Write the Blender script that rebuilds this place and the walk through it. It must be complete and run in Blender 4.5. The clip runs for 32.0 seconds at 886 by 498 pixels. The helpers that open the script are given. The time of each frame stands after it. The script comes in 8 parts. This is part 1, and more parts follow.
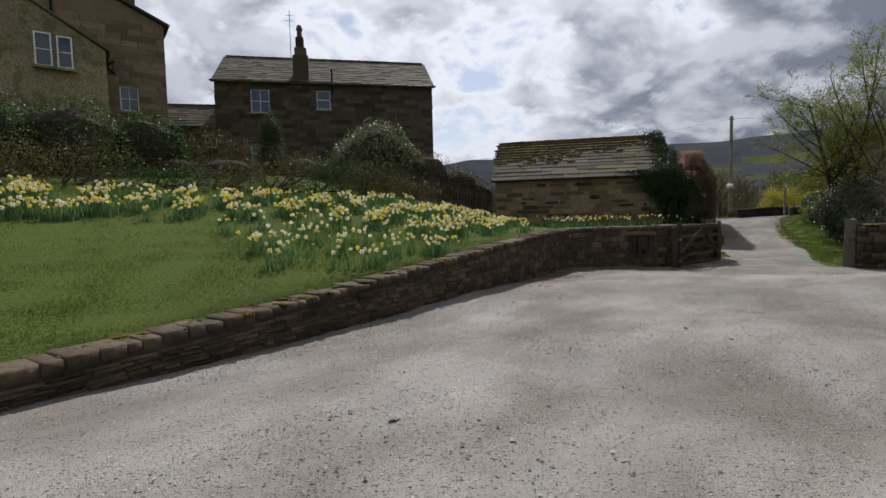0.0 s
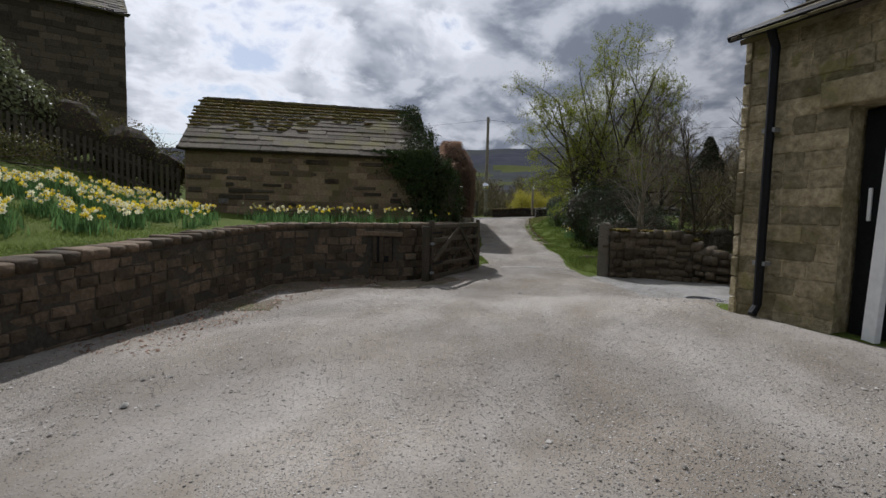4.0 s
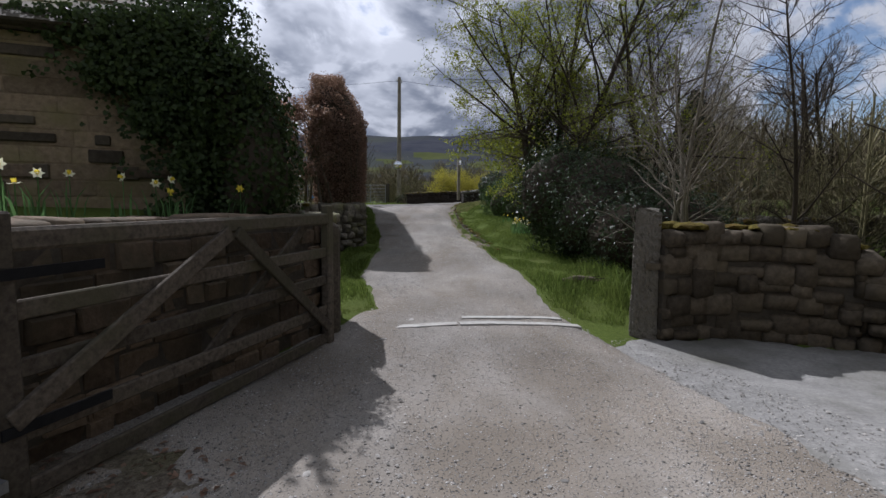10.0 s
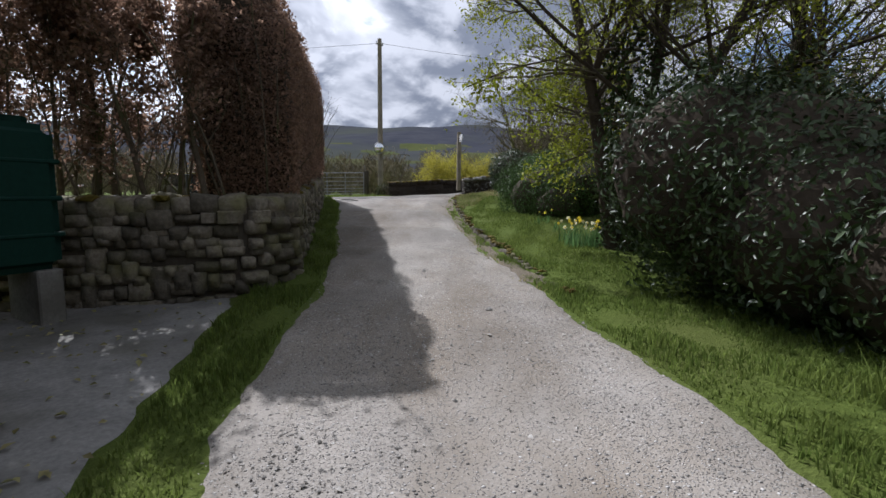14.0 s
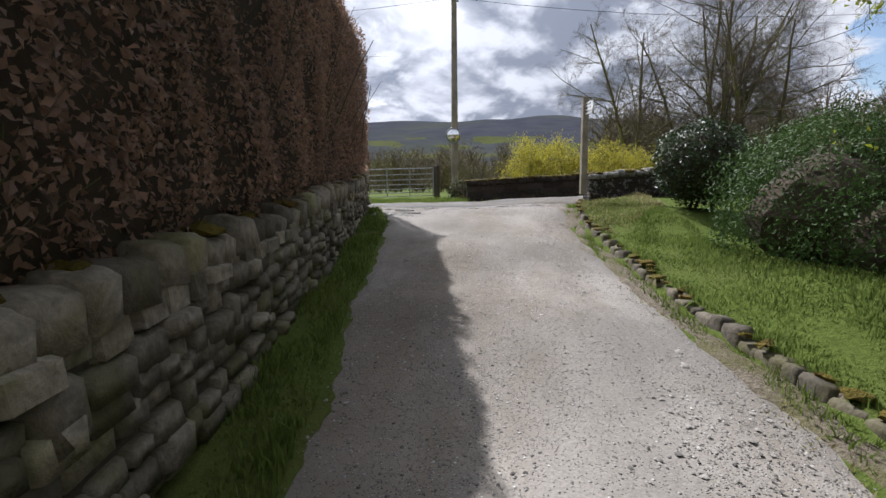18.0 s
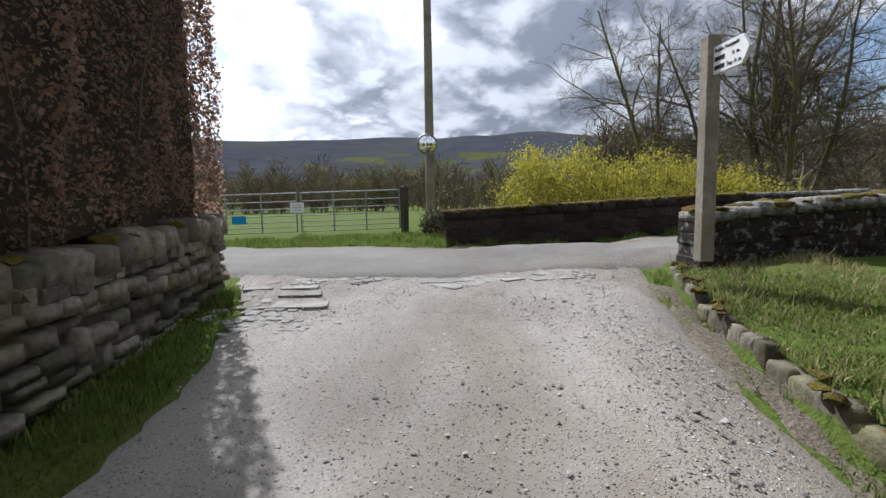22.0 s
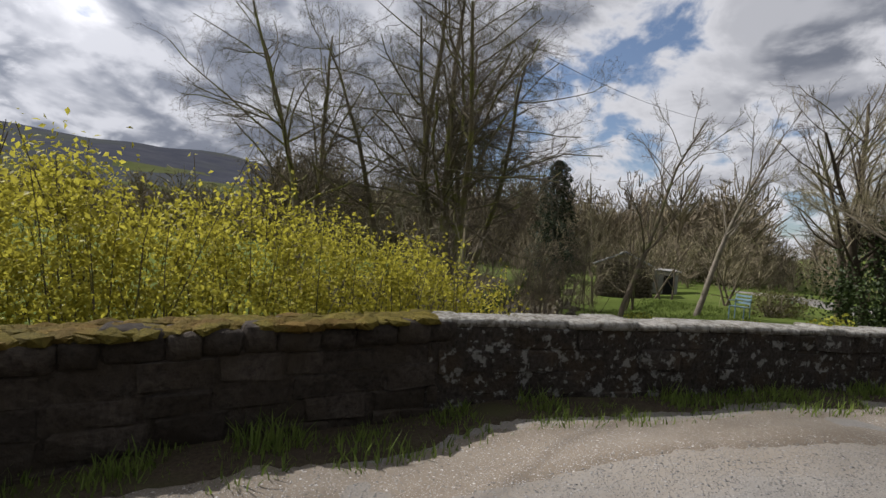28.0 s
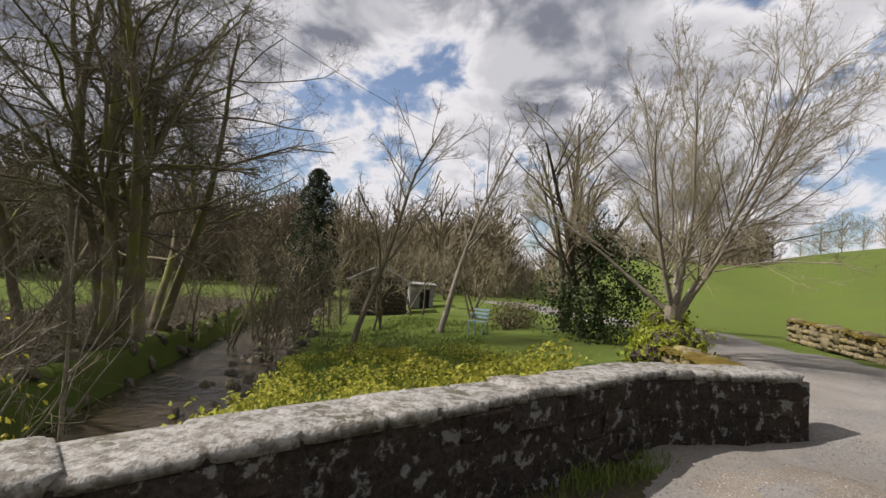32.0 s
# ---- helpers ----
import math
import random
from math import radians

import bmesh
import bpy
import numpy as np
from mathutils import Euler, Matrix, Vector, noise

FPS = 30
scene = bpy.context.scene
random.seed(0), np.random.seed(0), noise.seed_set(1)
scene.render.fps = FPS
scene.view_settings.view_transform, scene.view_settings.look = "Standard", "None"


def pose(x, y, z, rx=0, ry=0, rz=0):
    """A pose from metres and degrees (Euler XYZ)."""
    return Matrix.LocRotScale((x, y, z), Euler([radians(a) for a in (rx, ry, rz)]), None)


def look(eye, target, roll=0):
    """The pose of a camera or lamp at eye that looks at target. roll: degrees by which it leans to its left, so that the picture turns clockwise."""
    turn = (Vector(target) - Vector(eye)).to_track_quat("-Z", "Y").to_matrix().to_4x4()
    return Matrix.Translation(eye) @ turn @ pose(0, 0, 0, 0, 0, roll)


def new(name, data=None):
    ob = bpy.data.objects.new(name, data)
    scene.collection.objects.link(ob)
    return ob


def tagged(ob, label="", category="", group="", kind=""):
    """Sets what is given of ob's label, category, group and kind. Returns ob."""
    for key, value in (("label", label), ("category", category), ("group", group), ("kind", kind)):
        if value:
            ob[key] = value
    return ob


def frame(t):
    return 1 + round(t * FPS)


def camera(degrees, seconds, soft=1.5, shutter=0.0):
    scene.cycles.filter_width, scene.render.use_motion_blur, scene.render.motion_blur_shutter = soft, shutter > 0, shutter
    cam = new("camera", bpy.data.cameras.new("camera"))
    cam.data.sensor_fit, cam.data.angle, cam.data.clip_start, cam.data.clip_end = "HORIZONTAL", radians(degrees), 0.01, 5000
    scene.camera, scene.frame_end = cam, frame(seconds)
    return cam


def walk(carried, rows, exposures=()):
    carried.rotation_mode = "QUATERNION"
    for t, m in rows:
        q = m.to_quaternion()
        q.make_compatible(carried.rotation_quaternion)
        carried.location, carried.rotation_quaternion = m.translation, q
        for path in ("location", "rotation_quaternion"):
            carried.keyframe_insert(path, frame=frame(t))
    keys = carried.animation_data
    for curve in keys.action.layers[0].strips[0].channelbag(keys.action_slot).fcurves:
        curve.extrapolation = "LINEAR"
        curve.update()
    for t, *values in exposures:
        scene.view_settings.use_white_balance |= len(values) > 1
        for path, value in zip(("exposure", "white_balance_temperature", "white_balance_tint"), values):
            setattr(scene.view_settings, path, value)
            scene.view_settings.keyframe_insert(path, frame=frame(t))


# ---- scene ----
import itertools
cam = camera(84.7, 32.0)
PATH = [
    (0, (0.341, -0.387, 1.375), (0.269, 1.608, 1.247), -1.3),
    (0.5, (0.566, 0.207, 1.38), (0.525, 2.202, 1.247), -1.3),
    (1, (0.892, 0.86, 1.369), (0.94, 2.855, 1.229), -0.8),
    (1.5, (1.22, 1.503, 1.326), (1.398, 3.49, 1.182), -0.4),
    (2, (1.628, 2.15, 1.299), (1.974, 4.114, 1.149), 0.2),
    (2.5, (1.904, 2.744, 1.265), (2.397, 4.676, 1.112), 0.6),
    (3, (2.22, 3.387, 1.255), (2.838, 5.283, 1.099), 0.8),
    (3.5, (2.513, 3.948, 1.284), (3.225, 5.81, 1.126), 1.0),
    (4, (2.844, 4.586, 1.286), (3.651, 6.409, 1.129), 1.3),
    (4.5, (3.225, 5.172, 1.264), (4.12, 6.954, 1.109), 1.5),
    (6.5, (4.669, 7.708, 1.227), (5.746, 9.385, 1.06), 1.5),
    (7, (5.059, 8.317, 1.238), (6.156, 9.98, 1.066), 1.4),
    (7.5, (5.453, 8.901, 1.239), (6.57, 10.55, 1.067), 1.2),
    (8, (5.888, 9.504, 1.229), (7.015, 11.147, 1.053), 1.1),
    (8.5, (6.252, 10.103, 1.24), (7.363, 11.755, 1.053), 1.1),
    (9, (6.67, 10.694, 1.227), (7.772, 12.352, 1.033), 0.8),
    (9.5, (7.058, 11.268, 1.18), (8.139, 12.939, 0.978), 0.5),
    (10, (7.505, 11.902, 1.124), (8.59, 13.57, 0.924), 0.7),
    (10.5, (7.937, 12.563, 1.083), (9.028, 14.228, 0.879), 1.0),
    (11, (8.383, 13.226, 1.075), (9.482, 14.885, 0.869), 1.1),
    (11.5, (8.782, 13.806, 1.092), (9.897, 15.453, 0.885), 1.5),
    (12, (9.166, 14.439, 1.074), (10.3, 16.074, 0.864), 1.8),
    (12.5, (9.521, 15.079, 1.082), (10.68, 16.695, 0.864), 1.6),
    (13, (9.847, 15.773, 1.087), (11.012, 17.383, 0.86), 1.3),
    (13.5, (10.218, 16.438, 1.066), (11.367, 18.058, 0.834), 0.7),
    (15.5, (11.751, 19.598, 1.102), (12.785, 21.294, 0.868), 0.9),
    (16, (12.097, 20.287, 1.192), (13.093, 22.004, 0.946), 0.5),
    (16.5, (12.342, 20.937, 1.265), (13.3, 22.674, 1.011), 0.3),
    (17, (12.714, 21.631, 1.306), (13.63, 23.39, 1.051), -0.3),
    (17.5, (13.118, 22.304, 1.306), (13.992, 24.084, 1.048), -0.8),
    (18, (13.525, 22.953, 1.339), (14.392, 24.737, 1.081), -0.5),
    (18.5, (13.913, 23.582, 1.393), (14.791, 25.36, 1.127), -0.6),
    (19, (14.282, 24.246, 1.45), (15.19, 26.007, 1.178), -0.5),
    (19.5, (14.67, 24.87, 1.491), (15.608, 26.615, 1.216), -0.3),
    (20, (15.048, 25.573, 1.531), (15.999, 27.31, 1.248), -0.6),
    (20.5, (15.43, 26.23, 1.598), (16.385, 27.963, 1.303), -0.3),
    (21, (15.779, 26.894, 1.638), (16.717, 28.635, 1.339), -0.5),
    (21.5, (16.171, 27.545, 1.674), (17.099, 29.29, 1.373), -0.8),
    (22, (16.609, 28.217, 1.718), (17.531, 29.981, 1.523), -0.9),
    (22.5, (17.019, 28.799, 1.799), (17.947, 30.569, 1.705), -0.8),
    (23, (17.442, 29.406, 1.907), (18.385, 31.169, 1.854), -0.6),
    (23.5, (17.845, 29.987, 1.997), (18.813, 31.736, 1.952), -0.5),
    (24, (18.285, 30.502, 2.006), (19.297, 32.227, 1.958), -0.6),
    (24.5, (18.761, 30.971, 2.041), (19.798, 32.68, 1.987), 0.0),
    (26.5, (20.991, 32.578, 2.336), (22.167, 34.194, 2.272), -0.1),
    (27, (21.676, 32.630, 2.358), (23.098, 34.035, 2.306), 2.0),
    (27.5, (22.381, 32.534, 2.429), (24.012, 33.692, 2.385), 3.6),
    (28, (23.096, 32.431, 2.426), (24.891, 33.312, 2.411), 4.9),
    (28.5, (23.766, 32.322, 2.490), (25.667, 32.946, 2.502), 6.0),
    (29, (24.389, 32.117, 2.511), (26.354, 32.490, 2.551), 6.7),
    (29.5, (24.844, 31.867, 2.494), (26.840, 31.975, 2.568), 7.8),
    (30, (25.238, 31.672, 2.497), (27.221, 31.448, 2.618), 8.2),
    (30.5, (25.582, 31.541, 2.525), (27.524, 31.087, 2.681), 7.7),
    (31, (25.948, 31.487, 2.545), (27.888, 31.026, 2.699), 6.7),
    (31.5, (26.311, 31.476, 2.557), (28.293, 31.239, 2.688), 5.2),
    (32, (26.658, 31.474, 2.569), (28.654, 31.515, 2.684), 3.7),
]
EXPOSURES = [(0, -0.12, 6100, 12), (4, -0.12, 6050, 12), (9, -0.06, 5850, 15), (13, 0.2, 5750, 14), (16, 0.6, 6200, 15), (20, 0.65, 5850, 12), (23, 0.45, 5950, 11), (27, 0.18, 6300, 13), (29, 0.38, 6400, 14), (32, 0.55, 6600, 15)]
walk(cam, [(t, look(eye, target, roll)) for t, eye, target, roll in PATH], EXPOSURES)

# ---- world, sun ----
SUN_TO = Vector((0.022, 1.0, 0.975)).normalized()
sun = new("sun", bpy.data.lights.new("sun", "SUN"))
sun.data.energy, sun.data.angle, sun.data.color = 5.0, radians(0.55), (1.0, 0.97, 0.935)
sun.matrix_world = look(SUN_TO * 200, (0, 0, 0))

world = bpy.data.worlds.new("world")
scene.world = world
world.use_nodes = True
wn, wl = world.node_tree.nodes, world.node_tree.links
wn.clear()


def wnode(kind, **values):
    nd = wn.new(kind)
    for k, v in values.items():
        nd.inputs[k].default_value = v
    return nd


sky = wn.new("ShaderNodeTexSky")
sky.sky_type, sky.sun_disc = "NISHITA", False
sky.sun_elevation, sky.sun_rotation, sky.air_density, sky.dust_density = radians(44.3), radians(1.3), 1.0, 1.2
co = wn.new("ShaderNodeTexCoord")
sep = wn.new("ShaderNodeSeparateXYZ")
wl.new(co.outputs["Generated"], sep.inputs[0])


def wmath(op, a, b=None, clamp=False):
    nd = wn.new("ShaderNodeMath")
    nd.operation, nd.use_clamp = op, clamp
    for i, v in enumerate((a, b)):
        if v is None:
            continue
        if isinstance(v, (int, float)):
            nd.inputs[i].default_value = v
        else:
            wl.new(v, nd.inputs[i])
    return nd.outputs[0]


# broken cumulus: a flat layer of soft lumps, lit on the sides towards the sun, grey in their thick middles
def layer(offset, scale, detail, rough, warp=0.0):
    sh = wn.new("ShaderNodeVectorMath")
    sh.operation = "ADD"
    wl.new(comb.outputs[0], sh.inputs[0])
    if isinstance(offset, tuple):
        sh.inputs[1].default_value = offset
    else:
        wl.new(offset, sh.inputs[1])
    nd = wnode("ShaderNodeTexNoise", Scale=scale, Detail=detail, Roughness=rough, Distortion=warp)
    wl.new(sh.outputs[0], nd.inputs["Vector"])
    return nd.outputs["Fac"]


def ramp(value, lo, hi, a=0.0, b=1.0):
    nd = wn.new("ShaderNodeMapRange")
    nd.interpolation_type = "SMOOTHSTEP"
    nd.inputs["From Min"].default_value, nd.inputs["From Max"].default_value = lo, hi
    nd.inputs["To Min"].default_value, nd.inputs["To Max"].default_value = a, b
    wl.new(value, nd.inputs["Value"])
    return nd.outputs[0]


up = wmath("MAXIMUM", wmath("ADD", sep.outputs["Z"], 0.42), 0.3)
comb = wn.new("ShaderNodeCombineXYZ")
wl.new(wmath("DIVIDE", sep.outputs["X"], up), comb.inputs[0])
wl.new(wmath("DIVIDE", sep.outputs["Y"], up), comb.inputs[1])
comb.inputs[2].default_value = 3.7
lumps_ = layer((0.0, 0.0, 0.0), 4.2, 9.0, 0.57, 0.25)
sunward = wn.new("ShaderNodeVectorMath")
sunward.operation = "SUBTRACT"
sunward.inputs[0].default_value = (0.02, 0.64, 3.7)
wl.new(comb.outputs[0], sunward.inputs[1])
step_ = wn.new("ShaderNodeVectorMath")
step_.operation = "SCALE"
step_.inputs["Scale"].default_value = 0.09
wl.new(sunward.outputs[0], step_.inputs[0])
lumps_sun = layer(step_.outputs[0], 4.2, 4.0, 0.5, 0.25)
mass = layer((5.2, 1.4, 0.0), 1.4, 4.0, 0.5)
both = wmath("ADD", wmath("MULTIPLY", lumps_, 0.65), wmath("MULTIPLY", mass, 0.35))
# the thick bank of cloud over the valley in the north-east
bank = wn.new("ShaderNodeVectorMath")
bank.operation = "DOT_PRODUCT"
wl.new(co.outputs["Generated"], bank.inputs[0])
bank.inputs[1].default_value = (0.60, 0.66, 0.45)
both = wmath("ADD", both, ramp(bank.outputs["Value"], 0.84, 0.99, 0.0, 0.085))
cover = ramp(both, 0.40, 0.475)
lit = ramp(wmath("SUBTRACT", lumps_, lumps_sun), -0.10, 0.12)
deep_ = ramp(both, 0.455, 0.58)
shade = wmath("MULTIPLY", deep_, wmath("SUBTRACT", 1.0, wmath("MULTIPLY", lit, 0.62)))
toward = wn.new("ShaderNodeVectorMath")
toward.operation = "DOT_PRODUCT"
wl.new(co.outputs["Generated"], toward.inputs[0])
toward.inputs[1].default_value = SUN_TO
glow = ramp(toward.outputs["Value"], 0.45, 0.97, 0.60, 1.05)
tint = wn.new("ShaderNodeMix")
tint.data_type = "RGBA"
tint.inputs["A"].default_value, tint.inputs["B"].default_value = (0.93, 0.94, 0.96, 1), (0.24, 0.265, 0.315, 1)
wl.new(shade, tint.inputs["Factor"])
cloud = wn.new("ShaderNodeVectorMath")
cloud.operation = "SCALE"
wl.new(tint.outputs["Result"], cloud.inputs[0])
wl.new(glow, cloud.inputs["Scale"])
blue = wn.new("ShaderNodeVectorMath")
blue.operation = "SCALE"
blue.inputs["Scale"].default_value = 0.085
wl.new(sky.outputs[0], blue.inputs[0])
mix = wn.new("ShaderNodeMix")
mix.data_type = "RGBA"
wl.new(cover, mix.inputs["Factor"])
wl.new(blue.outputs[0], mix.inputs["A"])
wl.new(cloud.outputs[0], mix.inputs["B"])
back = wn.new("ShaderNodeBackground")
wl.new(mix.outputs["Result"], back.inputs["Color"])
wout = wn.new("ShaderNodeOutputWorld")
wl.new(back.outputs[0], wout.inputs[0])

# ---- materials ----


def mat(name, c1, c2, c3=None, fine=40.0, large=1.2, rough=0.9, bump=0.4, metal=0.0, spread=0.25, spec=0.1, amount=0.5, dist=0.01):
    """A surface of two colours in a fine grain, a third in larger stains, and a bump; pieces differ by their own random value."""
    m = bpy.data.materials.new(name)
    m.use_nodes = True
    n, l = m.node_tree.nodes, m.node_tree.links
    p = n["Principled BSDF"]
    p.inputs["Roughness"].default_value, p.inputs["Metallic"].default_value = rough, metal
    p.inputs["Specular IOR Level"].default_value = spec
    g = n.new("ShaderNodeNewGeometry")
    a = n.new("ShaderNodeTexNoise")
    a.inputs["Scale"].default_value, a.inputs["Detail"].default_value, a.inputs["Roughness"].default_value = fine, 5.0, 0.65
    b = n.new("ShaderNodeTexNoise")
    b.inputs["Scale"].default_value, b.inputs["Detail"].default_value = large, 4.0
    l.new(g.outputs["Position"], a.inputs["Vector"])
    l.new(g.outputs["Position"], b.inputs["Vector"])
    r1 = n.new("ShaderNodeMapRange")
    r1.inputs["From Min"].default_value, r1.inputs["From Max"].default_value = 0.32, 0.68
    l.new(a.outputs["Fac"], r1.inputs["Value"])
    m1 = n.new("ShaderNodeMix")
    m1.data_type = "RGBA"
    l.new(r1.outputs[0], m1.inputs["Factor"])
    m1.inputs["A"].default_value, m1.inputs["B"].default_value = (*c1, 1), (*c2, 1)
    r2 = n.new("ShaderNodeMapRange")
    r2.inputs["From Min"].default_value, r2.inputs["From Max"].default_value = 0.48, 0.66
    r2.inputs["To Max"].default_value = amount * 1.6
    l.new(b.outputs["Fac"], r2.inputs["Value"])
    m2 = n.new("ShaderNodeMix")
    m2.data_type = "RGBA"
    l.new(r2.outputs[0], m2.inputs["Factor"])
    l.new(m1.outputs["Result"], m2.inputs["A"])
    m2.inputs["B"].default_value = (*(c3 or c2), 1)
    oi = n.new("ShaderNodeObjectInfo")
    r3 = n.new("ShaderNodeMapRange")
    r3.inputs["To Min"].default_value, r3.inputs["To Max"].default_value = 1 - spread, 1 + spread
    ad = n.new("ShaderNodeMath")
    ad.operation = "ADD"
    l.new(oi.outputs["Random"], ad.inputs[0])
    l.new(g.outputs["Random Per Island"], ad.inputs[1])
    fr = n.new("ShaderNodeMath")
    fr.operation = "FRACT"
    l.new(ad.outputs[0], fr.inputs[0])
    l.new(fr.outputs[0], r3.inputs["Value"])
    sc = n.new("ShaderNodeVectorMath")
    sc.operation = "SCALE"
    l.new(m2.outputs["Result"], sc.inputs[0])
    l.new(r3.outputs[0], sc.inputs["Scale"])
    l.new(sc.outputs[0], p.inputs["Base Color"])
    if bump:
        bp = n.new("ShaderNodeBump")
        bp.inputs["Strength"].default_value, bp.inputs["Distance"].default_value = bump, dist
        l.new(a.outputs["Fac"], bp.inputs["Height"])
        l.new(bp.outputs[0], p.inputs["Normal"])
    return m


def leafy(name, c1, c2, through_light=0.35, rough=0.55, spread=0.35, spec=0.15):
    """Thin leaves: a diffuse face that also lets light through, each leaf of its own shade."""
    m = mat(name, c1, c2, fine=9.0, large=0.7, rough=rough, bump=0, spread=spread, spec=spec)
    n, l = m.node_tree.nodes, m.node_tree.links
    p = n["Principled BSDF"]
    tr = n.new("ShaderNodeBsdfTranslucent")
    src = p.inputs["Base Color"].links[0].from_socket
    l.new(src, tr.inputs["Color"])
    mx = n.new("ShaderNodeMixShader")
    mx.inputs[0].default_value = through_light
    l.new(p.outputs[0], mx.inputs[1])
    l.new(tr.outputs[0], mx.inputs[2])
    l.new(mx.outputs[0], n["Material Output"].inputs["Surface"])
    return m


def mottled(m, scale, low, high, stretch=None):
    """Multiplies a surface's colour by a coarser mottle."""
    n, l = m.node_tree.nodes, m.node_tree.links
    p = n["Principled BSDF"]
    src = p.inputs["Base Color"].links[0].from_socket
    g = n.new("ShaderNodeNewGeometry")
    t = n.new("ShaderNodeTexNoise")
    t.inputs["Scale"].default_value, t.inputs["Detail"].default_value, t.inputs["Roughness"].default_value = scale, 8.0, 0.72
    if stretch:
        mp = n.new("ShaderNodeMapping")
        mp.inputs["Rotation"].default_value, mp.inputs["Scale"].default_value = (0, 0, stretch[0]), (stretch[1], 1, 1)
        l.new(g.outputs["Position"], mp.inputs["Vector"])
        l.new(mp.outputs[0], t.inputs["Vector"])
    else:
        l.new(g.outputs["Position"], t.inputs["Vector"])
    r = n.new("ShaderNodeMapRange")
    r.inputs["From Min"].default_value, r.inputs["From Max"].default_value = 0.3, 0.7
    r.inputs["To Min"].default_value, r.inputs["To Max"].default_value = low, high
    l.new(t.outputs["Fac"], r.inputs["Value"])
    v = n.new("ShaderNodeVectorMath")
    v.operation = "SCALE"
    l.new(src, v.inputs[0])
    l.new(r.outputs[0], v.inputs["Scale"])
    l.new(v.outputs[0], p.inputs["Base Color"])
    return m



def lichen(m, scale, cut, colour, strength=0.85):
    """Crusts of pale lichen with sharp ragged edges on a stone surface."""
    n, l = m.node_tree.nodes, m.node_tree.links
    p = n["Principled BSDF"]
    src = p.inputs["Base Color"].links[0].from_socket
    g = n.new("ShaderNodeNewGeometry")
    t = n.new("ShaderNodeTexNoise")
    t.inputs["Scale"].default_value, t.inputs["Detail"].default_value, t.inputs["Roughness"].default_value = scale, 6.0, 0.62
    l.new(g.outputs["Position"], t.inputs["Vector"])
    r = n.new("ShaderNodeMapRange")
    r.inputs["From Min"].default_value, r.inputs["From Max"].default_value = cut, cut + 0.05
    r.inputs["To Max"].default_value = strength
    l.new(t.outputs["Fac"], r.inputs["Value"])
    x = n.new("ShaderNodeMix")
    x.data_type = "RGBA"
    l.new(r.outputs[0], x.inputs["Factor"])
    l.new(src, x.inputs["A"])
    x.inputs["B"].default_value = (*colour, 1)
    l.new(x.outputs["Result"], p.inputs["Base Color"])
    return m




def stony(name, dust, dust2, damp, stones, cell, cover, bump, tracks, rough=0.92):
    """Trodden stone surface: dust with chips of stone of many greys bedded in it, in patches and along wheel tracks."""
    m = bpy.data.materials.new(name)
    m.use_nodes = True
    n, l = m.node_tree.nodes, m.node_tree.links
    p = n["Principled BSDF"]
    p.inputs["Roughness"].default_value, p.inputs["Specular IOR Level"].default_value = rough, 0.12
    g = n.new("ShaderNodeNewGeometry")

    def noise(scale, detail=5.0, stretch=None, roughness=0.6):
        q = n.new("ShaderNodeTexNoise")
        q.inputs["Scale"].default_value, q.inputs["Detail"].default_value, q.inputs["Roughness"].default_value = scale, detail, roughness
        src = g.outputs["Position"]
        if stretch:
            mp_ = n.new("ShaderNodeMapping")
            mp_.vector_type = "TEXTURE"
            mp_.inputs["Rotation"].default_value, mp_.inputs["Scale"].default_value = (0, 0, stretch[0]), (1 / stretch[1], 1, 1)
            l.new(src, mp_.inputs["Vector"])
            src = mp_.outputs[0]
        l.new(src, q.inputs["Vector"])
        return q.outputs["Fac"]

    def ramp(value, a, b, lo=0.0, hi=1.0):
        q = n.new("ShaderNodeMapRange")
        q.inputs["From Min"].default_value, q.inputs["From Max"].default_value = a, b
        q.inputs["To Min"].default_value, q.inputs["To Max"].default_value = lo, hi
        l.new(value, q.inputs["Value"])
        return q.outputs[0]

    def mixed(fac, a, b):
        q = n.new("ShaderNodeMix")
        q.data_type = "RGBA"
        l.new(fac, q.inputs["Factor"])
        for key, v in (("A", a), ("B", b)):
            if isinstance(v, tuple):
                q.inputs[key].default_value = (*v, 1)
            else:
                l.new(v, q.inputs[key])
        return q.outputs["Result"]

    def op(kind, a, b):
        q = n.new("ShaderNodeMath")
        q.operation = kind
        for i, v in enumerate((a, b)):
            if isinstance(v, (int, float)):
                q.inputs[i].default_value = v
            else:
                l.new(v, q.inputs[i])
        return q.outputs[0]

    def chips(scale):
        q = n.new("ShaderNodeTexVoronoi")
        q.inputs["Scale"].default_value, q.inputs["Randomness"].default_value = scale, 1.0
        l.new(g.outputs["Position"], q.inputs["Vector"])
        s = n.new("ShaderNodeSeparateColor")
        l.new(q.outputs["Color"], s.inputs[0])
        return q.outputs["Distance"], s.outputs[0], s.outputs[1]

    band = noise(tracks[0], 3.0, (tracks[1], tracks[2]))
    patch = noise(0.75, 6.0, (tracks[1], 0.45), 0.65)
    col = mixed(ramp(noise(55.0, 4.0), 0.3, 0.7), dust, dust2)
    col = mixed(ramp(patch, 0.42, 0.62, 0.0, 0.85), col, damp)
    loose_ = op("ADD", op("MULTIPLY", band, 0.6), op("MULTIPLY", patch, 0.4))
    share = ramp(loose_, 0.43, 0.57, cover[0], cover[1])
    height = None
    for scale, weight in ((cell, 1.0), (cell * 0.45, 0.28)):
        dist, rnd, rnd2 = chips(scale)
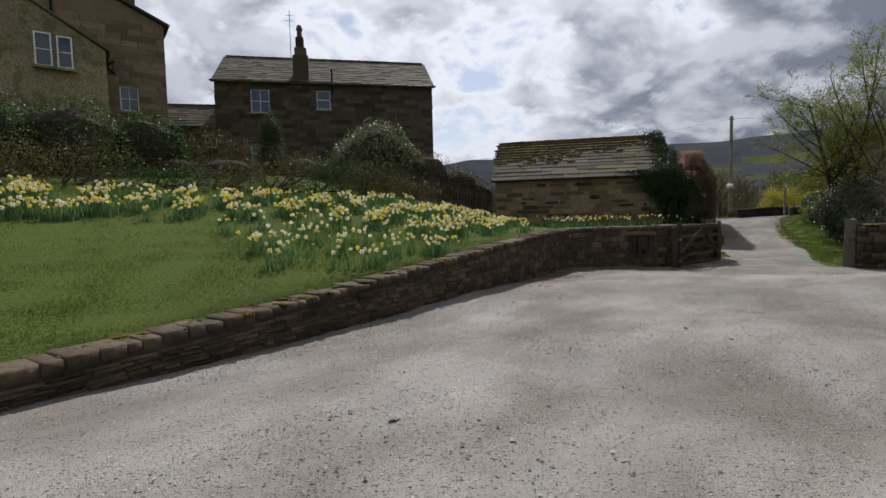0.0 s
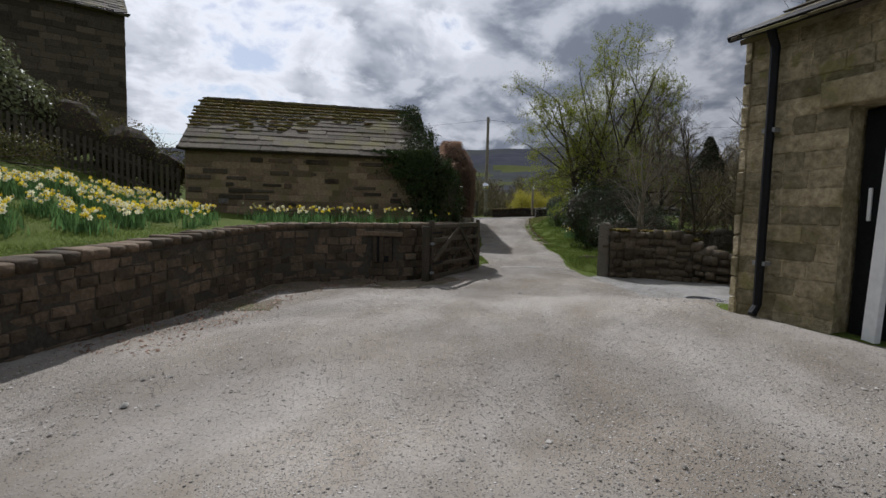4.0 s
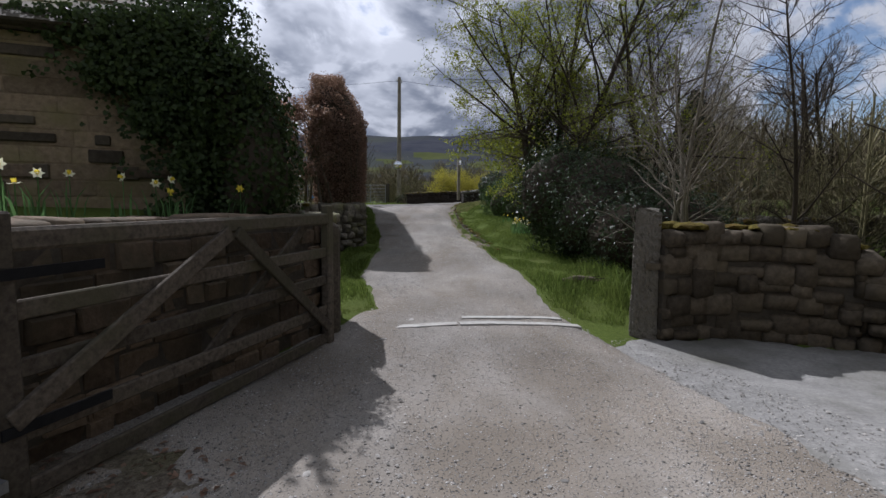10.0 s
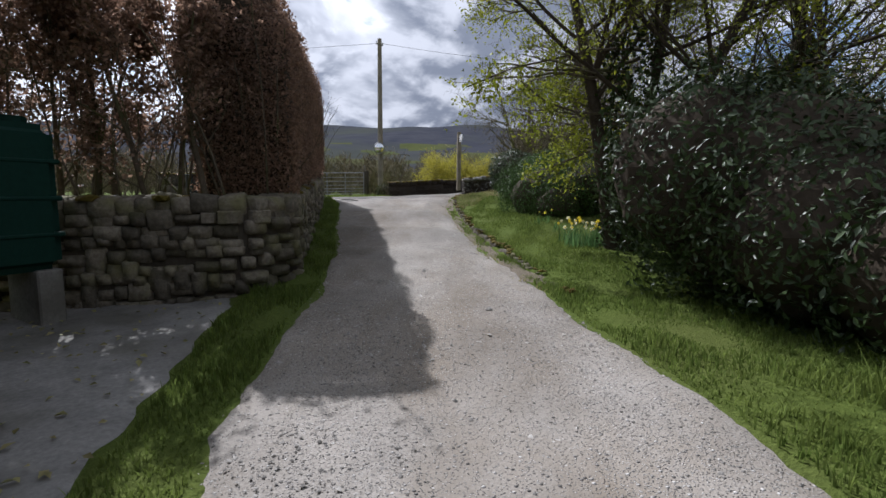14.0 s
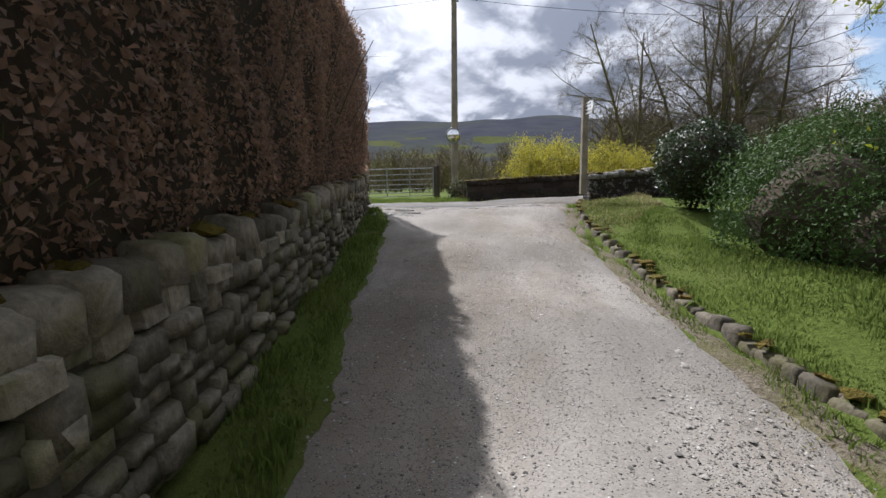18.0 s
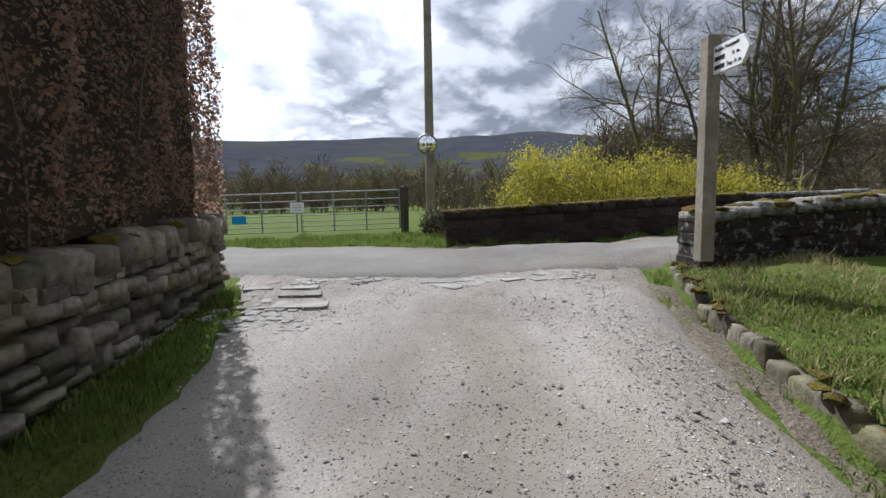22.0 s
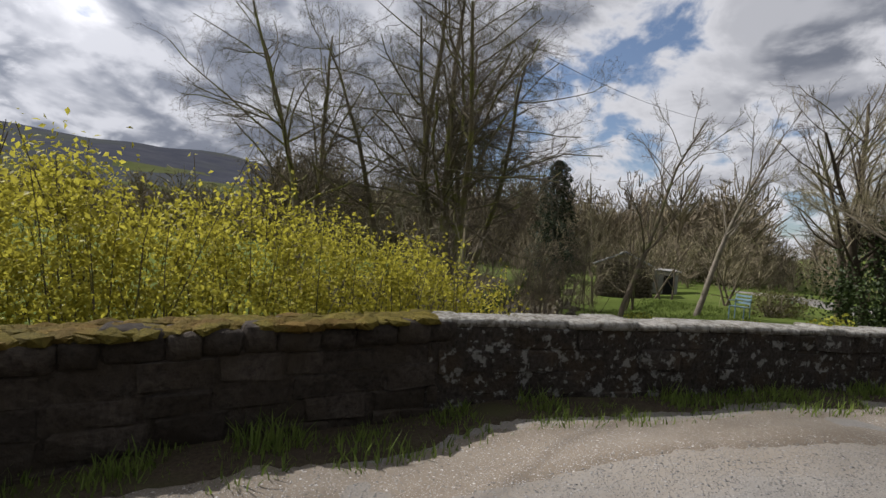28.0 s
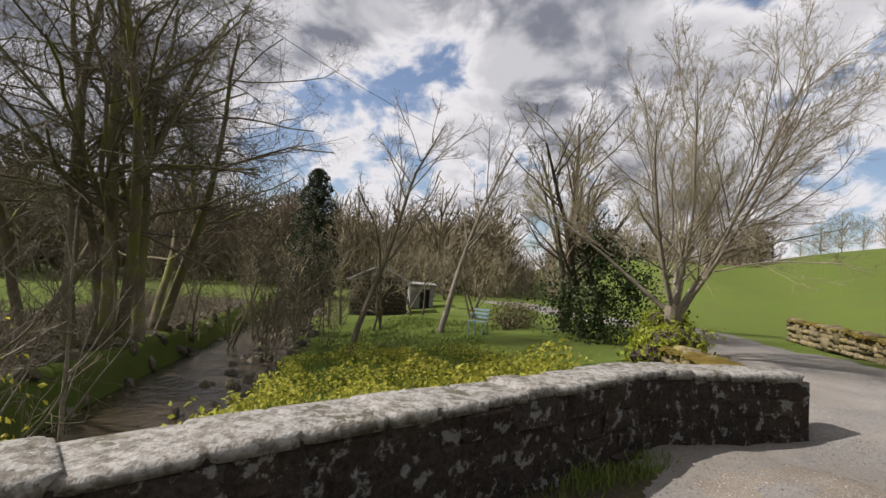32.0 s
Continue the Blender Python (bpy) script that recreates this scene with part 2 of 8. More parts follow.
        on = op("MULTIPLY", op("LESS_THAN", rnd2, op("MULTIPLY", share, weight)), ramp(dist, 0.42 / 1.0, 0.30 / 1.0))
        grey = n.new("ShaderNodeValToRGB")
        el = grey.color_ramp.elements
        el[0].color, el[1].color = (*stones[0], 1), (*stones[-1], 1)
        for k, c in enumerate(stones[1:-1]):
            e = el.new((k + 1) / (len(stones) - 1))
            e.color = (*c, 1)
        l.new(rnd, grey.inputs[0])
        col = mixed(on, col, grey.outputs[0])
        h_ = op("MULTIPLY", op("MULTIPLY", on, ramp(dist, 0.45, 0.0)), 1.0 if weight == 1.0 else 1.8)
        height = h_ if height is None else op("MAXIMUM", height, h_)
    height = op("ADD", height, op("MULTIPLY", noise(90.0, 3.0), 0.35))
    v = n.new("ShaderNodeVectorMath")
    v.operation = "SCALE"
    l.new(col, v.inputs[0])
    wide = noise(0.42, 5.0, None, 0.62)
    l.new(op("MULTIPLY", ramp(band, 0.3, 0.7, 0.84, 1.16), ramp(wide, 0.36, 0.64, 0.80, 1.20)), v.inputs["Scale"])
    l.new(v.outputs[0], p.inputs["Base Color"])
    bp = n.new("ShaderNodeBump")
    bp.inputs["Strength"].default_value, bp.inputs["Distance"].default_value = bump, 0.9 / cell
    l.new(height, bp.inputs["Height"])
    l.new(bp.outputs[0], p.inputs["Normal"])
    return m


GREYS = ((0.065, 0.062, 0.058), (0.135, 0.128, 0.118), (0.20, 0.19, 0.174), (0.27, 0.258, 0.238), (0.44, 0.425, 0.4))
GRAVEL = stony("gravel", (0.2, 0.181, 0.156), (0.3, 0.278, 0.247), (0.178, 0.15, 0.116), GREYS, 82.0, (0.3, 1.0), 0.9, (0.62, 0.99, 0.22))
ASPHALT = stony("asphalt", (0.135, 0.127, 0.114), (0.185, 0.175, 0.157), (0.16, 0.138, 0.108), ((0.07, 0.064, 0.062), (0.105, 0.102, 0.098), (0.14, 0.135, 0.127), (0.175, 0.169, 0.158), (0.25, 0.243, 0.228)), 72.0, (0.6, 1.0), 0.8, (0.4, -0.69, 0.22))
CONCRETE = mat("concrete", (0.175, 0.17, 0.158), (0.26, 0.252, 0.235), (0.12, 0.115, 0.095), fine=30.0, large=0.9, bump=0.35, spread=0.02)
mottled(CONCRETE, 3.0, 0.75, 1.18)
TURF = mat("turf", (0.054, 0.077, 0.017), (0.10, 0.13, 0.03), (0.078, 0.092, 0.026), fine=25.0, large=0.5, bump=0.8, spread=0.0, spec=0.02, dist=0.04)
PEBBLE = mat("pebble", (0.12, 0.113, 0.102), (0.29, 0.275, 0.25), fine=30.0, spread=0.5)
SAND = mat("sandstone", (0.155, 0.115, 0.073), (0.26, 0.198, 0.128), (0.17, 0.145, 0.07), fine=18.0, large=2.5, bump=0.6, spread=0.35, dist=0.02)
SANDL = mat("sandstone light", (0.21, 0.172, 0.105), (0.40, 0.34, 0.22), (0.17, 0.148, 0.07), fine=13.0, large=2.4, bump=1.0, spread=0.34, dist=0.045)
lichen(mottled(SANDL, 9.0, 0.66, 1.24), 2.6, 0.6, (0.2, 0.19, 0.055), 0.55)
DARKSTONE = mat("soot and shade dark stone", (0.055, 0.045, 0.032), (0.11, 0.09, 0.065), (0.09, 0.075, 0.05), fine=16.0, large=1.8, bump=0.6, spread=0.4, dist=0.02)
GRIT = mat("lichen gritstone", (0.022, 0.019, 0.016), (0.055, 0.047, 0.039), (0.055, 0.04, 0.025), fine=24.0, large=3.0, bump=1.0, spread=0.15, amount=0.42, dist=0.03)
lichen(mottled(GRIT, 30.0, 0.55, 1.35), 10.0, 0.555, (0.24, 0.24, 0.22), 0.65)
# lichened coping, its colour also raised for the sunlit wall top
SUNLICHENTOP = mat("lichen coping paled for sun", (0.09, 0.082, 0.066), (0.25, 0.237, 0.21), (0.08, 0.072, 0.05), fine=15.0, large=4.0, bump=1.0, spread=0.12, amount=0.6, dist=0.03)
lichen(mottled(SUNLICHENTOP, 26.0, 0.6, 1.3), 16.0, 0.49, (0.30, 0.295, 0.27), 0.6)
# black parapet stone; the shade on its face is included in the colour
BLACKSHADESTONE = mat("black stone with shade in its colour", (0.022, 0.018, 0.015), (0.06, 0.05, 0.04), (0.035, 0.028, 0.02), fine=20.0, large=2.5, bump=1.0, spread=0.3, dist=0.03)
POSTGRIT = mat("gatepost gritstone", (0.13, 0.117, 0.095), (0.205, 0.188, 0.156), (0.115, 0.103, 0.08), fine=45.0, large=2.0, bump=1.0, spread=0.05, amount=0.4, dist=0.02)
# brown sandstone with the garden wall's shade put into its colour
SHADESAND = mat("brown sandstone darkened for shade", (0.085, 0.062, 0.042), (0.155, 0.115, 0.078), (0.06, 0.052, 0.035), fine=18.0, large=2.2, bump=0.7, spread=0.4, dist=0.02)
GRITD = mat("damp gritstone", (0.075, 0.066, 0.05), (0.145, 0.128, 0.10), (0.10, 0.095, 0.04), fine=14.0, large=2.5, bump=0.8, spread=0.4, dist=0.02)
mottled(GRITD, 22.0, 0.7, 1.3)
LANESTONE = mat("weathered grey-buff gritstone", (0.105, 0.092, 0.07), (0.2, 0.178, 0.14), (0.12, 0.115, 0.055), fine=17.0, large=2.8, bump=0.9, spread=0.42, dist=0.02)
mottled(LANESTONE, 24.0, 0.72, 1.25)
FIELDSTONE = mat("sunlit yellow-brown field stone", (0.085, 0.068, 0.038), (0.175, 0.145, 0.085), (0.16, 0.13, 0.05), fine=15.0, large=2.5, bump=0.8, spread=0.35, dist=0.02)
MOSS = mat("moss", (0.062, 0.052, 0.011), (0.135, 0.105, 0.02), (0.11, 0.065, 0.018), fine=40.0, large=3.0, bump=1.0, spread=0.25, dist=0.03)
MORTAR = mat("shadowed joint", (0.045, 0.038, 0.03), (0.08, 0.07, 0.055), fine=20.0, bump=0.5, spread=0.05)
SLATE = mat("stone slate", (0.072, 0.06, 0.045), (0.14, 0.119, 0.09), (0.12, 0.11, 0.03), fine=14.0, large=1.3, bump=0.6, spread=0.4, amount=0.4, dist=0.015)
WOOD = mat("weathered wood", (0.045, 0.037, 0.029), (0.11, 0.093, 0.072), (0.06, 0.056, 0.034), fine=30.0, large=2.0, bump=0.5, spread=0.25)
POSTWOOD = mat("grey oak", (0.20, 0.175, 0.135), (0.31, 0.275, 0.215), (0.16, 0.14, 0.10), fine=26.0, large=2.0, bump=0.4, spread=0.1)
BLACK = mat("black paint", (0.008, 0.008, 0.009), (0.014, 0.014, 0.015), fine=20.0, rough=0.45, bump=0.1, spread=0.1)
WHITE = mat("white paint", (0.68, 0.68, 0.67), (0.80, 0.80, 0.79), fine=12.0, rough=0.5, bump=0.1, spread=0.05)
STEEL = mat("galvanised steel", (0.22, 0.225, 0.23), (0.32, 0.325, 0.33), fine=30.0, rough=0.5, metal=0.7, bump=0.1, spread=0.1)
BARK = mat("bark", (0.075, 0.06, 0.042), (0.14, 0.115, 0.082), (0.09, 0.10, 0.035), fine=16.0, large=2.5, bump=0.8, spread=0.15)
PALEBARK = mat("pale bark", (0.145, 0.125, 0.097), (0.245, 0.215, 0.168), (0.13, 0.12, 0.075), fine=14.0, large=2.5, bump=0.5, spread=0.15)
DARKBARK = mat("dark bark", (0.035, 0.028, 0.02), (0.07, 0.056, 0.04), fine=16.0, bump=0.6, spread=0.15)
PALETWIG = mat("pale olive twigs", (0.17, 0.145, 0.095), (0.28, 0.24, 0.16), (0.21, 0.20, 0.085), fine=3.0, large=0.5, bump=0, spread=0.3)
MOSSBARK = mat("mossy bark", (0.10, 0.083, 0.055), (0.19, 0.162, 0.11), (0.16, 0.16, 0.05), fine=16.0, large=1.5, bump=0.8, spread=0.15, amount=0.8)
STRIPM = mat("pale worn concrete", (0.30, 0.29, 0.265), (0.42, 0.405, 0.375), (0.24, 0.225, 0.195), fine=20.0, large=2.0, bump=0.4, spread=0.1)
TWIG = mat("grey-brown twigs", (0.085, 0.07, 0.052), (0.15, 0.127, 0.095), (0.11, 0.11, 0.055), fine=3.0, large=0.5, bump=0, spread=0.3)
RHODO = leafy("pale evergreen leaves", (0.09, 0.11, 0.045), (0.22, 0.235, 0.12), 0.25, rough=0.5, spec=0.25)
LITTER = mat("trodden earth with leaf litter", (0.07, 0.057, 0.041), (0.22, 0.187, 0.14), (0.10, 0.095, 0.04), fine=34.0, large=2.2, bump=1.0, spread=0.0, dist=0.03)
BROWNGRIT = stony("brown road grit", (0.135, 0.114, 0.088), (0.18, 0.156, 0.124), (0.122, 0.098, 0.071), GREYS, 95.0, (0.45, 0.95), 0.7, (0.5, -0.69, 0.3))
# damp earth and litter, with shade put into the base colour
DAMPSHADESOIL = mat("damp earth and leaf litter, darkened for shade", (0.03, 0.023, 0.016), (0.07, 0.054, 0.036), (0.05, 0.05, 0.02), fine=30.0, large=2.0, bump=1.0, spread=0.0, dist=0.03)
GRASSM = leafy("grass blades", (0.076, 0.118, 0.024), (0.155, 0.197, 0.047), 0.4, spec=0.08)
DRYGRASS = leafy("dry grass", (0.30, 0.25, 0.12), (0.22, 0.22, 0.09), 0.35)
BEECH = leafy("beech leaves", (0.17, 0.105, 0.075), (0.31, 0.20, 0.135), 0.55, rough=0.5, spec=0.3)
LAUREL = leafy("glossy dark leaves", (0.02, 0.036, 0.012), (0.045, 0.072, 0.022), 0.12, rough=0.45, spec=0.35)
YEW = leafy("yew needles", (0.028, 0.055, 0.014), (0.06, 0.11, 0.026), 0.25)
IVY = leafy("ivy leaves", (0.018, 0.03, 0.009), (0.042, 0.062, 0.017), 0.2, rough=0.5)
NEEDLES = leafy("dark conifer needles", (0.016, 0.026, 0.012), (0.034, 0.046, 0.02), 0.15)
SPRING = leafy("spring leaves", (0.15, 0.19, 0.02), (0.27, 0.29, 0.03), 0.45)
YELLOWG = leafy("yellow green leaves", (0.28, 0.262, 0.032), (0.41, 0.37, 0.055), 0.5)
BANKLEAF = leafy("fresh bank leaves", (0.20, 0.215, 0.03), (0.34, 0.325, 0.045), 0.45)
SHRUB = leafy("brown shrub leaves", (0.06, 0.06, 0.022), (0.12, 0.11, 0.035), 0.3)
DAFLEAF = leafy("daffodil leaves", (0.06, 0.13, 0.045), (0.12, 0.21, 0.07), 0.4)
DAFWHITE = leafy("cream petals", (0.72, 0.70, 0.45), (0.80, 0.78, 0.60), 0.4, spread=0.1)
DAFYELLOW = leafy("yellow petals", (0.75, 0.58, 0.03), (0.80, 0.66, 0.08), 0.4, spread=0.1)

glass = bpy.data.materials.new("window glass")
glass.use_nodes = True
gp = glass.node_tree.nodes["Principled BSDF"]
gp.inputs["Base Color"].default_value, gp.inputs["Roughness"].default_value = (0.03, 0.045, 0.07, 1), 0.06
gp.inputs["Specular IOR Level"].default_value = 0.8
water = bpy.data.materials.new("stream water")
water.use_nodes = True
wp = water.node_tree.nodes["Principled BSDF"]
wp.inputs["Base Color"].default_value, wp.inputs["Roughness"].default_value = (0.045, 0.035, 0.022, 1), 0.12
wb = water.node_tree.nodes.new("ShaderNodeBump")
wnz = water.node_tree.nodes.new("ShaderNodeTexNoise")
wnz.inputs["Scale"].default_value, wnz.inputs["Detail"].default_value = 5.0, 4.0
wb.inputs["Strength"].default_value, wb.inputs["Distance"].default_value = 0.7, 0.08
wg = water.node_tree.nodes.new("ShaderNodeNewGeometry")
water.node_tree.links.new(wg.outputs["Position"], wnz.inputs["Vector"])
water.node_tree.links.new(wnz.outputs["Fac"], wb.inputs["Height"])
water.node_tree.links.new(wb.outputs[0], wp.inputs["Normal"])
mirror_glass = bpy.data.materials.new("mirror")
mirror_glass.use_nodes = True
mp = mirror_glass.node_tree.nodes["Principled BSDF"]
mp.inputs["Base Color"].default_value, mp.inputs["Metallic"].default_value, mp.inputs["Roughness"].default_value = (0.85, 0.86, 0.87, 1), 1.0, 0.05


# ---- mesh helpers ----
def fast(name, verts, faces, material=None, smooth=False):
    """A mesh from arrays; faces all of one size (an N x k array), or a list."""
    me = bpy.data.meshes.new(name)
    verts = np.asarray(verts, np.float32)
    if isinstance(faces, np.ndarray):
        k = faces.shape[1]
        me.vertices.add(len(verts))
        me.vertices.foreach_set("co", verts.ravel())
        me.loops.add(faces.size)
        me.loops.foreach_set("vertex_index", faces.astype(np.int32).ravel())
        me.polygons.add(len(faces))
        me.polygons.foreach_set("loop_start", np.arange(0, faces.size, k, dtype=np.int32))
        me.polygons.foreach_set("loop_total", np.full(len(faces), k, np.int32))
        me.update(calc_edges=True)
    else:
        me.from_pydata(verts.tolist(), [], faces)
    if smooth:
        me.polygons.foreach_set("use_smooth", np.ones(len(me.polygons), bool))
    if material:
        me.materials.append(material)
    return me


def thing(name, label, category, group="", kind="", at=(0, 0, 0), data=None):
    ob = new(name, data)
    ob.location = at
    return tagged(ob, label, category, group, kind)


def part(name, bm, material, parent, label=""):
    """Links a bmesh or a mesh as one mesh object under a thing or part."""
    if isinstance(bm, bmesh.types.BMesh):
        me = bpy.data.meshes.new(name)
        bm.to_mesh(me)
        bm.free()
        me.materials.append(material)
    else:
        me = bm
        if material and not me.materials:
            me.materials.append(material)
    ob = new(name, me)
    ob.parent = parent
    if label:
        tagged(ob, label)
    return ob


def box(bm, c, s, rz=0.0, bev=0.0, rx=0.0, ry=0.0):
    m = Matrix.LocRotScale(c, Euler((rx, ry, rz)), s)
    made = bmesh.ops.create_cube(bm, size=1.0, matrix=m)["verts"]
    if bev:
        edges = list({e for v in made for e in v.link_edges})
        bmesh.ops.bevel(bm, geom=edges, offset=bev, segments=1, affect="EDGES")
    return bm


def boxed(c, s, rz=0.0, bev=0.0, rx=0.0, ry=0.0):
    return box(bmesh.new(), c, s, rz, bev, rx, ry)


def beam(bm, a, b, w, h, bev=0.006):
    """A bar of section w x h from a to b."""
    a, b = Vector(a), Vector(b)
    d = b - a
    q = d.to_track_quat("X", "Z")
    m = Matrix.LocRotScale((a + b) / 2, q, (d.length, w, h))
    made = bmesh.ops.create_cube(bm, size=1.0, matrix=m)["verts"]
    if bev:
        edges = list({e for v in made for e in v.link_edges})
        bmesh.ops.bevel(bm, geom=edges, offset=bev, segments=1, affect="EDGES")
    return bm


def pipe(bm, pts, r, sides=8):
    """A tube through points; r one radius or one for each point."""
    rs = r if hasattr(r, "__len__") else [r] * len(pts)
    rings = []
    pts = [Vector(p) for p in pts]
    for i, p in enumerate(pts):
        d = (pts[min(i + 1, len(pts) - 1)] - pts[max(i - 1, 0)]).normalized()
        u = d.orthogonal().normalized()
        if i and rings:
            u = (u0 - d * u0.dot(d)).normalized()
        u0 = u
        v = d.cross(u)
        rings.append([bm.verts.new(p + rs[i] * (u * math.cos(k * math.tau / sides) + v * math.sin(k * math.tau / sides))) for k in range(sides)])
    for a, b in zip(rings, rings[1:]):
        for k in range(sides):
            bm.faces.new((a[k], a[(k + 1) % sides], b[(k + 1) % sides], b[k]))
    bm.faces.new(rings[0][::-1])
    bm.faces.new(rings[-1])
    return bm


def unit_stone(seed, rough=0.10):
    """A block 1 x 1 x 1 with worn, uneven edges; the rougher, the rounder."""
    rg = np.random.default_rng(seed)
    bm = bmesh.new()
    bmesh.ops.create_cube(bm, size=1.0)
    if rough < 0.09:
        bmesh.ops.bevel(bm, geom=list(bm.edges), offset=0.07, segments=1, affect="EDGES")
        for v in bm.verts:
            v.co += Vector(rg.uniform(-rough, rough, 3)) * 0.7
        return bm
    bmesh.ops.subdivide_edges(bm, edges=list(bm.edges), cuts=2, use_grid_fill=True)
    pull = rg.uniform(-1, 1, (2, 2, 2, 3)) * (0.02 + 0.75 * rough)
    pull[..., 1] *= 0.6
    worn = 0.02 + 0.55 * rough
    for v in bm.verts:
        c = Vector([math.copysign(0.40 if abs(q) < 0.4 else 0.5, q) for q in v.co])
        edge = sum(abs(q) > 0.45 for q in c)
        c = c * (1 - worn * (0.0, 0.0, 0.55, 1.0)[edge]) + Vector([math.copysign(0.35 * rough if edge == 1 and abs(q) > 0.45 else 0.0, q) for q in c])
        w = [c[i] + 0.5 for i in range(3)]
        move = np.zeros(3)
        for i, j, k in itertools.product((0, 1), repeat=3):
            move += pull[i, j, k] * (w[0] if i else 1 - w[0]) * (w[1] if j else 1 - w[1]) * (w[2] if k else 1 - w[2])
        v.co = c + Vector(move * 0.45) + Vector(rg.uniform(-rough, rough, 3)) * 0.10
    return bm


def stone_mesh(seed, material, rough=0.10):
    bm = unit_stone(seed, rough)
    me = bpy.data.meshes.new("stone")
    bm.to_mesh(me)
    bm.free()
    me.materials.append(material)
    if rough >= 0.09:
        me.polygons.foreach_set("use_smooth", [True] * len(me.polygons))
    return me


class Line:
    """A polyline in the plan, walked by its length."""

    def __init__(self, pts):
        self.p = np.array([q[:2] for q in pts], float)
        self.extra = np.array([q[2:] for q in pts], float)
        d = np.hypot(*np.diff(self.p, axis=0).T)
        self.s = np.r_[0, np.cumsum(d)]
        self.length = self.s[-1]

    def at(self, s):
        return np.array([np.interp(s, self.s, self.p[:, 0]), np.interp(s, self.s, self.p[:, 1])])

    def value(self, s, n=0):
        return float(np.interp(s, self.s, self.extra[:, n]))

    def angle(self, s):
        a, b = self.at(max(s - 0.15, 0)), self.at(min(s + 0.15, self.length))
        return math.atan2(b[1] - a[1], b[0] - a[0])


def near_line(x, y, line):
    """For arrays of places: distance to a Line, its length there, and the side (+1 to the left of its way)."""
    x, y = np.asarray(x, float), np.asarray(y, float)
    best = np.full(x.shape, 1e9)
    along, side = np.zeros(x.shape), np.zeros(x.shape)
    for (ax, ay), (bx, by), s0 in zip(line.p, line.p[1:], line.s):
        dx, dy = bx - ax, by - ay
        ln = math.hypot(dx, dy)
        t = np.clip(((x - ax) * dx + (y - ay) * dy) / ln**2, 0, 1)
        px, py = ax + t * dx, ay + t * dy
        d = np.hypot(x - px, y - py)
        m = d < best
        best = np.where(m, d, best)
        along = np.where(m, s0 + t * ln, along)
        side = np.where(m, np.sign((y - ay) * dx - (x - ax) * dy), side)
    return best, along, side


def poly_sd(x, y, pts):
    """Signed distance to a polygon, negative inside."""
    x, y = np.asarray(x, float), np.asarray(y, float)
    ring = list(pts) + [pts[0]]
    d, _, _ = near_line(x, y, Line(ring))
    inside = np.zeros(x.shape, bool)
    for (ax, ay), (bx, by) in zip(ring, ring[1:]):
        hit = ((ay > y) != (by > y)) & (x < (bx - ax) * (y - ay) / ((by - ay) or 1e-9) + ax)
        inside ^= hit
    return np.where(inside, -d, d)


def smooth(a, b, v):
    t = np.clip((v - a) / (b - a), 0, 1)
    return t * t * (3 - 2 * t)


def waves(x, y, size, seed=0):
    """Cheap smooth noise of about -1 to 1 for arrays."""
    rg = np.random.default_rng(seed)
    out = np.zeros(np.shape(x))
    for k in range(6):
        a = rg.uniform(0, math.tau)
        w = math.tau / (size * rg.uniform(0.6, 1.8))
        out = out + np.sin(w * (x * math.cos(a) + y * math.sin(a)) + rg.uniform(0, 6))
    return out / 3.0

# ---- the lie of the land ----
# garden wall on the near side of the lawn: x, y, foot, top
LAWN_WALL = Line([(-6.2, -1.5, 0.0, 0.12), (-3.2, 3.45, -0.06, 0.27), (-1.8, 5.95, -0.12, 0.37), (-0.1, 8.75, -0.18, 0.58), (1.55, 11.35, -0.22, 0.81),
                  (2.6, 13.4, -0.27, 0.89), (3.45, 14.85, -0.3, 0.94), (4.4, 15.42, -0.32, 0.96), (5.8, 15.42, -0.33, 0.98), (6.6, 15.0, -0.3, 0.99), (7.6, 15.8, -0.3, 0.98), (9.3, 17.2, -0.3, 0.97)])
# wall under the beech hedge beside the lane
LANE_WALL = Line([(8.9, 24.6, -0.25, 0.95), (11.0, 23.75, -0.25, 0.98), (12.0, 23.35, -0.22, 1.0), (12.45, 23.6, -0.15, 1.02), (12.85, 24.6, 0.0, 1.06),
                  (14.1, 27.6, 0.22, 1.22), (15.3, 30.4, 0.46, 1.42), (16.22, 32.7, 0.6, 1.55), (16.72, 33.95, 0.66, 1.6)])
# bridge parapets
FAR_WALL = Line([(21.65, 37.72, 0.60, 1.50), (23.4, 36.72, 0.66, 1.60), (25.46, 35.5, 0.80, 1.71), (27.2, 34.28, 0.95, 1.80), (29.2, 32.1, 1.04, 1.84), (31.25, 29.75, 1.1, 1.86), (31.55, 28.8, 1.14, 1.85), (31.74, 27.95, 1.2, 1.83)])
NEAR_WALL = Line([(21.48, 31.7, 0.85, 1.58), (23.05, 31.02, 1.05, 1.70), (24.7, 30.2, 1.15, 1.80), (26.2, 29.2, 1.2, 1.86)])
KERB = Line([(14.85, 20.75, -0.10, -0.02), (15.5, 22.1, -0.02, 0.07), (16.25, 23.7, 0.06, 0.2), (17.5, 26.0, 0.21, 0.35), (18.55, 27.75, 0.33, 0.5), (19.65, 29.55, 0.5, 0.72), (20.5, 30.75, 0.66, 0.87), (20.95, 31.3, 0.76, 0.96), (21.5, 31.85, 0.86, 1.0)])
STREAM = Line([(29.6, 38.3), (33.0, 36.8), (36.0, 37.2), (40.0, 38.05), (46.0, 39.2), (56.0, 41.15), (70.0, 43.85), (80.0, 46.0)])

